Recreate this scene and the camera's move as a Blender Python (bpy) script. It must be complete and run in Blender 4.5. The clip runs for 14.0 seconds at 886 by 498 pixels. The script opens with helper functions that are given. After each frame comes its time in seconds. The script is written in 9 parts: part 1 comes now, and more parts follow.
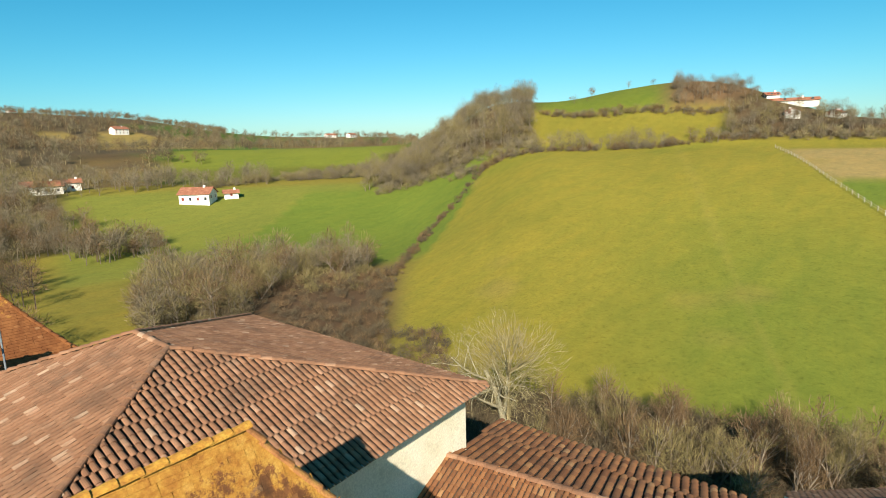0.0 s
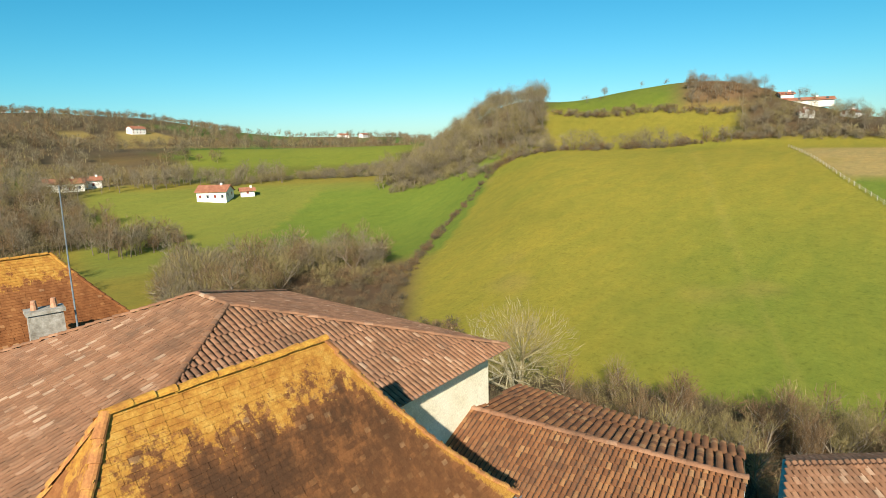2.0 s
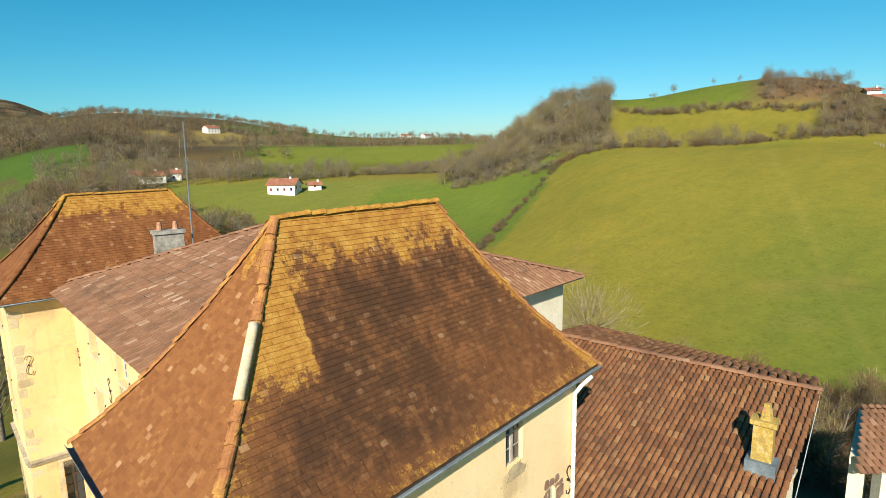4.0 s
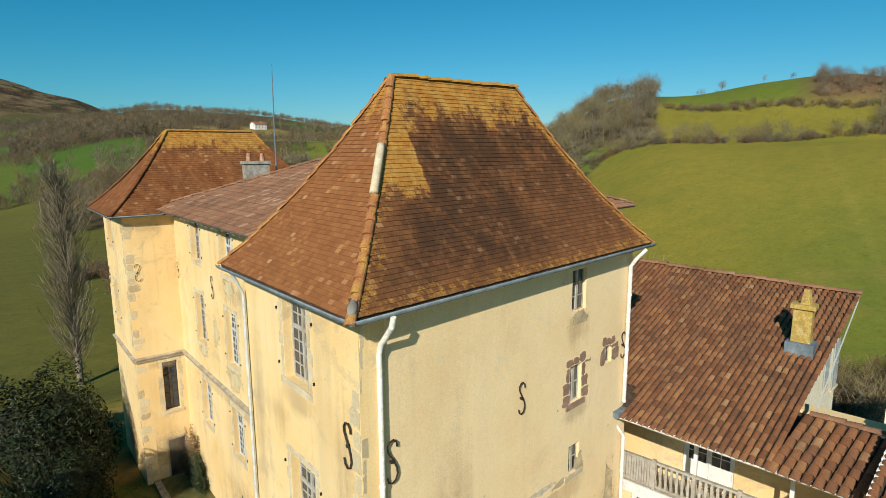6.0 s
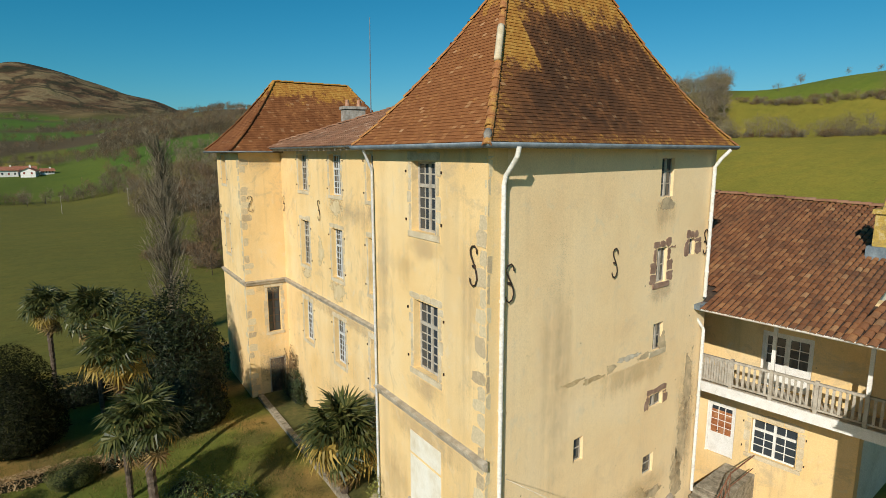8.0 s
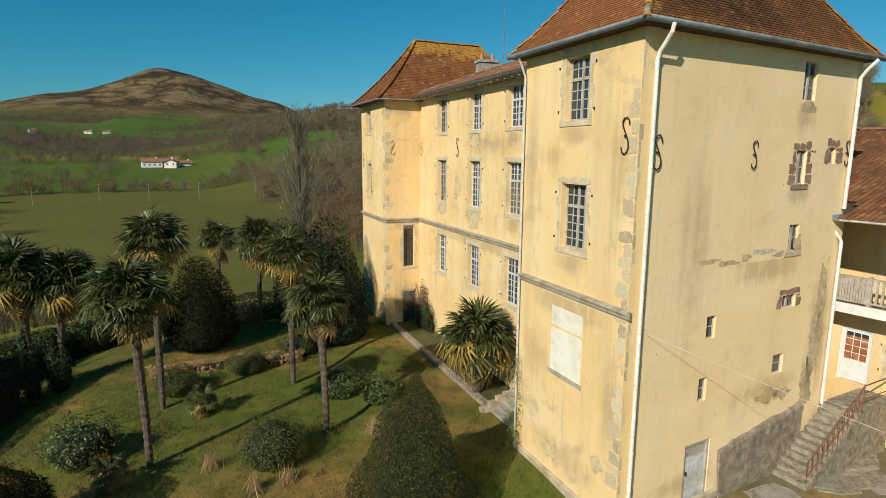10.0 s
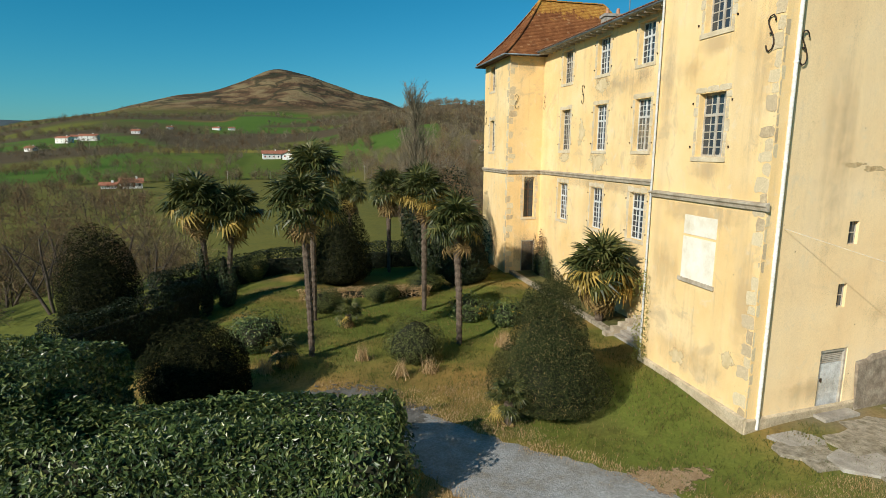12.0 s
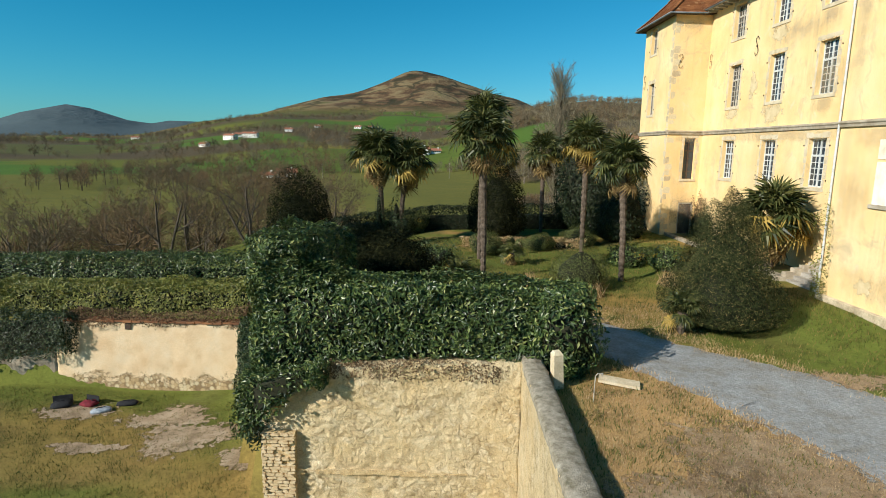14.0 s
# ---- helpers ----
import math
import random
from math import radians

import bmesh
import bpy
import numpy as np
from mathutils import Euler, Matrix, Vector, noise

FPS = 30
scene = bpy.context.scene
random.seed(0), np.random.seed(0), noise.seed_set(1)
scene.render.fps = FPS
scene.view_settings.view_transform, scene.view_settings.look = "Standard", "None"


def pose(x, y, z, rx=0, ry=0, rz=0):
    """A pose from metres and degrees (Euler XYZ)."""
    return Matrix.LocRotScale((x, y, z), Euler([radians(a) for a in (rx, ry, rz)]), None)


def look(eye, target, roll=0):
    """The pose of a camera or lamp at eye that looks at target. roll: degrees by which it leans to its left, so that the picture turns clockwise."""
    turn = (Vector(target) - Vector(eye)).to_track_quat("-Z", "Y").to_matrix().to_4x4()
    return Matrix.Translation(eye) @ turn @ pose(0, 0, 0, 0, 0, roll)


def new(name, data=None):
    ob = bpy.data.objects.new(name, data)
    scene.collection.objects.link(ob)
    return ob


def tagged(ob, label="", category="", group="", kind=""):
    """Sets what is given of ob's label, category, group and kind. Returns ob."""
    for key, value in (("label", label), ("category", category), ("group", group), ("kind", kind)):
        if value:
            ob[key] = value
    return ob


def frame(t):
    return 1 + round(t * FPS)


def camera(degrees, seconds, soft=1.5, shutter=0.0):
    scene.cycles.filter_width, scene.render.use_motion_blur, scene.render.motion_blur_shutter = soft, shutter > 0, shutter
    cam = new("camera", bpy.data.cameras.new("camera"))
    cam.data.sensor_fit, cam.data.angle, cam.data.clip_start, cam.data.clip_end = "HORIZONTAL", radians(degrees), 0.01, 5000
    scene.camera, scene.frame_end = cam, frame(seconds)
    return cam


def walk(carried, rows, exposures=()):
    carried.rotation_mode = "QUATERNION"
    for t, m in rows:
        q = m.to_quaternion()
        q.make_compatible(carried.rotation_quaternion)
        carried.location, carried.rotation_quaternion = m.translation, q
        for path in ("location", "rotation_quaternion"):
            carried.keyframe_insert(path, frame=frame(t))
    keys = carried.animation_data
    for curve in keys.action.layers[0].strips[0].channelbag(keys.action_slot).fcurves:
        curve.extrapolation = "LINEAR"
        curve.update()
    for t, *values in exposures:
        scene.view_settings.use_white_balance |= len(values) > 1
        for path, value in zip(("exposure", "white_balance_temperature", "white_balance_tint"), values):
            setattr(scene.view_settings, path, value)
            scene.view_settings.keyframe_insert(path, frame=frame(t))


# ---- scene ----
cam = camera(75.6, 14.0, soft=0.6)
PATH = [
    (0, (2.6, -5.701, 24.925), (4.105, -4.432, 24.571), -1.6),
    (0.5, (1.921, -6.033, 24.999), (3.428, -4.766, 24.645), -1.5),
    (1, (1.35, -6.292, 24.809), (2.858, -5.027, 24.457), -1.5),
    (1.5, (0.884, -6.457, 24.591), (2.394, -5.193, 24.239), -1.5),
    (2, (0.155, -6.888, 24.218), (1.635, -5.589, 23.867), -1.5),
    (2.5, (-0.5, -7.103, 23.498), (0.935, -5.754, 23.153), -1.3),
    (3, (-1.15, -7.274, 22.732), (0.245, -5.882, 22.389), -1.2),
    (3.2, (-1.358, -7.323, 22.471), (0.024, -5.918, 22.13), -1.2),
    (5.3, (-4.352, -8.755, 19.241), (-3.07, -7.258, 18.904), -0.6),
    (5.5, (-4.668, -8.918, 18.924), (-3.397, -7.411, 18.588), -0.5),
    (6, (-5.356, -9.211, 18.123), (-4.113, -7.68, 17.79), -0.4),
    (6.5, (-6.009, -9.553, 17.323), (-4.789, -8.003, 16.992), -0.4),
    (7, (-6.747, -9.917, 16.526), (-5.567, -8.336, 16.196), -0.3),
    (7.5, (-7.458, -10.21, 15.716), (-6.323, -8.597, 15.387), -0.2),
    (8, (-8.196, -10.586, 14.926), (-7.114, -8.937, 14.597), -0.1),
    (8.2, (-8.445, -10.742, 14.647), (-7.381, -9.081, 14.319), -0.0),
    (10.3, (-11.442, -12.679, 11.243), (-10.711, -10.847, 10.913), 0.5),
    (10.5, (-11.618, -12.803, 10.996), (-10.916, -10.96, 10.663), 0.5),
    (11, (-12.224, -13.311, 10.219), (-11.606, -11.439, 9.884), 0.5),
    (11.5, (-12.761, -13.827, 9.512), (-12.23, -11.929, 9.172), 0.4),
    (12, (-13.333, -14.377, 8.761), (-12.88, -12.459, 8.42), 0.5),
    (12.5, (-13.909, -14.937, 8.036), (-13.548, -13.0, 7.693), 0.5),
    (13, (-14.513, -15.535, 7.376), (-14.258, -13.582, 7.03), 0.4),
    (13.5, (-15.086, -16.142, 6.709), (-14.947, -14.177, 6.361), 0.6),
    (14, (-15.638, -16.72, 6.024), (-15.619, -14.75, 5.677), 0.8),
]
walk(cam, [(t, look(eye, target, roll)) for t, eye, target, roll in PATH], ((0.0, 0.80, 6650, 11), (3.2, 0.74, 6550, 11), (5.3, 0.29, 6050, 9), (8.2, -0.04, 6100, 11), (10.5, 0.0, 6170, 11), (14.0, 0.42, 5900, 10)))


# ---- world, sun ----
SUN_AZ, SUN_EL = radians(235.5), radians(30)   # compass bearing of the sun (from +y, clockwise) and its height
world = bpy.data.worlds.new("world")
scene.world = world
world.use_nodes = True
_n, _l = world.node_tree.nodes, world.node_tree.links
sky = _n.new("ShaderNodeTexSky")
sky.sky_type, sky.sun_disc = "NISHITA", False
sky.sun_elevation, sky.sun_rotation = SUN_EL, SUN_AZ
sky.altitude, sky.air_density, sky.dust_density, sky.ozone_density = 200, 1.0, 0.5, 0.8
_n["Background"].inputs["Strength"].default_value = 0.057
_tint = _n.new("ShaderNodeMix")
_tint.data_type, _tint.blend_type = "RGBA", "MULTIPLY"
_tint.inputs[0].default_value, _tint.inputs[7].default_value = 1.0, (1.0, 1.06, 1.26, 1)
_parts, _whole = _n.new("ShaderNodeSeparateColor"), _n.new("ShaderNodeCombineColor")
_l.new(sky.outputs["Color"], _parts.inputs["Color"])
_deep, _scaled, _cap = (_n.new("ShaderNodeMath") for _ in range(3))
_deep.operation, _scaled.operation, _cap.operation = "POWER", "MULTIPLY", "MINIMUM"
_deep.inputs[1].default_value, _scaled.inputs[1].default_value, _cap.inputs[1].default_value = 1.95, 0.082, 6.0
_l.new(_parts.outputs["Red"], _deep.inputs[0])
_l.new(_deep.outputs[0], _scaled.inputs[0])
_l.new(_scaled.outputs[0], _cap.inputs[0])
_l.new(_cap.outputs[0], _whole.inputs["Red"])
_l.new(_parts.outputs["Green"], _whole.inputs["Green"])
_l.new(_parts.outputs["Blue"], _whole.inputs["Blue"])
_l.new(_whole.outputs["Color"], _tint.inputs[6])
_l.new(_tint.outputs[2], _n["Background"].inputs["Color"])
sun = new("sun", bpy.data.lights.new("sun", "SUN"))
sun.data.energy, sun.data.angle, sun.data.color = 5.0, radians(0.53), (1.0, 0.90, 0.74)
sun.matrix_world = look((0, 0, 0), (-math.sin(SUN_AZ) * math.cos(SUN_EL), -math.cos(SUN_AZ) * math.cos(SUN_EL), -math.sin(SUN_EL)))
sun.location = (-60, -30, 60)


# ---- mesh helpers ----
class Mesh:
    """Collects vertices and faces and links them as one object."""

    def __init__(self):
        self.v, self.f, self.m = [], [], []

    def add(self, verts, faces, slot=0):
        n = len(self.v)
        self.v.extend(tuple(p) for p in verts)
        self.f.extend(tuple(i + n for i in f) for f in faces)
        self.m.extend([slot] * len(faces))
        return self

    def quad(self, a, b, c, d, slot=0):
        return self.add((a, b, c, d), ((0, 1, 2, 3),), slot)

    def box(self, x0, x1, y0, y1, z0, z1, slot=0, m=None, taper=0.0):
        t = taper
        vs = [(x0, y0, z0), (x1, y0, z0), (x1, y1, z0), (x0, y1, z0), (x0 + t, y0 + t, z1), (x1 - t, y0 + t, z1), (x1 - t, y1 - t, z1), (x0 + t, y1 - t, z1)]
        if m is not None:
            vs = [m @ Vector(p) for p in vs]
        return self.add(vs, ((0, 3, 2, 1), (4, 5, 6, 7), (0, 1, 5, 4), (1, 2, 6, 5), (2, 3, 7, 6), (3, 0, 4, 7)), slot)

    def tube(self, pts, radii, n=6, slot=0, cap=True):
        pts = [Vector(p) for p in pts]
        if not hasattr(radii, "__len__"):
            radii = [radii] * len(pts)
        base = len(self.v)
        side = None
        for i, p in enumerate(pts):
            d = (pts[min(i + 1, len(pts) - 1)] - pts[max(i - 1, 0)]).normalized()
            if side is None:
                side = d.orthogonal().normalized()
            side = (side - d * side.dot(d)).normalized()
            up = d.cross(side)
            for k in range(n):
                a = 2 * math.pi * k / n
                self.v.append(tuple(p + (side * math.cos(a) + up * math.sin(a)) * radii[i]))
        for i in range(len(pts) - 1):
            for k in range(n):
                a, b = base + i * n + k, base + i * n + (k + 1) % n
                self.f.append((a, b, b + n, a + n))
                self.m.append(slot)
        if cap:
            self.f.append(tuple(base + k for k in range(n))[::-1])
            self.f.append(tuple(base + (len(pts) - 1) * n + k for k in range(n)))
            self.m.extend([slot, slot])
        return self

    def data(self, name, mats, smooth=False):
        me = bpy.data.meshes.new(name)
        me.from_pydata(self.v, [], self.f)
        for mat in mats if isinstance(mats, (list, tuple)) else [mats]:
            me.materials.append(mat)
        me.polygons.foreach_set("material_index", self.m)
        if smooth:
            me.polygons.foreach_set("use_smooth", [True] * len(self.f))
        me.update()
        return me

    def link(self, name, mats, parent=None, label="", smooth=False):
        return link(name, self.data(name, mats, smooth), parent, label)


def link(name, me, parent=None, label="", m=None):
    ob = new(name, me)
    if parent is not None:
        ob.parent = parent
    if m is not None:
        ob.matrix_basis = m
    if label:
        ob["label"] = label
    return ob


def thing(name, label, category, m=None, group="", kind=""):
    ob = new(name)
    ob.empty_display_size = 0.2
    if m is not None:
        ob.matrix_basis = m
    return tagged(ob, label, category, group, kind)


def array_mesh(name, verts, faces, mats, smooth=False):
    """A mesh from numpy arrays of vertices (n, 3) and equal-sized faces (m, k)."""
    me = bpy.data.meshes.new(name)
    faces = np.asarray(faces)
    me.vertices.add(len(verts))
    me.vertices.foreach_set("co", np.asarray(verts, float).ravel())
    k = faces.shape[1]
    me.loops.add(faces.size)
    me.loops.foreach_set("vertex_index", faces.ravel())
    me.polygons.add(len(faces))
    me.polygons.foreach_set("loop_start", np.arange(len(faces)) * k)
    me.polygons.foreach_set("loop_total", np.full(len(faces), k))
    me.polygons.foreach_set("use_smooth", np.full(len(faces), smooth))
    for mat in mats if isinstance(mats, (list, tuple)) else [mats]:
        me.materials.append(mat)
    me.update(calc_edges=True)
    me.validate()
    return me


def scatter(verts, faces, mats4):
    """Copies of one small shape at the 4x4 poses mats4 (n, 4, 4), joined: vertices and faces."""
    verts, faces, mats4 = np.asarray(verts, float), np.asarray(faces), np.asarray(mats4, float)
    v = np.einsum("nij,kj->nki", mats4[:, :3, :3], verts) + mats4[:, None, :3, 3]
    f = faces[None] + (np.arange(len(mats4)) * len(verts))[:, None, None]
    return v.reshape(-1, 3), f.reshape(-1, faces.shape[1])


# ---- materials ----
def material(name, rough=0.85, metal=0.0, spec=0.3):
    mat = bpy.data.materials.new(name)
    mat.use_nodes = True
    b = mat.node_tree.nodes["Principled BSDF"]
    b.inputs["Roughness"].default_value, b.inputs["Metallic"].default_value = rough, metal
    b.inputs["Specular IOR Level"].default_value = spec
    return mat, mat.node_tree.nodes, mat.node_tree.links, b


def position(n, l, scale=(1, 1, 1), source="Position"):
    geo = n.new("ShaderNodeNewGeometry")
    mp = n.new("ShaderNodeMapping")
    mp.inputs["Scale"].default_value = scale
    l.new(geo.outputs["Position"], mp.inputs["Vector"])
    return mp.outputs["Vector"]


def noise_of(n, l, vec, scale, detail=4.0, rough=0.6, dist=0.0):
    t = n.new("ShaderNodeTexNoise")
    t.inputs["Scale"].default_value, t.inputs["Detail"].default_value = scale, detail
    t.inputs["Roughness"].default_value, t.inputs["Distortion"].default_value = rough, dist
    if vec is not None:
        l.new(vec, t.inputs["Vector"])
    return t.outputs["Fac"]


def ramp(n, l, fac, stops, interp="LINEAR"):
    r = n.new("ShaderNodeValToRGB")
    r.color_ramp.interpolation = interp
    while len(r.color_ramp.elements) < len(stops):
        r.color_ramp.elements.new(0.5)
    for e, (p, c) in zip(r.color_ramp.elements, stops):
        e.position, e.color = p, (*c, 1) if hasattr(c, "__len__") else (c, c, c, 1)
    l.new(fac, r.inputs["Fac"])
    return r.outputs["Color"]


def mix(n, l, fac, a, b, kind="MIX"):
    m = n.new("ShaderNodeMix")
    m.data_type, m.blend_type = "RGBA", kind
    for sock, val in ((m.inputs[0], fac), (m.inputs[6], a), (m.inputs[7], b)):
        if hasattr(val, "is_linked"):
            l.new(val, sock)
        else:
            sock.default_value = val if not hasattr(val, "__len__") else (*val, 1)
    return m.outputs[2]


def maths(n, l, op, a, b=0.0, clamp=False):
    m = n.new("ShaderNodeMath")
    m.operation, m.use_clamp = op, clamp
    for sock, val in ((m.inputs[0], a), (m.inputs[1], b)):
        if hasattr(val, "is_linked"):
            l.new(val, sock)
        else:
            sock.default_value = val
    return m.outputs[0]


def bump(n, l, bsdf, height, strength=0.3, distance=0.02):
    b = n.new("ShaderNodeBump")
    b.inputs["Strength"].default_value, b.inputs["Distance"].default_value = strength, distance
    l.new(height, b.inputs["Height"])
    l.new(b.outputs["Normal"], bsdf.inputs["Normal"])


def mottled(name, dark, mid, light, scale=3.0, fine=40.0, rough=0.85, spec=0.25, bumps=0.3, metal=0.0, depth=0.01, speckle=0.6):
    """A plain weathered surface: three tones at a coarse scale, grain at a fine one."""
    mat, n, l, b = material(name, rough, metal, spec)
    pos = position(n, l)
    coarse, grain = noise_of(n, l, pos, scale, 5, 0.65), noise_of(n, l, pos, fine, 4, 0.7)
    col = ramp(n, l, coarse, ((0.3, dark), (0.5, mid), (0.7, light)))
    col = mix(n, l, speckle, col, ramp(n, l, grain, ((0.3, 0.62), (0.7, 1.25))), "MULTIPLY")
    l.new(col, b.inputs["Base Color"])
    bump(n, l, b, grain, bumps, depth)
    return mat


def random_tint(n, l, stops):
    info = n.new("ShaderNodeObjectInfo")
    geo = n.new("ShaderNodeNewGeometry")
    r = maths(n, l, "FRACT", maths(n, l, "ADD", info.outputs["Random"], geo.outputs["Random Per Island"]))
    return ramp(n, l, r, stops), r


def make_plaster(name, deep, mid, pale, stain, wear=1.0):
    """Ochre lime render: bleached areas, grey run-off streaks, worn patches with ragged edges, pocks."""
    mat, n, l, b = material(name, 0.92, 0, 0.12)
    pos = position(n, l)
    big = noise_of(n, l, pos, 0.35, 6, 0.6)
    med = noise_of(n, l, pos, 1.6, 6, 0.7, 0.4)
    fine = noise_of(n, l, pos, 22, 5, 0.7)
    col = ramp(n, l, big, ((0.28, deep), (0.5, mid), (0.72, pale)))
    # run-off: broad soft bands and narrow drips
    broad = noise_of(n, l, position(n, l, (1.0, 1.0, 0.07)), 0.9, 3, 0.5)
    drip = noise_of(n, l, position(n, l, (3.4, 3.4, 0.16)), 1.0, 5, 0.65)
    col = mix(n, l, ramp(n, l, broad, ((0.52, 0.0), (0.74, 0.38 * wear))), col, stain)
    col = mix(n, l, maths(n, l, "MULTIPLY", ramp(n, l, drip, ((0.55, 0.0), (0.70, 0.55 * wear))), ramp(n, l, med, ((0.40, 0.1), (0.62, 1.0)))), col, (stain[0] * 0.86, stain[1] * 0.84, stain[2] * 0.82))
    # bleached limewash and grey worn areas
    col = mix(n, l, ramp(n, l, med, ((0.57, 0.0), (0.72, 0.55))), col, (0.70, 0.61, 0.43))
    worn = noise_of(n, l, pos, 0.62, 9, 0.72, 0.9)
    col = mix(n, l, ramp(n, l, worn, ((0.555, 0.0), (0.60, 0.35 * wear), (0.70, 0.75 * wear))), col, stain)
    flake = noise_of(n, l, pos, 2.6, 8, 0.78, 0.8)
    col = mix(n, l, ramp(n, l, flake, ((0.635, 0.0), (0.665, 0.5 * wear))), col, (0.42, 0.33, 0.205))
    # small pocks and knocks
    pock = n.new("ShaderNodeTexVoronoi")
    pock.inputs["Scale"].default_value = 1.3
    l.new(pos, pock.inputs["Vector"])
    col = mix(n, l, ramp(n, l, pock.outputs["Distance"], ((0.028, 0.75), (0.05, 0.0))), col, (0.22, 0.16, 0.10))
    col = mix(n, l, 0.4, col, ramp(n, l, fine, ((0.3, 0.72), (0.7, 1.2))), "MULTIPLY")
    l.new(col, b.inputs["Base Color"])
    bump(n, l, b, maths(n, l, "ADD", fine, maths(n, l, "MULTIPLY", med, 3.0)), 0.25, 0.02)
    return mat


def make_grime(name, colour, amount):
    """Thin soot and rain dirt that fades out towards the rim of its sheet, by the sheet's own thickness attribute."""
    mat, n, l, b = material(name, 0.95, 0, 0.1)
    pos = position(n, l)
    thick = n.new("ShaderNodeVertexColor")
    thick.layer_name = "dirt"
    cloud = noise_of(n, l, pos, 1.7, 7, 0.7, 0.4)
    drips = noise_of(n, l, position(n, l, (2.4, 2.4, 0.14)), 1.0, 4, 0.55)
    body = maths(n, l, "ADD", maths(n, l, "MULTIPLY", cloud, 0.6), maths(n, l, "MULTIPLY", drips, 0.6))
    fac = maths(n, l, "MULTIPLY", ramp(n, l, maths(n, l, "ADD", body, maths(n, l, "MULTIPLY", thick.outputs["Color"], 0.42)), ((0.72, 0.0), (1.02, amount))), thick.outputs["Color"])
    b.inputs["Base Color"].default_value = (*colour, 1)
    clear, s = n.new("ShaderNodeBsdfTransparent"), n.new("ShaderNodeMixShader")
    l.new(fac, s.inputs[0]), l.new(clear.outputs[0], s.inputs[1]), l.new(b.outputs[0], s.inputs[2])
    l.new(s.outputs[0], n["Material Output"].inputs["Surface"])
    return mat


def make_tower_tile(name, ridge_z, weathered=False):
    """Plain clay tiles, each with its own tone: yellow lichen thick at the ridge, speckled below; on the weathered
    slope sooty algae between an older yellow strip by the corner hip and lichened edges."""
    mat, n, l, b = material(name, 0.9, 0, 0.15)
    pos = position(n, l)
    tint, r = random_tint(n, l, ((0.0, (0.215, 0.084, 0.030)), (0.3, (0.240, 0.096, 0.034)), (0.9, (0.275, 0.114, 0.041)), (0.97, (0.32, 0.145, 0.055)), (1.0, (0.42, 0.24, 0.12))))
    med = noise_of(n, l, pos, 1.1, 6, 0.7, 0.3)
    speck = noise_of(n, l, pos, 7.5, 4, 0.7)
    fine = noise_of(n, l, pos, 26, 4, 0.75)
    run = noise_of(n, l, position(n, l, (1.3, 1.3, 0.22)), 1.2, 6, 0.68)
    sep = n.new("ShaderNodeSeparateXYZ")
    l.new(pos, sep.inputs[0])
    X, Y, Z = sep.outputs["X"], sep.outputs["Y"], sep.outputs["Z"]

    def span(v, lo, hi):
        m = n.new("ShaderNodeMapRange")
        m.interpolation_type = "SMOOTHSTEP"
        m.inputs["From Min"].default_value, m.inputs["From Max"].default_value = lo, hi
        l.new(v, m.inputs["Value"])
        return m.outputs["Result"]

    def times(a, b):
        return maths(n, l, "MULTIPLY", a, b)

    top = span(maths(n, l, "ADD", maths(n, l, "ADD", Z, times(maths(n, l, "SUBTRACT", med, 0.5), 1.6)), times(maths(n, l, "SUBTRACT", run, 0.5), -2.6)), ridge_z - 1.7, ridge_z - 0.3)
    jitter = maths(n, l, "ADD", times(maths(n, l, "SUBTRACT", speck, 0.5), 0.95), times(maths(n, l, "SUBTRACT", fine, 0.5), 0.3))
    tone = maths(n, l, "MULTIPLY", maths(n, l, "SUBTRACT", r, 0.5), 0.10)
    if weathered:
        south = span(maths(n, l, "SUBTRACT", maths(n, l, "MULTIPLY", X, 0.95), Y), -0.15, 0.05)
        h = maths(n, l, "MULTIPLY", maths(n, l, "SUBTRACT", Z, 15.2), 1 / 4.85)
        left = maths(n, l, "SUBTRACT", X, maths(n, l, "ADD", -0.42, times(h, 3.5)))
        right = maths(n, l, "SUBTRACT", maths(n, l, "SUBTRACT", 11.6, times(h, 4.05)), X)
        wander = times(maths(n, l, "SUBTRACT", med, 0.5), 1.6)
        strip = times(span(maths(n, l, "ADD", X, times(wander, 0.22)), 3.02, 2.86), span(maths(n, l, "ADD", Z, wander), 16.9, 17.5))
        edge = maths(n, l, "MAXIMUM", span(right, 0.75, 0.1), times(span(maths(n, l, "ADD", left, wander), 1.7, 0.1), 0.55))
        foot = times(span(maths(n, l, "ADD", h, times(wander, 0.12)), 0.14, 0.0), 0.5)
        rim = maths(n, l, "MAXIMUM", maths(n, l, "MAXIMUM", strip, edge), maths(n, l, "MAXIMUM", foot, top))
        cover = times(south, maths(n, l, "SUBTRACT", 1.0, times(rim, 0.9)))
        soot = ramp(n, l, maths(n, l, "ADD", maths(n, l, "ADD", run, times(jitter, 0.5)), maths(n, l, "MULTIPLY", maths(n, l, "SUBTRACT", 0.62, r), 0.07)), ((0.35, 0.42), (0.49, 0.80), (0.60, 0.95)))
        worn_low = maths(n, l, "SUBTRACT", 1.0, times(times(span(h, 0.75, 0.15), span(X, 4.5, 8.0)), 0.38))
        col = mix(n, l, times(times(cover, soot), worn_low), tint, (0.060, 0.031, 0.017))
        lichen = maths(n, l, "ADD", times(south, times(rim, 0.62)), maths(n, l, "MULTIPLY", times(maths(n, l, "SUBTRACT", 1.0, south), maths(n, l, "MAXIMUM", top, 0.28)), 0.55))
    else:
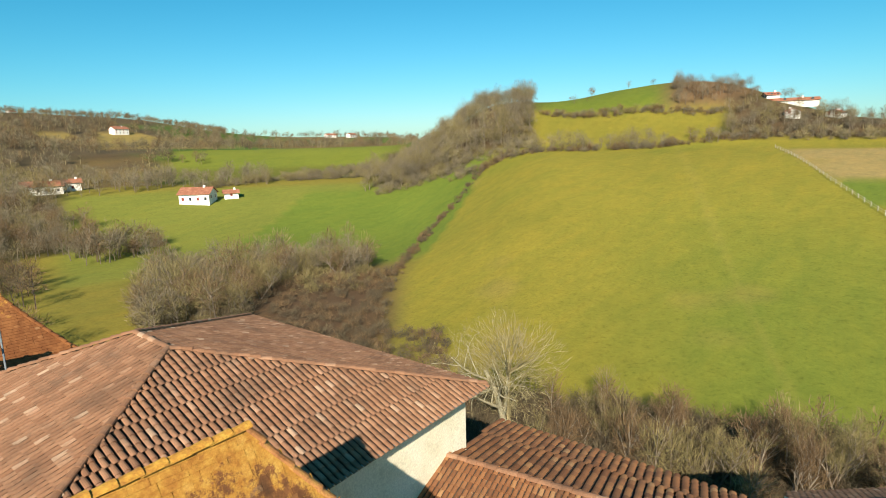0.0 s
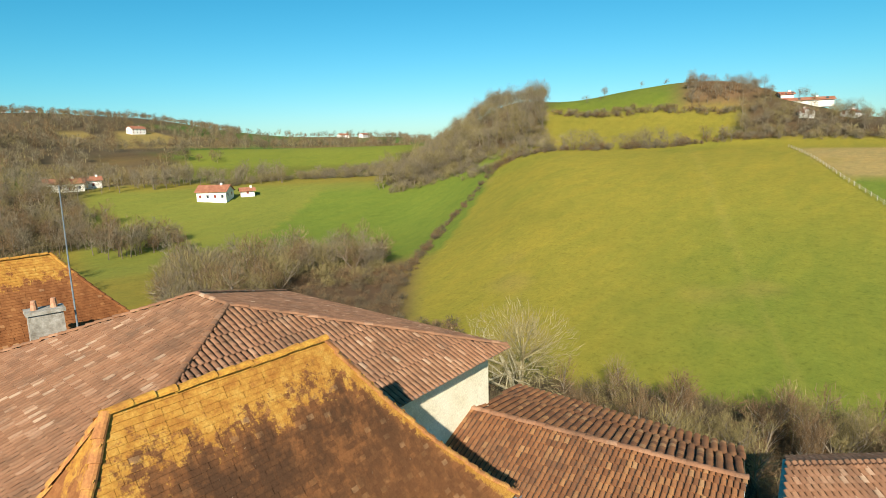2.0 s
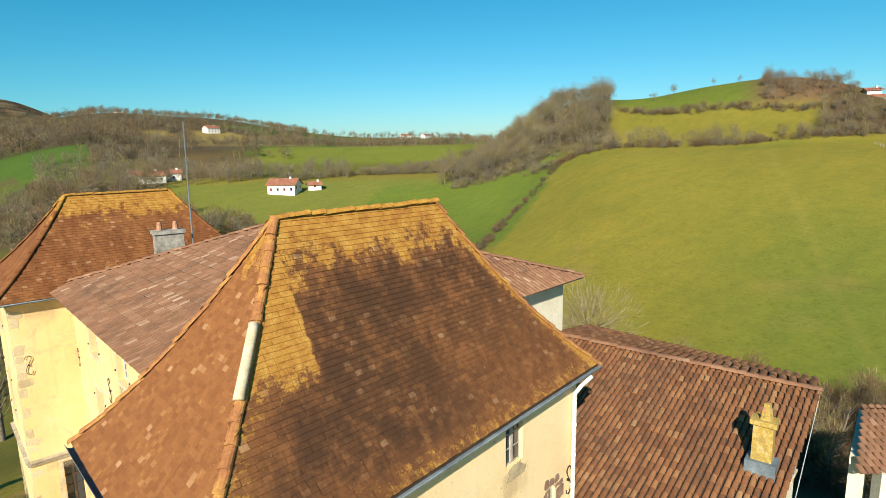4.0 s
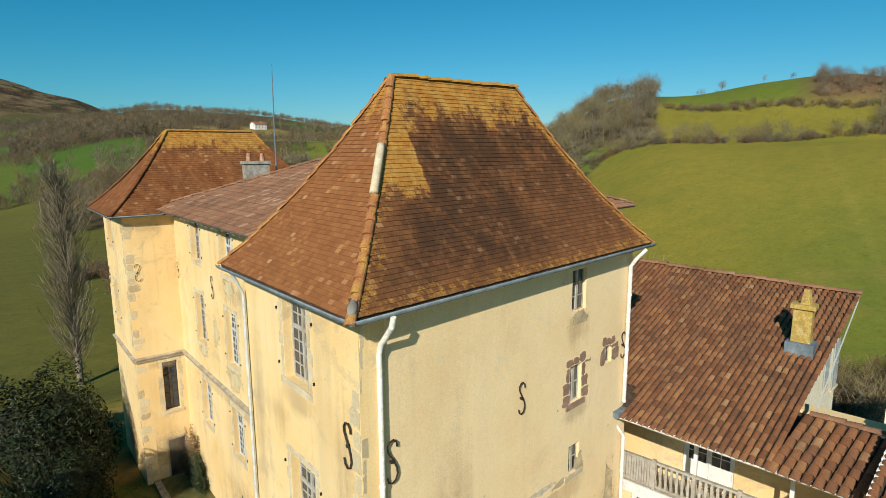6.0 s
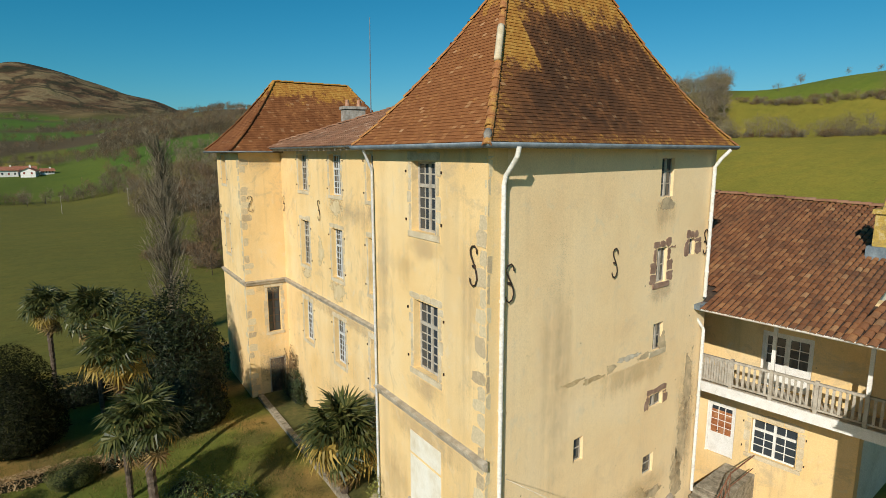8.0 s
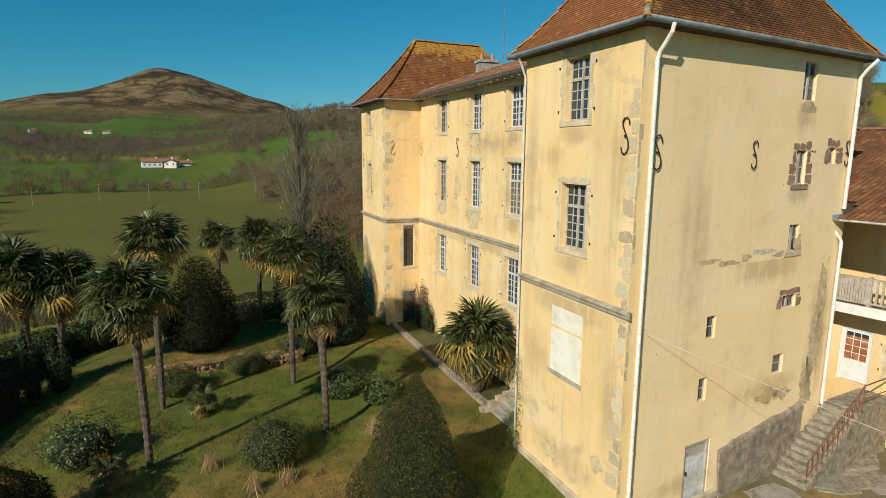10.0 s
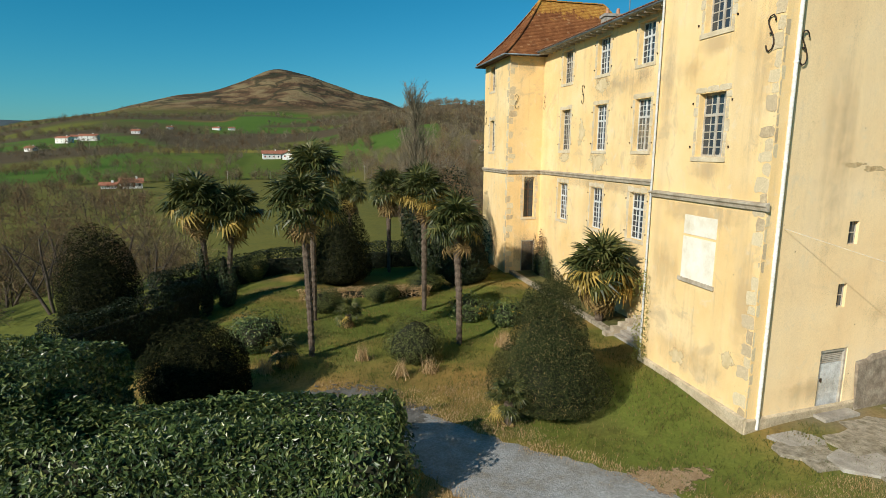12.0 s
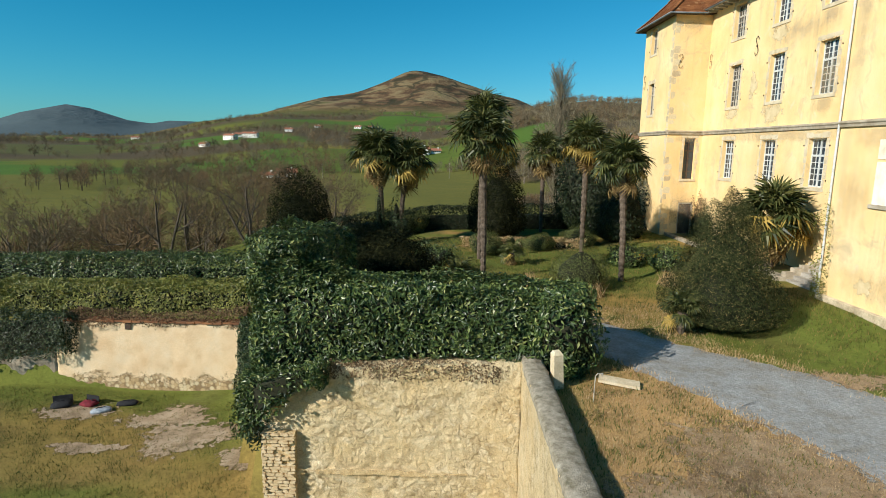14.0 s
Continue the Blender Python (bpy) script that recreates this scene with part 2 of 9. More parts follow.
        col = mix(n, l, ramp(n, l, run, ((0.42, 0.05), (0.60, 0.55))), tint, (0.11, 0.035, 0.013))
        lichen = times(top, 0.60)
    amount = maths(n, l, "ADD", maths(n, l, "ADD", lichen, jitter), maths(n, l, "ADD", tone, times(maths(n, l, "SUBTRACT", med, 0.5), 0.35)))
    fac = ramp(n, l, amount, ((0.27, 0.0), (0.46, 0.88)))
    yellow = ramp(n, l, noise_of(n, l, pos, 4, 5, 0.7), ((0.35, (0.32, 0.138, 0.028)), (0.52, (0.43, 0.220, 0.042)), (0.68, (0.51, 0.305, 0.072))))
    col = mix(n, l, fac, col, yellow)
    col = mix(n, l, ramp(n, l, noise_of(n, l, pos, 11, 3, 0.7), ((0.71, 0.0), (0.76, 0.6))), col, (0.46, 0.40, 0.28))
    col = mix(n, l, 0.55, col, ramp(n, l, fine, ((0.3, 0.6), (0.7, 1.3))), "MULTIPLY")
    l.new(col, b.inputs["Base Color"])
    bump(n, l, b, fine, 0.3, 0.01)
    return mat


def make_canal_tile(name, stops, dirt=0.5):
    mat, n, l, b = material(name, 0.9, 0, 0.2)
    pos = position(n, l)
    tint, r = random_tint(n, l, stops)
    med, fine = noise_of(n, l, pos, 0.8, 5, 0.7), noise_of(n, l, pos, 18, 5, 0.75)
    col = mix(n, l, ramp(n, l, med, ((0.45, 0.0), (0.68, dirt))), tint, (0.10, 0.062, 0.042))
    col = mix(n, l, ramp(n, l, noise_of(n, l, pos, 6, 4, 0.7), ((0.66, 0.0), (0.76, 0.5))), col, (0.42, 0.33, 0.20))
    col = mix(n, l, 0.5, col, ramp(n, l, fine, ((0.3, 0.62), (0.7, 1.3))), "MULTIPLY")
    l.new(col, b.inputs["Base Color"])
    bump(n, l, b, fine, 0.3, 0.01)
    return mat


def make_leaf(name, stops, rough=0.5, spec=0.4, passing=0.25):
    mat, n, l, b = material(name, rough, 0, spec)
    tint, r = random_tint(n, l, stops)
    col = mix(n, l, 0.5, tint, ramp(n, l, noise_of(n, l, position(n, l), 0.9, 4), ((0.3, 0.6), (0.7, 1.35))), "MULTIPLY")
    l.new(col, b.inputs["Base Color"])
    if passing:
        t = n.new("ShaderNodeBsdfTranslucent")
        l.new(col, t.inputs["Color"])
        s = n.new("ShaderNodeMixShader")
        s.inputs[0].default_value = passing
        out = n["Material Output"]
        l.new(b.outputs[0], s.inputs[1]), l.new(t.outputs[0], s.inputs[2]), l.new(s.outputs[0], out.inputs["Surface"])
    return mat


def make_ground():
    """Grass, tilled fields, bracken and bare earth, chosen by the mesh's own land-use attributes."""
    mat, n, l, b = material("land", 0.95, 0, 0.1)
    pos = position(n, l)
    use = n.new("ShaderNodeVertexColor")
    use.layer_name = "land_use"
    big, med, fine = noise_of(n, l, pos, 0.02, 6, 0.6), noise_of(n, l, pos, 0.35, 6, 0.7), noise_of(n, l, pos, 9, 4, 0.8)
    col = mix(n, l, 0.55, use.outputs["Color"], ramp(n, l, big, ((0.3, (0.84, 0.88, 0.85)), (0.7, (1.16, 1.12, 1.06)))), "MULTIPLY")
    col = mix(n, l, 0.6, col, ramp(n, l, med, ((0.3, (0.80, 0.82, 0.82)), (0.7, (1.18, 1.16, 1.08)))), "MULTIPLY")
    col = mix(n, l, 0.5, col, ramp(n, l, fine, ((0.3, 0.5), (0.7, 1.4))), "MULTIPLY")
    tuft = noise_of(n, l, pos, 1.3, 3, 0.7)
    col = mix(n, l, 0.7, col, ramp(n, l, tuft, ((0.34, 1.12), (0.56, 1.0), (0.70, 0.66))), "MULTIPLY")
    trace = noise_of(n, l, position(n, l, (0.5, 1.7, 1.0)), 0.11, 7, 0.72, 0.3)
    col = mix(n, l, 0.7, col, ramp(n, l, trace, ((0.34, (0.82, 0.90, 0.9)), (0.5, (1, 1, 1)), (0.68, (1.16, 1.06, 1.0)))), "MULTIPLY")
    # heather, bent grass and gullies of the high moor
    sep = n.new("ShaderNodeSeparateXYZ")
    l.new(pos, sep.inputs[0])
    high = n.new("ShaderNodeMapRange")
    high.inputs["From Min"].default_value, high.inputs["From Max"].default_value = 105, 150
    l.new(sep.outputs["Z"], high.inputs["Value"])
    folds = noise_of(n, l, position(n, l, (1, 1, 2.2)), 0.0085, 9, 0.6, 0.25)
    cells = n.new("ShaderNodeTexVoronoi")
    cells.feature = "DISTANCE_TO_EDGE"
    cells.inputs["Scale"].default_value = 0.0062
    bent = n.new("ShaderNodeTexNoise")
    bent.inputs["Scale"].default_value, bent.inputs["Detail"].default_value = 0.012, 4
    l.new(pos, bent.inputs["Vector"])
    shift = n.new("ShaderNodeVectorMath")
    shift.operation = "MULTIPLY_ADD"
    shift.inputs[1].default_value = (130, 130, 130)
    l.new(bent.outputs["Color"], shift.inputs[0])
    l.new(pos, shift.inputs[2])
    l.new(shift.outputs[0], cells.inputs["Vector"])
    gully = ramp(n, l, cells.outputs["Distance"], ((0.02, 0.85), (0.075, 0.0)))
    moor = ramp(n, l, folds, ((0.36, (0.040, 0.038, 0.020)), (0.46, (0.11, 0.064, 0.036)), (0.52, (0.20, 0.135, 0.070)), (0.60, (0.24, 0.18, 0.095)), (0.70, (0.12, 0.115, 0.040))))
    far = n.new("ShaderNodeMapRange")
    far.inputs["From Min"].default_value, far.inputs["From Max"].default_value = 3200, 3000
    l.new(sep.outputs["Y"], far.inputs["Value"])
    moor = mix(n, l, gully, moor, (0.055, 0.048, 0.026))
    moor = mix(n, l, 1.0, moor, (0.78, 0.80, 0.78), "MULTIPLY")
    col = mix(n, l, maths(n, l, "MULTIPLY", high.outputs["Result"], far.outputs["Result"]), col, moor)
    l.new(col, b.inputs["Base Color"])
    relief = maths(n, l, "ADD", maths(n, l, "ADD", fine, med), maths(n, l, "MULTIPLY", maths(n, l, "MULTIPLY", folds, 900.0), high.outputs["Result"]))
    bump(n, l, b, relief, 0.5, 0.06)
    return mat


PLASTER = make_plaster("ochre_render", (0.73, 0.50, 0.215), (0.80, 0.58, 0.28), (0.82, 0.645, 0.365), (0.50, 0.39, 0.235))
GRIME = make_grime("rain_grime", (0.49, 0.40, 0.265), 0.33)
BROWN_GRIME = make_grime("brown_damp", (0.55, 0.41, 0.21), 0.34)
BEIGE_PLASTER = make_plaster("beige_render", (0.83, 0.60, 0.32), (0.88, 0.675, 0.385), (0.89, 0.71, 0.44), (0.64, 0.49, 0.31), 0.45)
MOSSY_CEMENT = mottled("mossy_cement", (0.15, 0.13, 0.08), (0.31, 0.27, 0.20), (0.46, 0.41, 0.32), 4.5, 26, bumps=1.0, depth=0.03)
RIDGE_LICHEN = mottled("lichened_ridge_tile", (0.30, 0.13, 0.035), (0.44, 0.215, 0.035), (0.54, 0.315, 0.055), 5.0, 22, bumps=0.5, speckle=0.8)
HIP_CLAY = mottled("hip_clay_lichen", (0.26, 0.105, 0.04), (0.36, 0.155, 0.055), (0.47, 0.26, 0.06), 2.5, 20, bumps=0.4)
STONE = mottled("grey_stone", (0.27, 0.22, 0.15), (0.40, 0.34, 0.25), (0.55, 0.48, 0.36), 2.5, 30)
DRESSED = mottled("dressed_stone", (0.47, 0.38, 0.24), (0.60, 0.50, 0.33), (0.69, 0.60, 0.43), 2.2, 26)
BROWN_STONE = mottled("brown_sandstone", (0.22, 0.13, 0.09), (0.30, 0.19, 0.13), (0.40, 0.28, 0.20), 3, 30)
WHITE_PLASTER = mottled("bleached_plaster", (0.66, 0.58, 0.42), (0.78, 0.73, 0.60), (0.83, 0.80, 0.70), 1.2, 20, speckle=0.25)
OLD_BRICK = mottled("thin_ochre_brick", (0.40, 0.28, 0.14), (0.56, 0.43, 0.25), (0.68, 0.56, 0.37), 5, 30, bumps=0.5)
OCHRE_RUBBLE = mottled("ochre_rubble", (0.40, 0.27, 0.12), (0.56, 0.41, 0.21), (0.66, 0.52, 0.31), 6, 24, bumps=0.9, depth=0.03)
GREY_RENDER = mottled("grey_roughcast", (0.17, 0.14, 0.10), (0.28, 0.23, 0.17), (0.42, 0.37, 0.28), 2.6, 14, bumps=1.0, depth=0.04)
TOWER_TILE = make_tower_tile("plain_clay_tile_lichen", 20.05, True)
FAR_TILE = make_tower_tile("plain_clay_tile", 19.45)
CANAL_TILE = make_canal_tile("canal_tile", ((0.0, (0.165, 0.070, 0.032)), (0.4, (0.230, 0.100, 0.045)), (0.85, (0.285, 0.130, 0.056)), (0.96, (0.33, 0.165, 0.070)), (1.0, (0.37, 0.21, 0.10))))
PALE_TILE = make_canal_tile("canal_tile_pale", ((0.0, (0.225, 0.112, 0.062)), (0.4, (0.265, 0.135, 0.076)), (0.88, (0.30, 0.160, 0.092)), (0.97, (0.36, 0.21, 0.13)), (1.0, (0.45, 0.31, 0.21))), 0.6)
ZINC = mottled("zinc", (0.11, 0.14, 0.165), (0.17, 0.21, 0.24), (0.25, 0.30, 0.33), 2, 25, rough=0.55, metal=0.15, bumps=0.05)
WHITE_PIPE = mottled("white_pvc", (0.66, 0.63, 0.55), (0.76, 0.74, 0.67), (0.82, 0.80, 0.75), 1.5, 12, rough=0.45, bumps=0.03)
IRON = mottled("rusted_iron", (0.03, 0.022, 0.018), (0.05, 0.035, 0.026), (0.09, 0.05, 0.032), 6, 40, rough=0.75, metal=0.3)
RUST_RAIL = mottled("rusty_rail", (0.14, 0.06, 0.035), (0.20, 0.09, 0.05), (0.27, 0.14, 0.08), 6, 40, rough=0.8)
GREY_WOOD = mottled("weathered_wood", (0.30, 0.26, 0.20), (0.42, 0.38, 0.31), (0.54, 0.50, 0.43), 4, 45)
OLD_PAINT = mottled("flaking_grey_paint", (0.42, 0.42, 0.40), (0.56, 0.57, 0.55), (0.68, 0.69, 0.67), 5, 40, rough=0.7)
WHITE_PAINT = mottled("white_joinery_paint", (0.66, 0.65, 0.60), (0.76, 0.75, 0.71), (0.82, 0.81, 0.78), 4, 40, rough=0.6, bumps=0.08)
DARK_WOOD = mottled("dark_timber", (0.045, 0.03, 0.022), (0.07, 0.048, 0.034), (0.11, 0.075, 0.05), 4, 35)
DARK_BARK = mottled("dark_bark", (0.05, 0.038, 0.028), (0.085, 0.066, 0.048), (0.13, 0.105, 0.078), 5, 30)
BARK = mottled("grey_brown_bark", (0.13, 0.10, 0.075), (0.21, 0.17, 0.125), (0.30, 0.26, 0.20), 5, 30)
LICHEN_BARK = mottled("lichened_bark", (0.24, 0.21, 0.13), (0.38, 0.34, 0.22), (0.48, 0.44, 0.31), 4, 30)
PALM_BARK = mottled("fibrous_palm_trunk", (0.055, 0.04, 0.028), (0.10, 0.074, 0.052), (0.17, 0.13, 0.095), 8, 30, bumps=0.8)
CONCRETE = mottled("old_concrete", (0.24, 0.21, 0.17), (0.34, 0.31, 0.26), (0.44, 0.41, 0.35), 2, 25)
CHIM_LICHEN = mottled("lichened_chimney_render", (0.24, 0.19, 0.10), (0.44, 0.30, 0.06), (0.50, 0.42, 0.24), 5, 20)
CHIM_GREY = mottled("grey_chimney_render", (0.17, 0.15, 0.12), (0.31, 0.29, 0.25), (0.44, 0.42, 0.38), 3, 20)
POT_CLAY = mottled("clay_pot", (0.30, 0.15, 0.09), (0.42, 0.22, 0.13), (0.50, 0.30, 0.19), 6, 25)
GRAVEL = mottled("blue_grey_gravel", (0.235, 0.215, 0.175), (0.29, 0.288, 0.272), (0.345, 0.352, 0.345), 1.6, 16, bumps=0.9, depth=0.03, speckle=1.0)
WHITE_WALL = mottled("whitewash", (0.66, 0.64, 0.58), (0.76, 0.74, 0.69), (0.82, 0.80, 0.77), 0.8, 15)
CREAM_WALL = mottled("cream_render", (0.62, 0.56, 0.40), (0.74, 0.68, 0.52), (0.80, 0.75, 0.61), 0.6, 15)
LAND = make_ground()


def make_glass():
    mat, n, l, b = material("window_glass", 0.06, 0, 0.6)
    b.inputs["Base Color"].default_value = (0.035, 0.045, 0.055, 1)
    l.new(ramp(n, l, noise_of(n, l, position(n, l), 1.5), ((0.3, 0.03), (0.7, 0.16))), b.inputs["Roughness"])
    return mat


GLASS = make_glass()


# ---- the land: one sheet to the horizon ----
def smooth(v, a, b):
    t = np.clip((v - a) / (b - a), 0, 1)
    return t * t * (3 - 2 * t)


def window(v, a, b, soft):
    return smooth(v, a - soft, a + soft) * (1 - smooth(v, b - soft, b + soft))


def bell(x, y, cx, cy, sx, sy, turn=0.0, power=2.0):
    c, s = math.cos(radians(turn)), math.sin(radians(turn))
    u, w = (x - cx) * c + (y - cy) * s, -(x - cx) * s + (y - cy) * c
    return np.exp(-(((u / sx) ** 2 + (w / sy) ** 2) ** (power / 2)))


def polar(az, r):
    return -5 + r * math.sin(radians(az)), -8 + r * math.cos(radians(az))


def waves(x, y, k, seed):
    rng = np.random.RandomState(seed)
    out = 0
    for i in range(6):
        a, f, ph = rng.uniform(0, 6.28), k * 1.6 ** (i % 3), rng.uniform(0, 6.28)
        out = out + np.sin((x * math.cos(a) + y * math.sin(a)) * f + ph) / 1.5 ** (i % 3)
    return out / 4


def land_height(x, y):
    x, y = np.asarray(x, float), np.asarray(y, float)
    dx, dy = x + 5, y + 8
    r, az = np.hypot(dx, dy) + 1e-6, np.degrees(np.arctan2(dx, dy))
    # distance outside the terrace on which the house and its garden stand
    out = np.hypot(np.maximum(np.maximum(-27 - x, x - 27), 0), np.maximum(np.maximum(-60 - y, y - 33), 0))
    z = -0.35 - 7.8 * smooth(out, 0, 32) - 1.6 * smooth(-x, 15, 25 + 0.35 * np.clip(y - 20, 0, None))
    # pasture hill to the east, its wooded crest and upper fields
    east = window(az, 53, 170, 9)
    z = z + east * (29 * smooth(r, 55, 290) + 17 * smooth(r, 270, 350))
    z = z + 15 * bell(x, y, *polar(54.6, 352), 32, 60, -54)
    z = z + 22 * bell(x, y, *polar(72, 400), 95, 70, -72)
    z = z - east * 35 * smooth(r, 450, 900) - 16 * smooth(az, 74, 87) * smooth(r, 270, 400) * east
    # farmland to the north-east and north
    z = z + window(az, 6, 53, 9) * (17 * smooth(r, 200, 330) + 17 * smooth(r, 330, 480) + 5 * smooth(r, 500, 900))
    z = z + 46 * bell(x, y, *polar(18, 1050), 190, 330, -18, 2.4)
    z = z + 13 * bell(x, y, *polar(38, 1000), 300, 200, -38)
    z = z + window(az, -22, 12, 8) * (13 * smooth(r, 300, 520) + 50 * smooth(r, 520, 1500))
    z = z + window(az, -70, -15, 10) * (12 * smooth(r, 400, 900) + 15 * smooth(r, 900, 2000))
    # the moorland mountain and the far range
    z = z + 256 * bell(x, y, *polar(-2.2, 2450), 470, 520, 0, 1.45)
    z = z + 14 * bell(x, y, *polar(1.5, 2430), 120, 200, 0)
    z = z + 16 * bell(x, y, *polar(-17, 2350), 330, 300, 0)
    z = z + 172 * bell(x, y, *polar(-32.8, 4300), 380, 400, 0, 2.1) + 95 * bell(x, y, *polar(-23.5, 4300), 170, 300, 0, 1.6) + 70 * bell(x, y, *polar(-29, 4400), 900, 300, 29)
    rough = smooth(r, 60, 500)
    z = z + rough * (2.0 * waves(x, y, 0.012, 3) + smooth(r, 900, 2000) * (12 * waves(x, y, 0.006, 5) + 11 * waves(x, y, 0.017, 7)))
    return z


# terrace walls: the lower yard lies five metres below the garden
YARD_Z = -5.3


def yard_mask(x, y):
    """1 inside the sunken yard south-west of the garden."""
    a = (y < -0.95) & (x < -12.95)
    b = (x < -20.6 - np.clip(y + 1.1, 0, 20) * 0.38) & (y < 9.1)
    return (a | b) & (x > -75) & (y > -60)


def ground_z(x, y):
    z = land_height(x, y)
    # ground rises a little along the facade, and to a terrace before the middle wing
    z = z + 0.5 * window(np.asarray(y, float), 1.5, 40, 2.5) * window(np.asarray(x, float), -3.5, 30, 1.5)
    z = z + 0.35 * window(np.asarray(y, float), -30, 1.5, 2.0) * window(np.asarray(x, float), 0, 40, 2.5)
    return np.where(yard_mask(x, y), YARD_Z + 0.15 * np.sin(np.asarray(x) * 0.5), z)


def spaced():
    near = list(np.arange(-48, 30.01, 0.65))
    out = [near[-1]]
    while out[-1] < 4900:
        out.append(out[-1] + max(0.65, (abs(out[-1]) - 20) * (0.029 if out[-1] < 330 else 0.055)))
    back = [near[0]]
    while back[-1] > -4900:
        back.append(back[-1] - max(0.65, (abs(back[-1]) - 40) * (0.045 if back[-1] > -330 else 0.07)))
    return np.array(sorted(set(back[1:] + near + out[1:])))


def grid_lines(extra):
    c = spaced()
    for e in extra:
        c = c[np.abs(c - e) > 0.4]
        c = np.concatenate([c, [e - 0.16, e + 0.16]])
    return np.sort(c)


GX, GY = grid_lines((-12.95,)), grid_lines((-0.95, 9.1))

MEADOW, LUSH, OLIVE, DRY, PLOUGH, BRACKEN, SCRUB, LAWN = (0.235, 0.20, 0.030), (0.132, 0.172, 0.026), (0.215, 0.178, 0.032), (0.29, 0.185, 0.06), (0.30, 0.22, 0.085), (0.165, 0.10, 0.052), (0.085, 0.058, 0.032), (0.175, 0.185, 0.034)


def meadow_gap(x, y):
    """Clearings in the hillside woods."""
    dx, dy = x + 5, y + 8
    r, az = np.hypot(dx, dy), np.degrees(np.arctan2(dx, dy))
    return ((az > 20) & (az < 24.5) & (r > 560) & (r < 745)) | ((az > 3) & (az < 12) & (r > 395) & (r < 500)) | ((az > 15.5) & (az < 19) & (r > 640) & (r < 720))


def land_colour(x, y):
    dx, dy = x + 5, y + 8
    r, az = np.hypot(dx, dy), np.degrees(np.arctan2(dx, dy))
    col = np.empty(x.shape + (3,))
    col[:] = OLIVE

    def put(mask, c):
        m = np.clip(mask, 0, 1)[..., None]
        col[:] = col * (1 - m) + np.array(c) * m

    wob = waves(x, y, 0.03, 9)
    # patchwork of far fields
    cell = np.floor(x / 170 + 0.3 * wob) * 7 + np.floor(y / 130 + 0.3 * wob) * 13
    pick = np.mod(np.sin(cell * 12.9898) * 43758.5, 1.0)
    for lo, hi, c in ((0, 0.3, (0.070, 0.125, 0.018)), (0.3, 0.5, (0.12, 0.125, 0.022)), (0.5, 0.58, (0.16, 0.11, 0.04)), (0.58, 1.0, (0.085, 0.085, 0.026))):
        put(((pick >= lo) & (pick < hi) & (r > 330)) * 1.0, c)
    # big pasture east of the boundary hedge, lush fields west of it
    side = (x - 73.6) * (144.2 - 77.0) - (y - 77.0) * (207.4 - 73.6)
    put((side > 0) * window(az, 40, 140, 0.4) * smooth(r, 70, 76) * (r < 288), MEADOW)
    put((side > 0) * smooth(az, 60, 80) * smooth(-r, -230, -90) * smooth(r, 60, 80) * 0.8, LUSH)
    side2 = (x - 132.7) * (220.5 - 193.9) - (y - 193.9) * (173.2 - 132.7)
    put((side <= 0) * window(az, 17.5 + 1.5 * wob, 54, 1.2) * window(r, 178 + 12 * wob, 305, 6), LAWN)
    put((side <= 0) * (side2 > 0) * (az < 56) * window(r, 168, 290, 8), LUSH)
    put(window(az, 59, 77, 0.5) * window(r, 292, 322, 3), (0.19, 0.165, 0.026))
    put(window(az, 60, 72, 1.5) * window(r, 326, 440, 6), (0.125, 0.155, 0.022))
    put(window(az, 71, 78, 1.5) * window(r, 326, 420, 10), BRACKEN)
    side3 = (x - 168.5) * (40.5 - 0.2) - (y - 0.2) * (261.5 - 168.5)
    put((side3 > 0) * window(az, 70, 130, 2) * window(r, 150, 300, 3), MEADOW)
    put((side3 > 0) * window(az, 70, 130, 2) * window(r, 205, 262, 3), PLOUGH)
    put((side3 > 0) * window(az, 70, 130, 2) * window(r, 180, 206, 2), LUSH)
    put(window(az, 25, 46, 2) * window(r, 385, 480, 8), (0.165, 0.185, 0.026))
    put(window(az, 20, 30, 2) * window(r, 560, 740, 20), PLOUGH)
    put(window(az, -62, 14, 1) * window(r, 60, 345, 12), (0.125, 0.118, 0.026))
    put(window(az, -16, 14, 1) * window(r, 340, 560, 12), (0.092, 0.122, 0.020))
    put(window(az, -14, -1, 1) * window(r, 560, 640, 12), OLIVE)
    put(window(az, 9, 14, 1) * window(r, 400, 480, 12), (0.085, 0.15, 0.018))
    # faint wheel and stock tracks, moister hollows and bitten turf on the pasture
    (xa, ya), (xb, yb) = polar(72, 286), polar(80, 100)
    track = np.abs((x - xa) * (yb - ya) - (y - ya) * (xb - xa)) / math.hypot(xb - xa, yb - ya) + 1.2 * np.abs(waves(x, y, 0.05, 71))
    put((side > 0) * window(az, 50, 120, 1) * window(r, 80, 286, 3) * smooth(-track, -2.2, -0.4) * 0.22, (0.31, 0.25, 0.06))
    put((side > 0) * window(az, 40, 140, 1) * window(r, 76, 286, 4) * smooth(waves(x, y, 0.035, 73) + 0.5 * waves(x, y, 0.11, 74), 0.25, 0.7) * 0.35, (0.15, 0.175, 0.026))
    put((side > 0) * window(az, 40, 140, 1) * window(r, 76, 286, 4) * smooth(waves(x, y, 0.05, 75) + 0.6 * waves(x, y, 0.16, 76), 0.55, 0.95) * 0.5, (0.27, 0.20, 0.055))
    # scrub in the stream valley
    put(smooth(wob, -0.5, 0.0) * window(az, 26, 46, 3) * window(r, 92, 170, 8), BRACKEN)
    put(smooth(wob, -0.6, 0.2) * window(az, 33, 46, 2) * window(r, 100, 150, 10) * 0.8, (0.085, 0.055, 0.035))
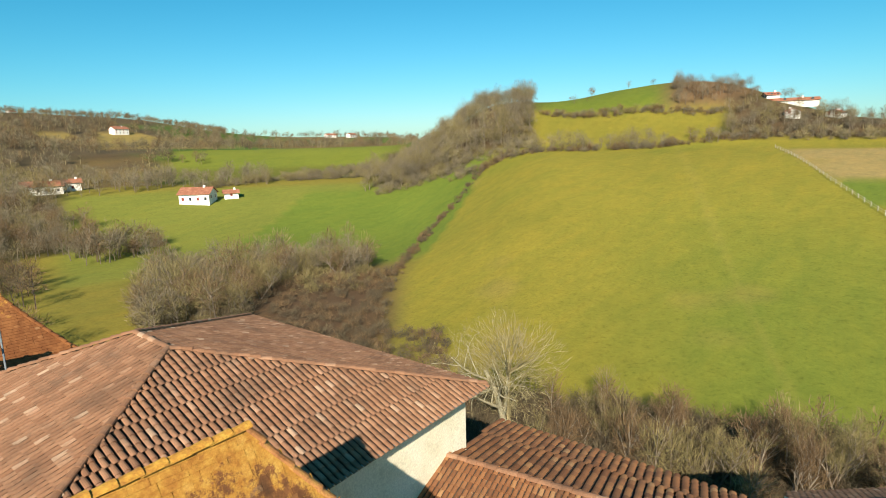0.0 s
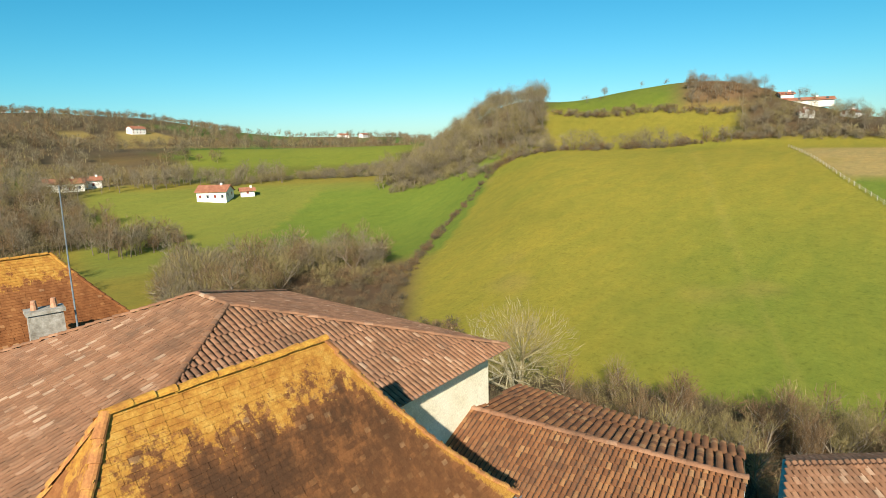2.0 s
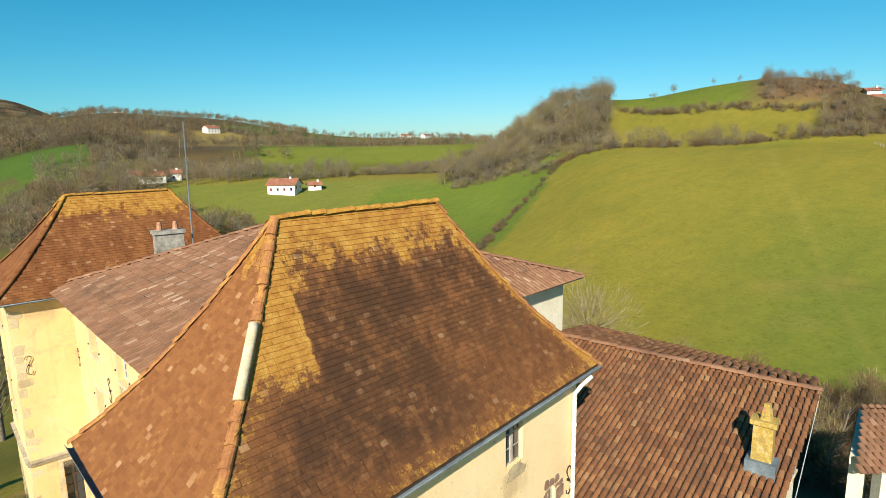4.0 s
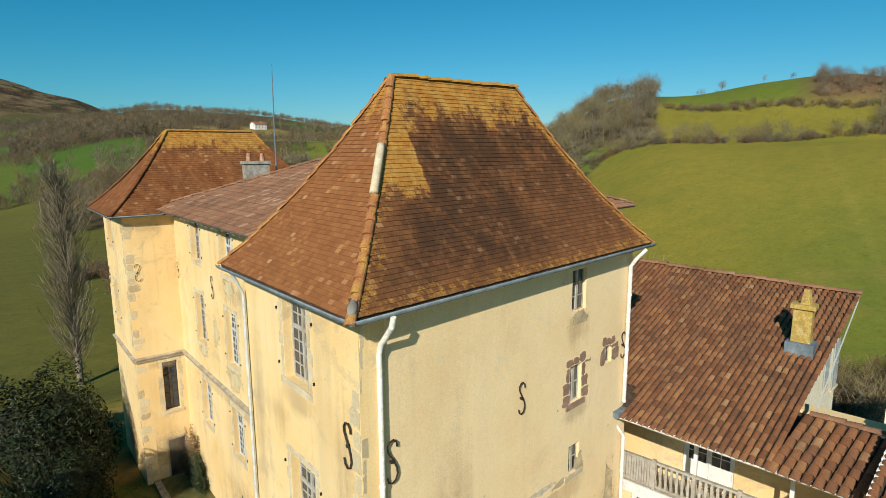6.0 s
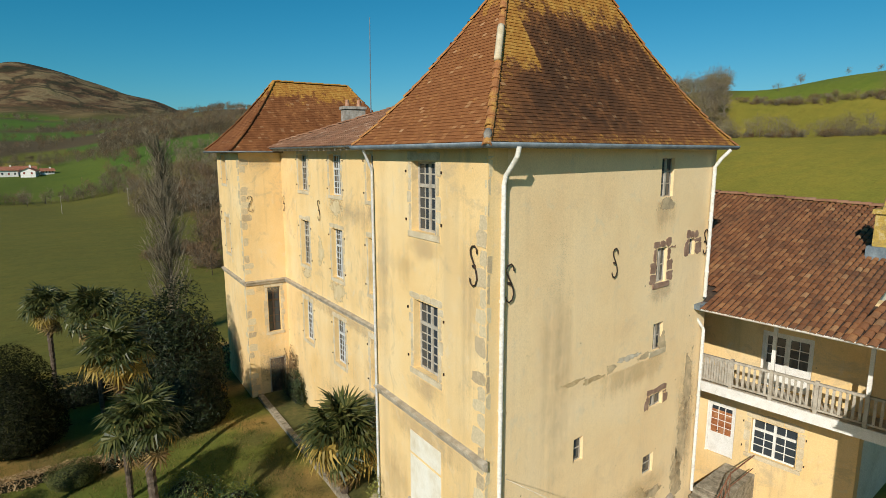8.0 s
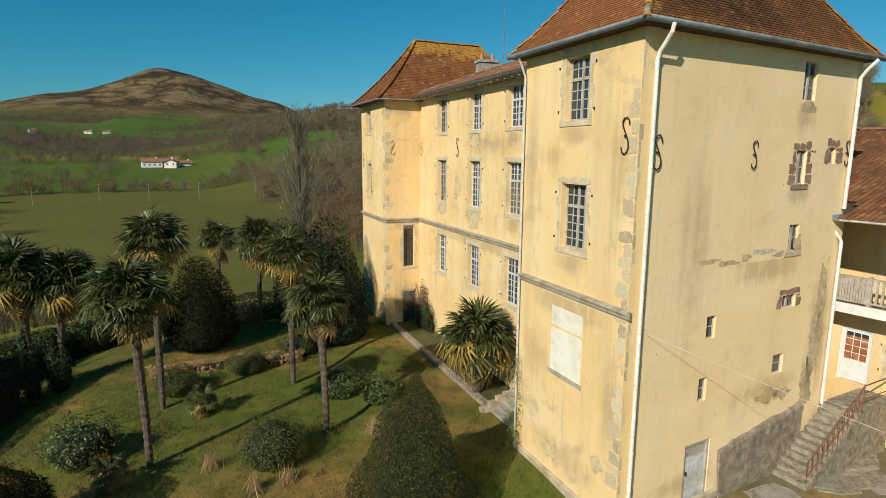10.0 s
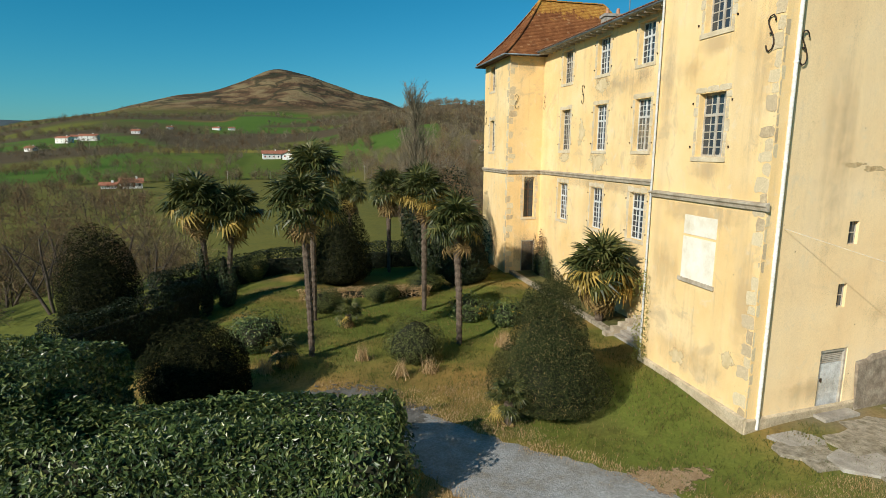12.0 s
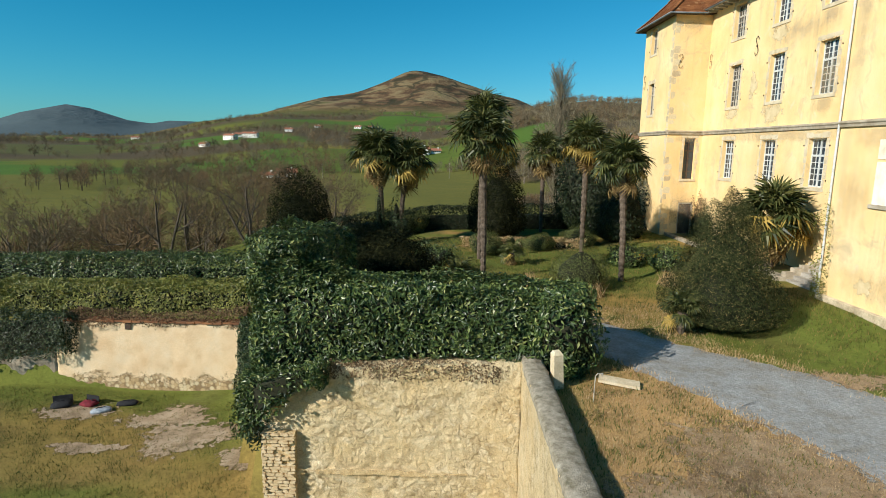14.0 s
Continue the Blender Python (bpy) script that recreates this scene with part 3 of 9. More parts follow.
    put(window(az, 44, 110, 3) * window(r, 42, 78, 4), SCRUB)
    # woodland floor
    put(window(az, 4, 17.5, 1) * window(r, 228, 330, 8), (0.10, 0.075, 0.04))
    put(window(az, 45, 59, 1) * window(r, 285, 420, 8), SCRUB)
    put(window(az, 76, 100, 1) * window(r, 292, 345, 5), SCRUB)
    put(smooth(wob, -0.35, 0.1) * window(az, 6, 24, 3) * window(r, 420, 1000, 30), SCRUB)
    put(smooth(waves(x, y, 0.012, 59), -0.02, 0.12) * window(az, -48, 15, 1) * window(r, 540, 1850, 20), (0.085, 0.064, 0.036))
    put(smooth(waves(x, y, 0.014, 53) + 0.5 * waves(x, y, 0.04, 54), -0.4, -0.2) * window(az, 3, 25, 1) * window(r, 390, 1010, 20) * (1 - meadow_gap(x, y)), (0.11, 0.08, 0.045))
    put(meadow_gap(x, y) * (az > 14) * 1.0, (0.26, 0.19, 0.06))
    put(meadow_gap(x, y) * (az < 14) * 1.0, (0.072, 0.122, 0.02))
    # moor on the mountain
    z = land_height(x, y)
    put(smooth(z + 22 * wob, 105, 150) * smooth(r, 1500, 1900) * (np.abs(az + 2) < 40), (0.19, 0.125, 0.062))
    put(smooth(waves(x, y, 0.011, 21), 0.15, 0.4) * smooth(z, 125, 160) * smooth(r, 1500, 1900), (0.10, 0.052, 0.036))
    put(smooth(waves(x, y, 0.008, 25), 0.2, 0.5) * smooth(z, 100, 200) * smooth(r, 1500, 1900), (0.15, 0.13, 0.045))
    # far range: bluish haze mixed into its ground colour
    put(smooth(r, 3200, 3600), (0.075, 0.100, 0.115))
    # garden lawn, worn grass and yard
    home = (x > -45) & (x < 30) & (y > -45) & (y < 36)
    put(home * 1.0, (0.122, 0.134, 0.027))
    worn = smooth(waves(x, y, 0.5, 33) + 0.8 * waves(x, y, 1.4, 35), 0.0, 0.45)
    put(home * worn * (x > -21) * 0.9, DRY)
    put(home * smooth(waves(x, y, 1.1, 39), 0.1, 0.5) * 0.6, (0.110, 0.095, 0.036))
    put(window(np.hypot((x + 5) / 1.7, y - 7), 0, 3.6, 1.2) * smooth(waves(x, y, 0.9, 37), -0.5, 0.2) * 0.7, DRY)
    put(window(np.hypot((x + 9.2), (y + 6.5) / 1.6), 0, 3.6, 1.3) * 0.95, (0.44, 0.28, 0.125))
    put(window(x, 1.5, 16, 1.0) * window(y, -7, 1.4, 0.8) * smooth(waves(x, y, 0.8, 45), -0.55, 0.1) * 0.85, (0.21, 0.175, 0.12))
    put(window(x, -6.5, 0.2, 0.8) * window(y, -3.2, 5, 0.9) * smooth(waves(x, y, 0.9, 49), -0.6, -0.1) * 0.85, (0.125, 0.15, 0.028))
    put(window(x, -13, -4, 1.5) * window(y, 9, 19, 1.5) * smooth(waves(x, y, 0.6, 47), -0.5, 0.0) * 0.8, (0.11, 0.145, 0.026))
    yard = yard_mask(x, y)
    put(yard * smooth(waves(x, y, 0.45, 41), 0.0, 0.4) * 0.7, DRY)
    put(yard * smooth(waves(x, y, 0.7, 43), 0.55, 0.9) * 0.5, (0.30, 0.22, 0.13))
    return col


def build_land():
    X, Y = np.meshgrid(GX, GY, indexing="ij")
    # the paired lines that shape the terrace edge open out evenly beyond it
    for e in (-12.95,):
        c = int(np.searchsorted(GX, e))
        for k, f in ((c - 1, 1 / 3), (c, 2 / 3)):
            even = GX[c - 2] + (GX[c + 1] - GX[c - 2]) * f
            X[k] = np.where((GY > 60) | (GY < -62), even, X[k])
    Z = ground_z(X, Y)
    v = np.stack([X, Y, Z], -1).reshape(-1, 3)
    nx, ny = len(GX), len(GY)
    i, j = np.meshgrid(np.arange(nx - 1), np.arange(ny - 1), indexing="ij")
    a = (i * ny + j).ravel()
    me = array_mesh("ground", v, np.stack([a, a + ny, a + ny + 1, a + 1], 1), LAND, True)
    layer = me.color_attributes.new("land_use", "FLOAT_COLOR", "POINT")
    c = np.ones((len(v), 4))
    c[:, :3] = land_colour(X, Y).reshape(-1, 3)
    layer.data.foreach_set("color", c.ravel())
    ob = new("ground", me)
    tagged(ob, "green and olive winter farmland rising to hills", "ground", kind="structure")


build_land()


def gz(x, y):
    return float(ground_z(np.array(float(x)), np.array(float(y))))


# ---- the house: walls ----
def wall_frame(p0, p1):
    """A pose with x along the wall from p0 to p1, y out of it (to the left of the way), z up, and the wall's length."""
    d = Vector((p1[0] - p0[0], p1[1] - p0[1], 0))
    return Matrix.Translation((p0[0], p0[1], 0)) @ Matrix.Rotation(math.atan2(d.y, d.x), 4, "Z"), d.length


def wall_mesh(length, z0, z1, holes, thick=0.6, mitre=0.0):
    """A wall with openings right through it: holes are (u0, u1, v0, v1). mitre: how much shorter its inner face is at the end."""
    mb = Mesh()
    us = sorted({0, length, *(h[0] for h in holes), *(h[1] for h in holes)})
    vs = sorted({z0, z1, *(h[2] for h in holes), *(h[3] for h in holes)})
    for a, b in zip(us, us[1:]):
        for c, d in zip(vs, vs[1:]):
            if any(h[0] <= a and b <= h[1] and h[2] <= c and d <= h[3] for h in holes):
                continue
            mb.quad((a, 0, c), (b, 0, c), (b, 0, d), (a, 0, d))
            mb.quad((b, -thick, c), (a, -thick, c), (a, -thick, d), (b, -thick, d))
    for u0, u1, v0, v1 in holes:
        mb.quad((u0, 0, v0), (u0, 0, v1), (u0, -thick, v1), (u0, -thick, v0))
        mb.quad((u1, 0, v1), (u1, 0, v0), (u1, -thick, v0), (u1, -thick, v1))
        mb.quad((u0, 0, v1), (u1, 0, v1), (u1, -thick, v1), (u0, -thick, v1))
        mb.quad((u1, 0, v0), (u0, 0, v0), (u0, -thick, v0), (u1, -thick, v0))
    mb.quad((0, 0, z1), (length, 0, z1), (length, -thick, z1), (0, -thick, z1))
    mb.quad((0, 0, z0), (0, 0, z1), (0, -thick, z1), (0, -thick, z0))
    mb.quad((length, 0, z1), (length, 0, z0), (length, -thick, z0), (length, -thick, z1))
    mb.v = [(length - mitre if u == length and y else u, y, z) for u, y, z in mb.v]
    mb.f = [f[::-1] for f in mb.f]
    return mb


def wall(name, p0, p1, z0, z1, holes=(), mat=None, thick=0.6, label="weathered ochre rendered wall of the country house", mitre=0.0):
    m, length = wall_frame(p0, p1)
    ob = link(name, wall_mesh(length, z0, z1, list(holes), thick, mitre).data(name, mat or PLASTER), m=m)
    tagged(ob, label, "wall", kind="structure")
    return ob, m, length


COUNT = {"window": 0, "door": 0}
PANE = {}


def pane_mesh(w, h):
    key = (round(w, 3), round(h, 3))
    if key not in PANE:
        PANE[key] = Mesh().box(-w / 2, w / 2, -0.004, 0.004, -h / 2, h / 2).data("pane", GLASS)
    return PANE[key]


def stone_block(x0, x1, z0, z1, rng, jit=0.04, back=-0.05, front=0.012):
    """A roughly squared stone set in a wall: bent outline, chipped corners."""
    ring = []
    for a, b in (((x0, z0), (x1, z0)), ((x1, z0), (x1, z1)), ((x1, z1), (x0, z1)), ((x0, z1), (x0, z0))):
        for f in (0.15, 0.5, 0.85):
            ring.append((a[0] + (b[0] - a[0]) * f + rng.uniform(-jit, jit) * 0.7, a[1] + (b[1] - a[1]) * f + rng.uniform(-jit, jit) * 0.7))
    n = len(ring)
    return Mesh().add([(x, front, z) for x, z in ring] + [(x, back, z) for x, z in ring], [tuple(range(n))[::-1]] + [(k, (k + 1) % n, n + (k + 1) % n, n + k) for k in range(n)])


def window_unit(m, hole, cols=4, rows=6, transom=0.36, wood=None, surround=None, depth=0.22, sill=True, label="", shutter=False, plain=False):
    """A casement in its opening: stone surround, sill, frame, glazing bars and single panes."""
    u0, u1, v0, v1 = hole
    wood, surround = wood or GREY_WOOD, surround or DRESSED
    COUNT["window"] += 1
    w = thing(f"window_{COUNT['window']}", label or "tall small-paned casement in a grey stone surround", "window", m @ Matrix.Translation(((u0 + u1) / 2, 0, (v0 + v1) / 2)), kind="structure")
    W, H = u1 - u0, v1 - v0
    rng = random.Random(COUNT["window"])
    if not plain:
        for sx in (-1, 1):
            z = -H / 2
            while z < H / 2 - 0.02:
                h = min(rng.uniform(0.3, 0.5), H / 2 - z)
                wide = rng.choice((0.17, 0.26))
                if surround is BROWN_STONE:
                    wide = rng.uniform(0.2, 0.5)
                x0, x1 = sorted((sx * (W / 2 + 0.03), sx * (W / 2 + wide)))
                stone_block(x0, x1, z + 0.012, z + h - 0.012, rng, 0.05 if surround is BROWN_STONE else 0.012).link("surround_stone", surround, w)
                z += h
        n = 3
        for k in range(n):
            a = -W / 2 - 0.22 + (W + 0.44) * k / n
            stone_block(a + 0.01, a + (W + 0.44) / n - 0.01, H / 2 + 0.03, H / 2 + 0.25 + rng.uniform(-0.05, 0.06), rng, 0.045 if surround is BROWN_STONE else 0.012, front=0.014).link("lintel_stone", surround, w)
    if sill:
        Mesh().box(-W / 2 - 0.2, W / 2 + 0.2, -depth, 0.035, -H / 2 - 0.17, -H / 2 - 0.002).link("sill", surround, w)
    f = Mesh()
    y0, y1, t = -depth - 0.06, -depth, 0.07 if W > 0.95 else 0.035
    f.box(-W / 2, -W / 2 + t, y0, y1, -H / 2, H / 2).box(W / 2 - t, W / 2, y0, y1, -H / 2, H / 2)
    f.box(-W / 2 + t, W / 2 - t, y0, y1, H / 2 - t, H / 2).box(-W / 2 + t, W / 2 - t, y0, y1, -H / 2, -H / 2 + t)
    fr = f.link("frame", wood, w)
    iw, ih = W - 2 * t, H - 2 * t
    ztr = H / 2 - t - ih * transom if transom else None
    if transom:
        Mesh().box(-iw / 2, iw / 2, y0 + 0.005, y1 + 0.02, ztr - 0.05, ztr + 0.05).link("transom", wood, fr)
    if cols > 1:
        Mesh().box(-0.05, 0.05, y0 + 0.005, y1 + 0.015, -ih / 2, ih / 2).link("mullion", wood, fr)
    bars, panes = Mesh(), []
    zones = [(-ih / 2, ztr - 0.05, max(1, round(rows * (1 - transom)))), (ztr + 0.05, ih / 2, max(1, round(rows * transom)))] if transom else [(-ih / 2, ih / 2, rows)]
    for k in range(1, cols):
        if k * 2 != cols:
            x = -iw / 2 + iw * k / cols
            bars.box(x - 0.017, x + 0.017, y0 + 0.015, y1 - 0.008, -ih / 2, ih / 2)
    for a, b, n in zones:
        for k in range(1, n):
            z = a + (b - a) * k / n
            bars.box(-iw / 2, iw / 2, y0 + 0.017, y1 - 0.010, z - 0.017, z + 0.017)
        for k in range(n):
            for c in range(cols):
                panes.append((-iw / 2 + iw * (c + 0.5) / cols, a + (b - a) * (k + 0.5) / n, iw / cols, (b - a) / n))
    if bars.v:
        bars.link("glazing_bars", wood, fr)
    for x, z, pw, ph in panes:
        link("pane", pane_mesh(pw, ph), fr, m=Matrix.Translation((x, (y0 + y1) / 2, z)) @ Matrix.Rotation(rng.uniform(-0.02, 0.02), 4, "Z") @ Matrix.Rotation(rng.uniform(-0.012, 0.012), 4, "X"))
    if shutter:
        Mesh().box(-W / 2 + 0.02, -W / 2 + 0.06, -depth + 0.01, -0.01, -H / 2 + 0.02, H / 2 - 0.02).link("shutter", GREY_WOOD, w, "folded grey wooden shutter leaf")
    for sx in (-1, 1) if W > 0.95 else ():
        for sz in (-0.36, 0.34):
            Mesh().box(sx * (W / 2 + 0.3) - 0.014, sx * (W / 2 + 0.3) + 0.014, -0.03, 0.045, sz * H, sz * H + 0.07).link("shutter_pintle", IRON, w)
    return w


def anchor(m, u, v, size=1.0, flip=1, r=0.02):
    """A wrought-iron S-shaped wall anchor."""
    s = thing("wall_anchor", "black wrought-iron S-shaped wall anchor", "wall anchor", m @ Matrix.Translation((u, 0, v)) @ Matrix.Diagonal((size, 1, size, 1)), "wall anchors")
    bends = ((0.13, 0.30), (0.115, 0.40), (0.04, 0.47), (-0.06, 0.45), (-0.12, 0.36), (-0.10, 0.25), (-0.03, 0.13), (0.05, 0.0), (0.11, -0.14), (0.13, -0.28), (0.08, -0.40), (-0.02, -0.45), (-0.11, -0.39), (-0.14, -0.28))
    path = [(-flip * x, 0.055, z) for x, z in bends]
    Mesh().tube(path, r, 6).link("scroll", IRON, s, smooth=True)
    Mesh().box(-0.02, 0.03, -0.02, 0.075, -0.02, 0.04).link("pin", IRON, s)
    return s


EAVE = 15.2
T0, T1, T2, T3 = (0.0, 0.0), (11.05, 1.16), (11.0, 6.9), (0.0, 5.95)
# near tower, front
FRONT_HOLES = [(2.25, 3.52, 12.75, 14.72), (2.15, 3.48, 8.62, 10.75)]
WALL_F, MF, LF = wall("wall_tower_front", T0, T3, -1.2, 15.1, FRONT_HOLES)
window_unit(MF, FRONT_HOLES[0], 4, 6, 0.33, shutter=True)
window_unit(MF, FRONT_HOLES[1], 4, 7, 0.33, shutter=True)
# near tower, gable side: u runs from the far corner to the near one
GABLE = Vector((T1[0], T1[1], 0)).length


def g(a, b, c, d):
    return (GABLE - b, GABLE - a, c, d)


GABLE_HOLES = [g(7.55, 8.30, 13.55, 14.78), g(7.58, 8.18, 10.75, 11.90), g(9.60, 9.98, 11.45, 12.02), g(7.62, 8.22, 8.42, 9.36), g(7.65, 8.45, 6.38, 6.84), g(3.60, 4.05, 5.86, 6.62), g(3.45, 3.85, 3.76, 4.56), g(7.45, 8.10, 3.95, 4.68), g(3.05, 4.30, 0.22, 2.32)]
WALL_G, MG, LG = wall("wall_tower_gable", T1, T0, -1.2, 15.1, GABLE_HOLES, BEIGE_PLASTER, mitre=0.12)
SMALL = "small deep-set window in a stone surround"
window_unit(MG, GABLE_HOLES[0], 2, 3, 0, sill=False, depth=0.10, plain=True, wood=GREY_WOOD, label="narrow upright window under the eaves")
window_unit(MG, GABLE_HOLES[1], 2, 2, 0, surround=BROWN_STONE, depth=0.10, label="small window in a broken brown sandstone surround")
window_unit(MG, GABLE_HOLES[2], 1, 1, 0, surround=BROWN_STONE, depth=0.10, sill=False, label="tiny opening with brown sandstone blocks")
window_unit(MG, GABLE_HOLES[3], 2, 2, 0, depth=0.10, plain=True, wood=GREY_WOOD, label=SMALL)
window_unit(MG, GABLE_HOLES[4], 2, 1, 0, depth=0.10, surround=BROWN_STONE, sill=False, label="low wide window slot in stone")
window_unit(MG, GABLE_HOLES[5], 1, 2, 0, depth=0.10, sill=False, plain=True, wood=GREY_WOOD, label=SMALL)
window_unit(MG, GABLE_HOLES[6], 1, 2, 0, depth=0.10, sill=False, plain=True, wood=GREY_WOOD, label=SMALL)
window_unit(MG, GABLE_HOLES[7], 1, 2, 0, depth=0.10, sill=False, plain=True, wood=GREY_WOOD, label=SMALL)
_, MN, _ = wall("wall_tower_north", T3, T2, -1.2, 15.1)
wall("wall_tower_east", T2, T1, -1.2, 15.1)


def plank_door(m, hole, name="door", label="weathered pale grey plank door", boards=5, mat=None, vent=True):
    u0, u1, v0, v1 = hole
    COUNT["door"] += 1
    d = thing(f"door_{COUNT['door']}", label, "door", m @ Matrix.Translation(((u0 + u1) / 2, 0, v0)), kind="structure")
    W, H = u1 - u0, v1 - v0
    Mesh().box(-W / 2, -W / 2 + 0.09, -0.16, -0.04, 0, H).box(W / 2 - 0.09, W / 2, -0.16, -0.04, 0, H).box(-W / 2 + 0.09, W / 2 - 0.09, -0.16, -0.04, H - 0.1, H).link("door_frame", GREY_WOOD, d)
    iw = W - 0.18
    for k in range(boards):
        a = -iw / 2 + iw * k / boards
        board = Mesh().box(a + 0.004, a + iw / boards - 0.004, -0.145, -0.105, 0.03, H - (0.52 if vent else 0.1)).link("board", mat or OLD_PAINT, d)
    if vent:
        for k in range(6):
            Mesh().box(-iw / 2, iw / 2, -0.14, -0.11, H - 0.5 + k * 0.065, H - 0.45 + k * 0.065).link("slat", GREY_WOOD, d)
    Mesh().box(iw / 2 - 0.16, iw / 2 - 0.12, -0.105, -0.05, H * 0.45, H * 0.45 + 0.14).link("door_handle", IRON, board)
    return d


plank_door(MG, GABLE_HOLES[8])
step = Mesh().box(GABLE - 4.5, GABLE - 2.9, 0.0, 0.55, -0.4, 0.16, m=MG).link("door_step", CONCRETE)
tagged(step, "worn concrete step below the plank door", "step")

for a, v, s in ((5.18, 11.72, 0.95), (10.66, 11.82, 0.95), (0.74, 11.75, 1.05)):
    anchor(MG, GABLE - a, v, s, 1)
anchor(MF, 0.47, 12.2, 1.1, 1)


# blocked window on the tower front
def blocked_window(m, hole):
    u0, u1, v0, v1 = hole
    w = thing("blocked_window", "walled-up window patch of bleached white plaster", "blocked window", m)
    Mesh().box(u0, u1, -0.02, 0.016, v0, v0 + (v1 - v0) * 0.66).link("lower_panel", WHITE_PLASTER, w)
    Mesh().box(u0, u1, -0.02, 0.016, v0 + (v1 - v0) * 0.70, v1).link("upper_panel", WHITE_PLASTER, w)
    Mesh().box(u0 - 0.1, u1 + 0.1, -0.02, 0.07, v0 - 0.14, v0 - 0.002).link("sill", STONE, w)


blocked_window(MF, (2.02, 3.74, 4.25, 6.55))


def make_quoin():
    """Corner stones, some limewashed pale, some bare and brown."""
    mat, n, l, b = material("corner_stone", 0.92, 0, 0.15)
    pos = position(n, l)
    tint, r = random_tint(n, l, ((0.0, (0.45, 0.35, 0.215)), (0.3, (0.56, 0.45, 0.285)), (0.6, (0.64, 0.53, 0.335)), (1.0, (0.70, 0.59, 0.375))))
    grain = noise_of(n, l, pos, 20, 5, 0.75)
    col = mix(n, l, ramp(n, l, noise_of(n, l, pos, 4, 6, 0.7, 0.4), ((0.5, 0.0), (0.62, 0.6))), tint, (0.70, 0.58, 0.36))
    col = mix(n, l, 0.6, col, ramp(n, l, grain, ((0.3, 0.55), (0.7, 1.25))), "MULTIPLY")
    l.new(col, b.inputs["Base Color"])
    bump(n, l, b, grain, 0.6, 0.02)
    return mat


QUOIN_STONE = make_quoin()


def quoins(m, u, side, z0, z1, seed=1, name="corner_stones"):
    """Grey corner stones, long and short in turn, proud of the render."""
    q = thing(name, "grey stone corner blocks showing through the render", "quoins", m)
    rng = random.Random(seed)
    z, k = z0, 0
    while z < z1:
        h = rng.uniform(0.32, 0.52)
        w = (0.5 if k % 2 else 0.3) * rng.uniform(0.8, 1.15)
        if rng.random() < 0.82:
            a, b = (u, u + side * w)
            mb = stone_block(min(a, b) + 0.0, max(a, b), z + 0.02, min(z + h, z1) - 0.02, rng, 0.05, -0.1, 0.006 + rng.uniform(0, 0.012))
            mb.v = [(min(x, u) if side < 0 else max(x, u), y, zz) for x, y, zz in mb.v]
            mb.link("quoin", QUOIN_STONE, q)
        z, k = z + h, k + 1
    return q


quoins(MF, 0.004, 1, 0.3, 14.9, 3)
quoins(MG, GABLE - 0.004, -1, 0.3, 14.9, 4)


def grime(parent, m, u0, u1, z0, z1, mat=None, out=0.004, name="rain_stain", top=0.0, label="grey rain stain on the render"):
    """A thin film of dirt on a wall, thick in the middle and along its top, fading to its rim."""
    nu, nv = 12, 12
    us, vs = np.linspace(0, 1, nu + 1), np.linspace(0, 1, nv + 1)
    U, V = np.meshgrid(us, vs, indexing="ij")
    v = np.stack([u0 + (u1 - u0) * U, np.full_like(U, out), z0 + (z1 - z0) * V], -1).reshape(-1, 3)
    i, j = np.meshgrid(np.arange(nu), np.arange(nv), indexing="ij")
    a = (i * (nv + 1) + j).ravel()
    me = array_mesh(name, v, np.stack([a, a + 1, a + nv + 2, a + nv + 1], 1), mat or GRIME)
    fade = np.clip(np.sin(np.pi * U) ** 0.7, 0, 1) * np.where(V > 0.5, np.clip((1 - V) * (2.2 if not top else 40), 0, 1), 1) * np.clip(V * 1.7, 0, 1) ** (1.6 if top else 0.9)
    layer = me.color_attributes.new("dirt", "FLOAT_COLOR", "POINT")
    c = np.ones((len(v), 4))
    c[:, :3] = fade.reshape(-1, 1)
    layer.data.foreach_set("color", c.ravel())
    ob = link(name, me, parent, label)
    if parent is None:
        ob.matrix_basis = m
        tagged(ob, label, "stain")
    return ob


def band(name, m, u0, u1, z0, z1, out, label, mat=None):
    """A moulded string course."""
    mb = Mesh()
    prof = ((0, z0), (out * 0.55, z0 + 0.02), (out * 0.7, (z0 + z1) / 2), (out, z1 - 0.07), (out, z1 - 0.01), (0, z1 + 0.03))
    n = len(prof)
    for u in (u0, u1):
        mb.v.extend((u, y, z) for y, z in prof)
    mb.f = [(k, k + 1, n + k + 1, n + k) for k in range(n - 1)] + [tuple(range(n))[::-1], tuple(range(n, 2 * n))]
    mb.m = [0] * len(mb.f)
    ob = link(name, mb.data(name, mat or STONE), m=m)
    return tagged(ob, label, "string course", kind="structure")


WORN = {}


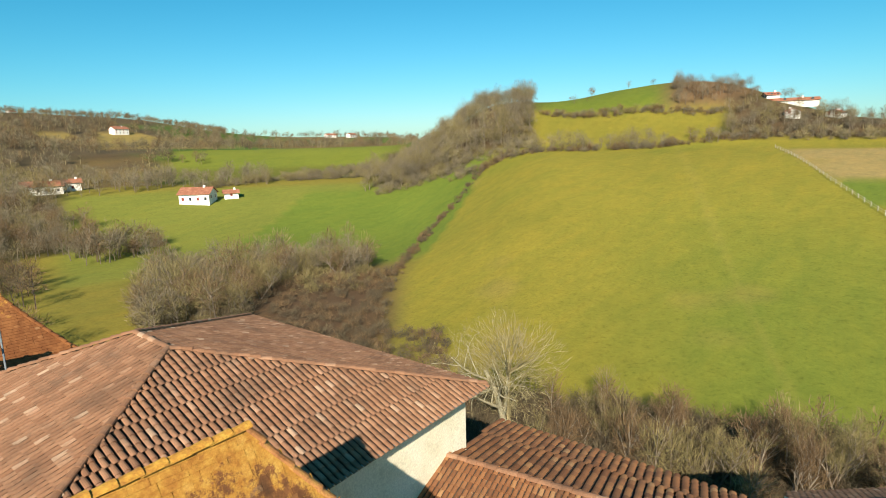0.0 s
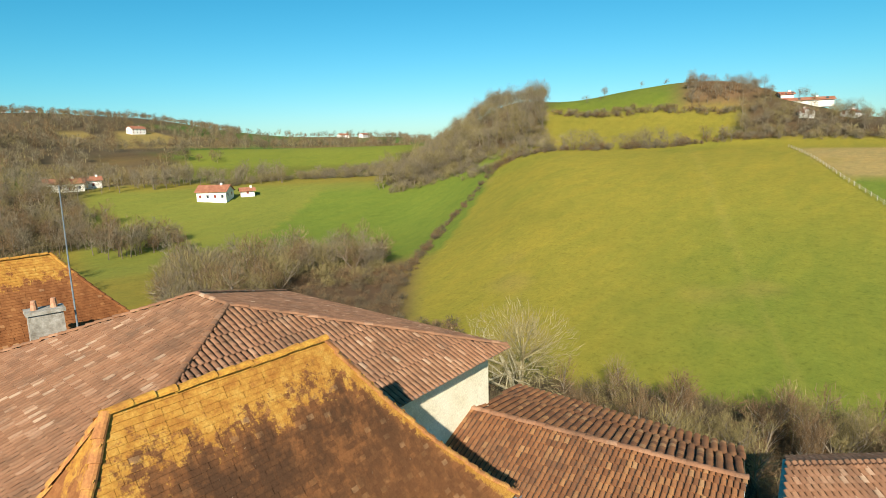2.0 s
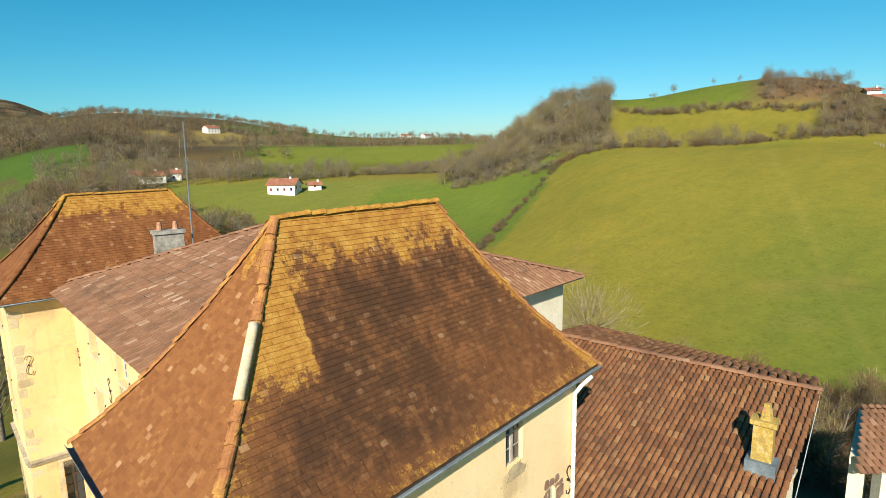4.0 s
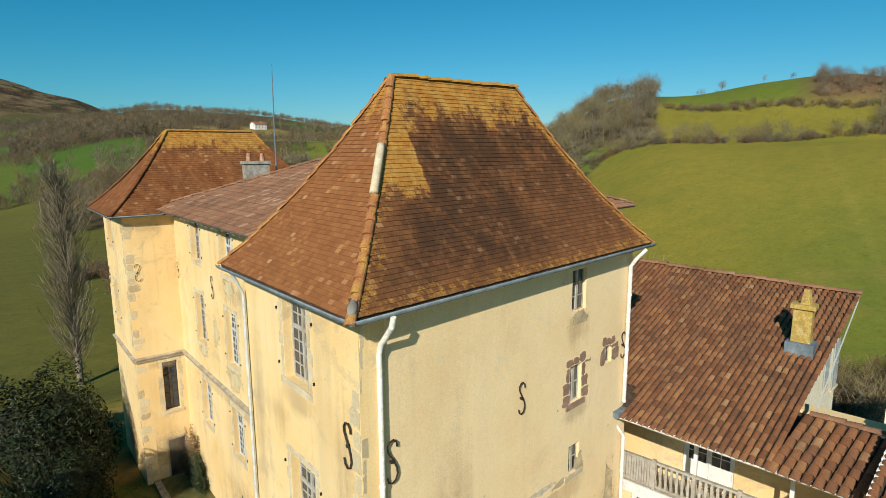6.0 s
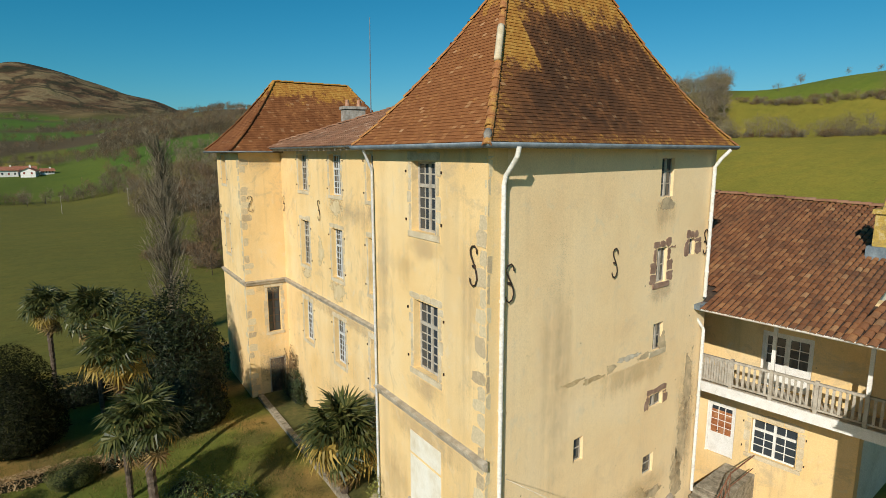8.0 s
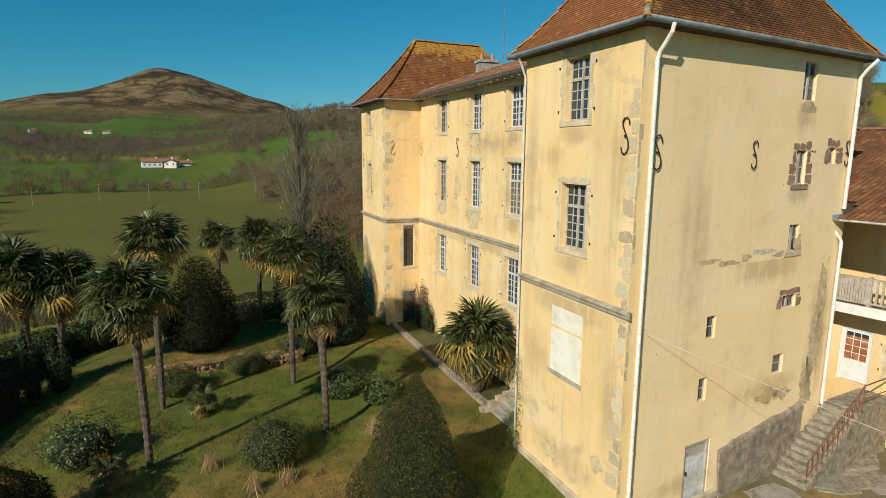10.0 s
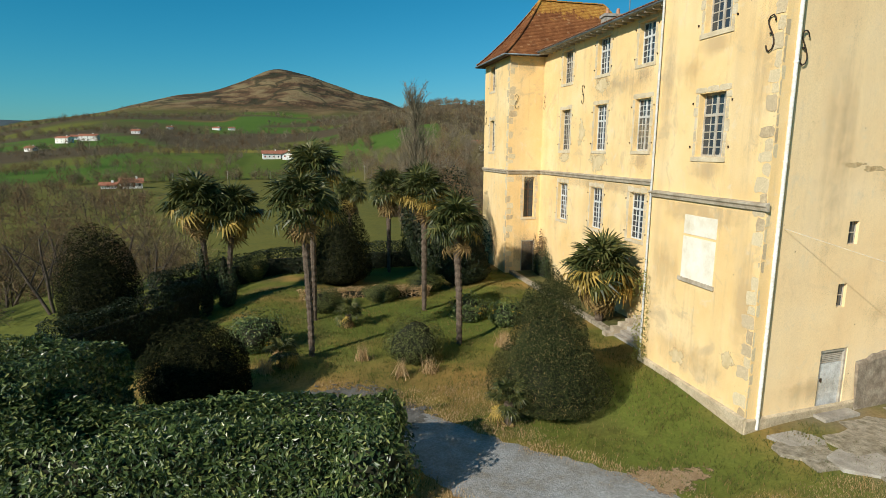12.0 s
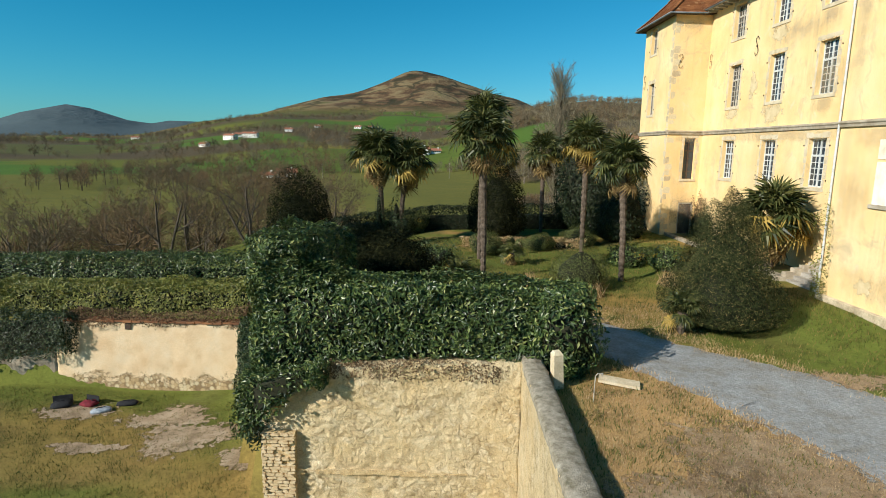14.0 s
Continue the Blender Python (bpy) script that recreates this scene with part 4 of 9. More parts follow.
def worn(mat, scale=3.2):
    """The same material, broken up towards the rim of a sheet by its own wear attribute."""
    if mat.name not in WORN:
        w = mat.copy()
        w.name = mat.name + "_worn"
        n, l = w.node_tree.nodes, w.node_tree.links
        out = n["Material Output"]
        shader = out.inputs["Surface"].links[0].from_socket
        left = n.new("ShaderNodeVertexColor")
        left.layer_name = "dirt"
        edge = maths(n, l, "ADD", noise_of(n, l, position(n, l), scale, 9, 0.72, 0.4), maths(n, l, "MULTIPLY", left.outputs["Color"], 0.42))
        fac = ramp(n, l, edge, ((0.64, 0.0), (0.70, 1.0)))
        clear, s = n.new("ShaderNodeBsdfTransparent"), n.new("ShaderNodeMixShader")
        l.new(fac, s.inputs[0]), l.new(clear.outputs[0], s.inputs[1]), l.new(shader, s.inputs[2])
        l.new(s.outputs[0], out.inputs["Surface"])
        WORN[mat.name] = w
    return WORN[mat.name]


def disc(name, place, mat, rings=7, n=40):
    """A round sheet of rings: place(radius, angle) gives its points; the wear attribute falls from 1 at the middle to 0 at the rim."""
    v, c, f = [place(0.0, 0.0)], [1.0], []
    for i in range(1, rings + 1):
        for k in range(n):
            v.append(place(i / rings, 6.283185 * k / n))
            c.append(1 - (i / rings) ** 1.3)
    for k in range(n):
        f.append((0, 1 + k, 1 + (k + 1) % n))
    for i in range(rings - 1):
        for k in range(n):
            p, q = 1 + i * n + k, 1 + i * n + (k + 1) % n
            f.append((p, p + n, q + n, q))
    me = bpy.data.meshes.new(name)
    me.from_pydata(v, [], f)
    me.materials.append(worn(mat))
    layer = me.color_attributes.new("dirt", "FLOAT_COLOR", "POINT")
    layer.data.foreach_set("color", np.repeat(np.array(c)[:, None], 4, 1).ravel())
    return me


def patch(name, label, m, u, v, ru, rv, mat, seed, out=0.005):
    """A ragged flake of other render on a wall."""
    rng = random.Random(seed)
    p, ph = rng.randint(2, 5), rng.uniform(0, 6.28)
    place = lambda r, a: (u + 1.35 * ru * r * (1 + 0.18 * math.sin(p * a + ph)) * math.cos(a), out, v - 1.35 * rv * r * (1 + 0.18 * math.sin(p * a + ph)) * math.sin(a))
    ob = link(name, disc(name, place, mat), m=m)
    return tagged(ob, label, "render patch")


BARE_RENDER = mottled("bare_grey_render", (0.50, 0.38, 0.20), (0.62, 0.50, 0.29), (0.70, 0.58, 0.36), 2.4, 22, speckle=0.3)
DAMP_RENDER = mottled("damp_grey_render", (0.34, 0.27, 0.17), (0.52, 0.41, 0.25), (0.70, 0.55, 0.33), 3.0, 18, speckle=0.4)
PALE_CEMENT = mottled("pale_cement_scar", (0.42, 0.36, 0.26), (0.62, 0.55, 0.42), (0.74, 0.68, 0.55), 6, 20, speckle=0.5, bumps=0.8, depth=0.03)
FLAKE = "uneven patch of bare grey render on the ochre wall"
for k, (a, v, ru, rv, mat) in enumerate(((3.4, 8.42, 0.45, 0.07, OCHRE_RUBBLE), (4.5, 8.29, 0.6, 0.09, OCHRE_RUBBLE), (5.3, 8.40, 0.32, 0.15, DAMP_RENDER), (6.25, 8.54, 0.65, 0.10, PALE_CEMENT), (7.25, 8.38, 0.45, 0.10, DAMP_RENDER), (8.2, 8.6, 0.25, 0.35, DAMP_RENDER), (10.15, 6.6, 0.28, 1.2, DAMP_RENDER), (10.0, 4.6, 0.34, 1.4, DAMP_RENDER), (9.75, 2.9, 0.42, 1.0, DAMP_RENDER), (7.3, 3.2, 0.6, 0.28, OCHRE_RUBBLE), (8.2, 3.1, 0.5, 0.22, DAMP_RENDER), (8.0, 13.3, 0.5, 0.2, DAMP_RENDER))):
    patch("render_patch", FLAKE, MG, GABLE - a, v, ru, rv, mat, 100 + k)
for k, (u, v, ru, rv) in enumerate(((3.6, 1.2, 0.4, 0.3), (1.0, 2.0, 0.3, 0.25))):
    patch("render_patch", FLAKE, MF, u, v, ru, rv, BARE_RENDER, 130 + k)


band("trim_tower_string", MF, -0.12, LF, 7.02, 7.26, 0.16, "grey moulded stone string course")
PLINTH = mottled("pale_worn_plinth", (0.36, 0.29, 0.19), (0.52, 0.43, 0.29), (0.62, 0.53, 0.37), 2.0, 18, bumps=0.8, depth=0.03, speckle=0.8)
band("trim_tower_plinth", MF, -0.05, LF, -0.6, 0.40, 0.13, "pale worn plinth at the foot of the wall", PLINTH)
band("trim_gable_plinth", MG, 0, GABLE + 0.05, -0.6, 0.34, 0.12, "pale worn plinth at the foot of the wall", PLINTH)

# middle wing, front
M0, M1 = (2.6, 5.9), (2.6, 23.5)
rows_mid = [(12.95, 14.9), (8.82, 11.32), (4.40, 6.75)]
MID_HOLES = []
for v0, v1 in rows_mid:
    for yc in (19.75, 15.3, 11.15):
        MID_HOLES.append((yc - 5.9 - 0.66, yc - 5.9 + 0.66, v0, v1))
WALL_M, MM, LM = wall("wall_wing_front", M0, M1, -1.2, 15.3, MID_HOLES)
for k, hole in enumerate(MID_HOLES):
    window_unit(MM, hole, 4, (6, 8, 7)[k // 3], 0.34, OLD_PAINT if k not in (0, 3) else GREY_WOOD, shutter=(k in (0, 3, 4)))
for k, (u, v, ru, rv) in enumerate(((5.3, 8.2, 1.0, 0.55), (9.4, 8.2, 0.9, 0.5), (7.3, 12.3, 0.8, 0.7), (9.4, 12.4, 0.7, 0.4), (3.6, 11.9, 0.5, 0.9), (13.8, 8.4, 0.6, 0.3), (5.4, 12.4, 0.8, 0.4), (11.6, 9.8, 0.4, 0.7))):
    patch("render_patch", FLAKE, MM, u, v, ru, rv, BARE_RENDER, 160 + k, 0.006) if k % 2 else None
band("trim_wing_string", MM, 0, LM, 7.18, 7.44, 0.16, "grey moulded stone string course")
anchor(MM, 17.45 - 5.9, 12.05, 1.15, 1, 0.015)
anchor(MM, 23.1 - 5.9, 12.0, 1.0, 1, 0.012)

# far pavilion
F0, F1, F2, F3 = (0.15, 23.45), (0.2, 29.2), (11.5, 29.2), (11.5, 23.45)
SOUTH_HOLES = [(2.45 - 2.02, 2.45 - 1.26, 4.15, 6.95), (2.45 - 2.2, 2.45 - 1.16, 0.1, 2.5)]
WALL_S, MS, LS = wall("wall_pavilion_south", (2.6, 23.45), F0, -1.2, 15.05, SOUTH_HOLES)
PAV_HOLES = [(3.35, 4.45, 13.1, 14.85), (3.25, 4.3, 8.7, 10.95)]
WALL_P, MP, LP = wall("wall_pavilion_front", F0, F1, -1.2, 15.05, PAV_HOLES)
wall("wall_pavilion_north", F1, F2, -1.2, 15.05)
wall("wall_pavilion_east", F2, F3, -1.2, 15.05)
for hole in PAV_HOLES:
    window_unit(MP, hole, 4, 6, 0.34, GREY_WOOD, label="narrow old casement with a closed grey shutter")
window_unit(MS, SOUTH_HOLES[0], 2, 5, 0.3, DARK_WOOD, label="tall dark louvred window in the pavilion side")
band("trim_pavilion_south", MS, 0, LS, 7.18, 7.44, 0.16, "grey moulded stone string course")
band("trim_pavilion_front", MP, 0, LP, 7.18, 7.44, 0.16, "grey moulded stone string course")
quoins(MP, 0.004, 1, 0.2, 14.9, 7)
quoins(MS, LS - 0.004, -1, 0.2, 14.9, 8)
anchor(MS, LS - 0.5, 12.05, 1.0, -1, 0.013)
anchor(MP, 5.2, 11.2, 1.1, 1, 0.013)
# dark boards fill the opening in place of the shade within it
plank_door(MS, SOUTH_HOLES[1], label="dark boards standing in for the shaded cellar doorway of the pavilion", mat=DARK_WOOD, vent=False)

# rain and damp on the render: under sills, beside pipes, along string courses, at the foot of the walls
for u0, u1, z0, z1, mat, top in (
        (1.75, 3.95, 11.55, 12.6, GRIME, 1), (1.7, 3.95, 7.35, 8.46, GRIME, 1), (4.75, 5.98, 7.3, 15.0, GRIME, 0), (-0.02, 1.3, 7.3, 14.9, GRIME, 0), (0.0, 1.2, 0.3, 7.0, GRIME, 0),
        (0.3, 5.6, 5.7, 7.02, GRIME, 1), (0.2, 5.7, 0.2, 2.4, BROWN_GRIME, 0), (3.5, 5.9, 2.2, 6.4, BROWN_GRIME, 0), (3.2, 5.2, 10.6, 12.6, BROWN_GRIME, 0)):
    grime(WALL_F, MF, u0, u1, z0, z1, mat, 0.004 + 0.001 * (z0 % 1), top=top)
for u0, u1, z0, z1, mat, top in (
        (3.0, 11.5, 10.9, 13.3, GRIME, 0), (0.1, 3.6, 7.6, 15.0, GRIME, 0), (4.2, 6.4, 7.45, 8.66, GRIME, 1), (8.3, 10.6, 7.5, 8.66, GRIME, 1), (12.8, 15.0, 7.6, 8.66, GRIME, 1),
        (4.3, 6.3, 11.7, 12.8, GRIME, 1), (8.4, 10.4, 11.7, 12.8, GRIME, 1), (1.5, 8.0, 7.5, 11.5, BROWN_GRIME, 0), (0.2, 17.4, 6.2, 7.18, GRIME, 1), (4.0, 13.0, 0.3, 4.2, BROWN_GRIME, 0)):
    grime(WALL_M, MM, u0, u1, z0, z1, mat, 0.004 + 0.001 * (u0 % 1), top=top)
for u0, u1, z0, z1, mat, top in ((0.02, 2.4, -0.1, 4.0, GRIME, 0), (0.1, 2.35, 0.0, 3.0, GRIME, 0), (0.1, 2.3, 6.3, 7.18, GRIME, 1), (0.0, 2.4, 13.6, 15.0, GRIME, 0)):
    grime(WALL_S, MS, u0, u1, z0, z1, mat, 0.004 + 0.001 * (z1 % 1), top=top)
grime(WALL_P, MP, 0.0, 5.7, -0.2, 3.4, GRIME)
for a0, a1, z0, z1, mat, top in (
        (7.2, 8.7, 11.9, 13.5, GRIME, 1), (9.2, 11.0, 1.4, 9.4, GRIME, 0), (9.6, 10.9, 2.0, 7.2, GRIME, 0), (1.9, 3.6, 2.0, 14.8, GRIME, 0),
        (4.2, 9.0, 6.9, 8.3, BROWN_GRIME, 1), (0.8, 5.2, 0.1, 1.8, BROWN_GRIME, 0), (4.2, 10.0, 2.2, 4.6, BROWN_GRIME, 0), (7.0, 8.9, 9.6, 10.8, GRIME, 1)):
    grime(WALL_G, MG, GABLE - a1, GABLE - a0, z0, z1, mat, 0.004 + 0.001 * (a0 % 1), top=top)

# rear block closing the house
wall("wall_block_south", (19.5, 7.6), (10.9, 7.2), -2, 15.4, mat=CREAM_WALL, label="pale cream rendered wall of the rear block")
wall("wall_block_east", (19.6, 23.6), (19.5, 7.6), -2, 15.3, mat=CREAM_WALL, label="pale cream rendered wall of the rear block")
wall("wall_block_north", (11.5, 23.6), (19.6, 23.6), -2, 15.3, mat=CREAM_WALL, label="pale cream rendered wall of the rear block")


# ---- roofs ----
def lerp(a, b, t):
    return a + (b - a) * t


def flared(s):
    """Fall from ridge (0) to eave (1): steep above, kicked out at the foot."""
    return 1.28 * s - 0.28 * s * s


def roof_face(top0, top1, low0, low1, prof):
    """A point of a roof slope by u along the eave and s down the slope."""
    t0, t1, l0, l1 = (Vector(p) for p in (top0, top1, low0, low1))

    def at(u, s):
        a, b = t0.lerp(t1, u), l0.lerp(l1, u)
        p = a.lerp(b, s)
        p.z = lerp(a.z, b.z, prof(s))
        return p

    return at


def deck_mesh(ats, n=14, thick=0.1, mat=None, down=0.05):
    mb = Mesh()
    for at in ats:
        base = len(mb.v)
        for i in range(n + 1):
            for j in range(n + 1):
                p = at(j / n, i / n)
                mb.v.append((p.x, p.y, p.z - down))
        for i in range(n):
            for j in range(n):
                a = base + i * (n + 1) + j
                mb.f.append((a, a + 1, a + n + 2, a + n + 1)[::-1])
                mb.m.append(0)
    return mb


def frame_at(at, u, s, e=1e-3):
    """Pose on the slope: x along the course, y up the slope, z out of the roof."""
    p = at(u, s)
    dx = (at(min(u + e, 1), s) - at(max(u - e, 0), s))
    dy = (at(u, max(s - e, 0)) - at(u, min(s + e, 1)))
    dx.normalize()
    z = dx.cross(dy).normalized()
    y = z.cross(dx)
    m = Matrix((dx, y, z)).transposed().to_4x4()
    m.translation = p
    return m


def courses(at, step, width, rng, overlap=0.0, jitter=0.012, stagger=True):
    """Poses of tiles laid in courses on a slope."""
    out = []
    n = 60
    pts = [at(0.5, k / n) for k in range(n + 1)]
    cum = [0.0]
    for a, b in zip(pts, pts[1:]):
        cum.append(cum[-1] + (b - a).length)
    rows = int(cum[-1] / step)
    for r in range(rows + 1):
        d = cum[-1] - r * step
        s = float(np.interp(d, cum, np.linspace(0, 1, n + 1)))
        a, b = at(0, s), at(1, s)
        w = (b - a).length
        cols = int(w / width)
        if cols < 1:
            continue
        off = (0.5 if stagger and r % 2 else 0.0)
        for c in range(cols + 1):
            x = (c + off) * width + (w - cols * width) / 2
            if x < 0 or x > w:
                continue
            m = frame_at(at, min(max(x / w, 0.0), 1.0), s)
            out.append(m @ Matrix.Translation((rng.uniform(-1, 1) * jitter, rng.uniform(-1, 1) * jitter, 0.0)) @ Matrix.Rotation(rng.uniform(-0.02, 0.02), 4, "Z"))
    return out


PLAIN_V = [(-0.0825, -0.03, 0.010), (0.0825, -0.03, 0.010), (0.0825, -0.03, 0.028), (-0.0825, -0.03, 0.028), (-0.0825, 0.15, 0.004), (0.0825, 0.15, 0.004)]
PLAIN_F = [(0, 1, 2, 3), (3, 2, 5, 4), (0, 3, 4, 4), (1, 5, 2, 2)]


def barrel(width, length, n=5, rise=0.45, lip=0.028):
    """A half-round canal tile, open below, tapering up the slope."""
    v, f = [], []
    for y, r in ((-length * 0.5, 0.5), (length * 0.56, 0.42)):
        lift = lip if y < 0 else 0.0
        for k in range(n + 1):
            a = math.pi * k / n
            v.append((-math.cos(a) * r * width, y, math.sin(a) * r * width * rise * 2 * 0.62 + lift))
    for k in range(n):
        f.append((k, k + 1, n + 2 + k, n + 1 + k))
    m = len(v)
    for k in range(n + 1):
        x, y, z = v[k]
        v.append((x * 0.86, y, z * 0.8 - 0.006))
    for k in range(n):
        f.append((k, m + k, m + k + 1, k + 1))
    return v, f


def lay_tiles(parent, poses, shape, mat, name, near, rest_name, piece_label=""):
    """The tiles nearest a stretch of the plan as single pieces, the others joined."""
    v, f = shape
    c = Vector(near)
    poses = sorted(poses, key=lambda m: (m.translation - c).length_squared)
    quads = [q for q in f]
    me = bpy.data.meshes.new(name)
    me.from_pydata([tuple(p) for p in v], [], [tuple(dict.fromkeys(q)) for q in quads])
    me.materials.append(mat)
    inv = parent.matrix_basis.inverted()
    for m in poses[:300]:
        link(name, me, parent, m=inv @ m)
    rest = np.array([[list(r) for r in inv @ m] for m in poses[300:]])
    if len(rest):
        q4 = np.array([q for q in quads if len(set(q)) == 4])
        vv, ff = scatter(v, q4, rest)
        ob = link(rest_name, array_mesh(rest_name, vv, ff, mat), parent)
        tagged(ob, kind="stuff")


def ridge_tiles(parent, pts, size, length, mat, seed=0, name="ridge_tile"):
    """Half-round capping tiles along a line of points."""
    rng = random.Random(seed)
    v, f = barrel(size, length, 6, 0.6)
    me = bpy.data.meshes.new(name)
    me.from_pydata(v, [], f)
    me.materials.append(mat)
    pts = [Vector(p) for p in pts]
    cum = [0.0]
    for a, b in zip(pts, pts[1:]):
        cum.append(cum[-1] + (b - a).length)
    d = length / 2
    while d < cum[-1]:
        i = max(k for k in range(len(pts) - 1) if cum[k] <= d)
        p = pts[i].lerp(pts[i + 1], (d - cum[i]) / (cum[i + 1] - cum[i]))
        y = (pts[i + 1] - pts[i]).normalized() * -1
        x = y.cross(Vector((0, 0, 1))).normalized()
        z = x.cross(y)
        m = Matrix((x, y, z)).transposed().to_4x4()
        m.translation = p
        link(name, me, parent, m=m @ Matrix.Rotation(rng.uniform(-0.05, 0.05), 4, "Z") @ Matrix.Translation((0, 0, rng.uniform(-0.01, 0.02))))
        d += length * 0.9


def gutter(name, pts, r=0.09, mat=None, label="grey zinc half-round gutter"):
    """A half-round gutter hung along the eave."""
    mb = Mesh()
    pts = [Vector(p) for p in pts]
    n = 6
    for i, p in enumerate(pts):
        d = (pts[min(i + 1, len(pts) - 1)] - pts[max(i - 1, 0)])
        d.z = 0
        d.normalize()
        side = Vector((d.y, -d.x, 0))
        for rr in (r, r - 0.012):
            for k in range(n + 1):
                a = math.pi * k / n
                mb.v.append(tuple(p + side * (math.cos(a) * rr) + Vector((0, 0, -math.sin(a) * rr))))
    st = 2 * (n + 1)
    for i in range(len(pts) - 1):
        for k in range(n):
            a = i * st + k
            mb.f += [(a, a + 1, a + st + 1, a + st), (a + n + 1, a + n + 1 + st, a + n + 2 + st, a + n + 2)]
        for k in (0, n):
            a = i * st + k
            mb.f.append((a, a + st, a + st + n + 1, a + n + 1))
    mb.m = [0] * len(mb.f)
    return tagged(mb.link(name, mat or ZINC, smooth=True), label, "gutter")


def roof_thing(name, label):
    return thing(name, label, "roof", kind="structure")


# near tower roof: bell-cast hips
RA, RB = (3.07, 3.2, 20.05), (7.55, 3.25, 20.05)
EA, EB, EC, ED = (-0.42, -0.50, EAVE), (11.62, 0.85, EAVE), (11.5, 7.35, EAVE), (-0.42, 6.45, EAVE)
tower_roof = roof_thing("tower_roof", "steep hipped clay-tile roof with yellow lichen and flared eaves")
tower_faces = [roof_face(RA, RB, EA, EB, flared), roof_face(RB, RB, EB, EC, flared), roof_face(RB, RA, EC, ED, flared), roof_face(RA, RA, ED, EA, flared)]
deck_mesh(tower_faces, 16).link("boarding", TOWER_TILE, tower_roof)
rngT = random.Random(5)
poses = [m for at in tower_faces for m in courses(at, 0.118, 0.167, rngT, jitter=0.005)]
lay_tiles(tower_roof, poses, (PLAIN_V, PLAIN_F), TOWER_TILE, "tile", (1.0, -0.2, 20.5), "plain_tiles")


def hip_line(top, low, n=14, lift=0.02):
    t, q = Vector(top), Vector(low)
    out = []
    for k in range(n + 1):
        p = t.lerp(q, k / n)
        p.z = lerp(t.z, q.z, flared(k / n)) + lift
        out.append(p)
    return out


for top, low, sd in ((RA, EA, 1), (RB, EB, 2), (RB, EC, 3), (RA, ED, 4)):
    ridge_tiles(tower_roof, hip_line(top, low, lift=-0.03), 0.23, 0.42, HIP_CLAY, sd, "hip_tile")
ridge_tiles(tower_roof, [Vector(RA) + Vector((0, 0, -0.03)), Vector(RB) + Vector((0, 0, -0.03))], 0.24, 0.42, RIDGE_LICHEN, 9)
hl = hip_line(RA, EA, 40, 0.11)
Mesh().tube([p + Vector((0, 0, 0.01)) for p in hl[13:22]], 0.10, 8).link("mortar_patch", DRESSED, tower_roof, "pale mortar repair along the corner hip", smooth=True)
Mesh().tube([p - Vector((0, 0, 0.06)) for p in hl[38:41]], [0.08, 0.10, 0.07], 8).link("lead_cap", CHIM_GREY, tower_roof, "grey mortar cap at the foot of the hip", smooth=True)


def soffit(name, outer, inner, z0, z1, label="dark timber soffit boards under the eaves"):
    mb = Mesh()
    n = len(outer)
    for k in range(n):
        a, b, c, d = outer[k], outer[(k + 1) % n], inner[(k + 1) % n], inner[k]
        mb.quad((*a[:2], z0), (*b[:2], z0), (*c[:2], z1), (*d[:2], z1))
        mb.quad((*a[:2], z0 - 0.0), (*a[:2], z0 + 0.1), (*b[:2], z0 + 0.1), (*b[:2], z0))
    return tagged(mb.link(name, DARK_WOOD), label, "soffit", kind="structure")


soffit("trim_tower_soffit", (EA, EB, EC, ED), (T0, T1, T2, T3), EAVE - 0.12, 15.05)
gutter("gutter", [(EA[0] - 0.03, ED[1], EAVE - 0.02), (EA[0] - 0.05, EA[1] - 0.05, EAVE - 0.02), (EB[0], EB[1] - 0.06, EAVE - 0.02)], 0.135)


def downpipe(pts, r=0.062, mat=None, label="white downpipe fixed to the wall"):
    d = thing("downpipe", label, "downpipe", group="downpipes")
    Mesh().tube(pts, r, 12).link("pipe", mat or WHITE_PIPE, d)
    top, low = Vector(pts[-2]), Vector(pts[-1])
    for k in range(1, 5):
        p = top.lerp(low, k / 5)
        Mesh().tube([p - Vector((0, 0, 0.03)), p + Vector((0, 0, 0.03))], r * 1.25, 8).link("bracket", mat or WHITE_PIPE, d)
    return d


def on_gable(a, out, z):
    return MG @ Vector((GABLE - a, out, z))


downpipe([on_gable(0.40, 0.60, 15.08), on_gable(0.40, 0.54, 14.86), on_gable(0.43, 0.36, 14.66), on_gable(0.43, 0.16, 14.42), on_gable(0.43, 0.1, 14.2), on_gable(0.43, 0.1, 0.0)], 0.058)
downpipe([on_gable(10.95, 0.55, 15.05), on_gable(10.85, 0.3, 14.75), on_gable(10.8, 0.12, 14.45), on_gable(10.8, 0.1, 9.8)], 0.065)
for p in ((2.5, 6.02, 14.9),):
    downpipe([(2.42, 6.05, 15.0), (2.42, 6.05, 14.6), (2.45, 6.1, 1.0)], 0.05, ZINC, "thin grey downpipe in the corner of the facade")

downpipe([(-0.4, 5.82, 15.05), (-0.25, 5.84, 14.75), (-0.09, 5.86, 14.4), (-0.09, 5.86, 0.3)], 0.042, OLD_PAINT, "pale grey downpipe at the edge of the tower front")

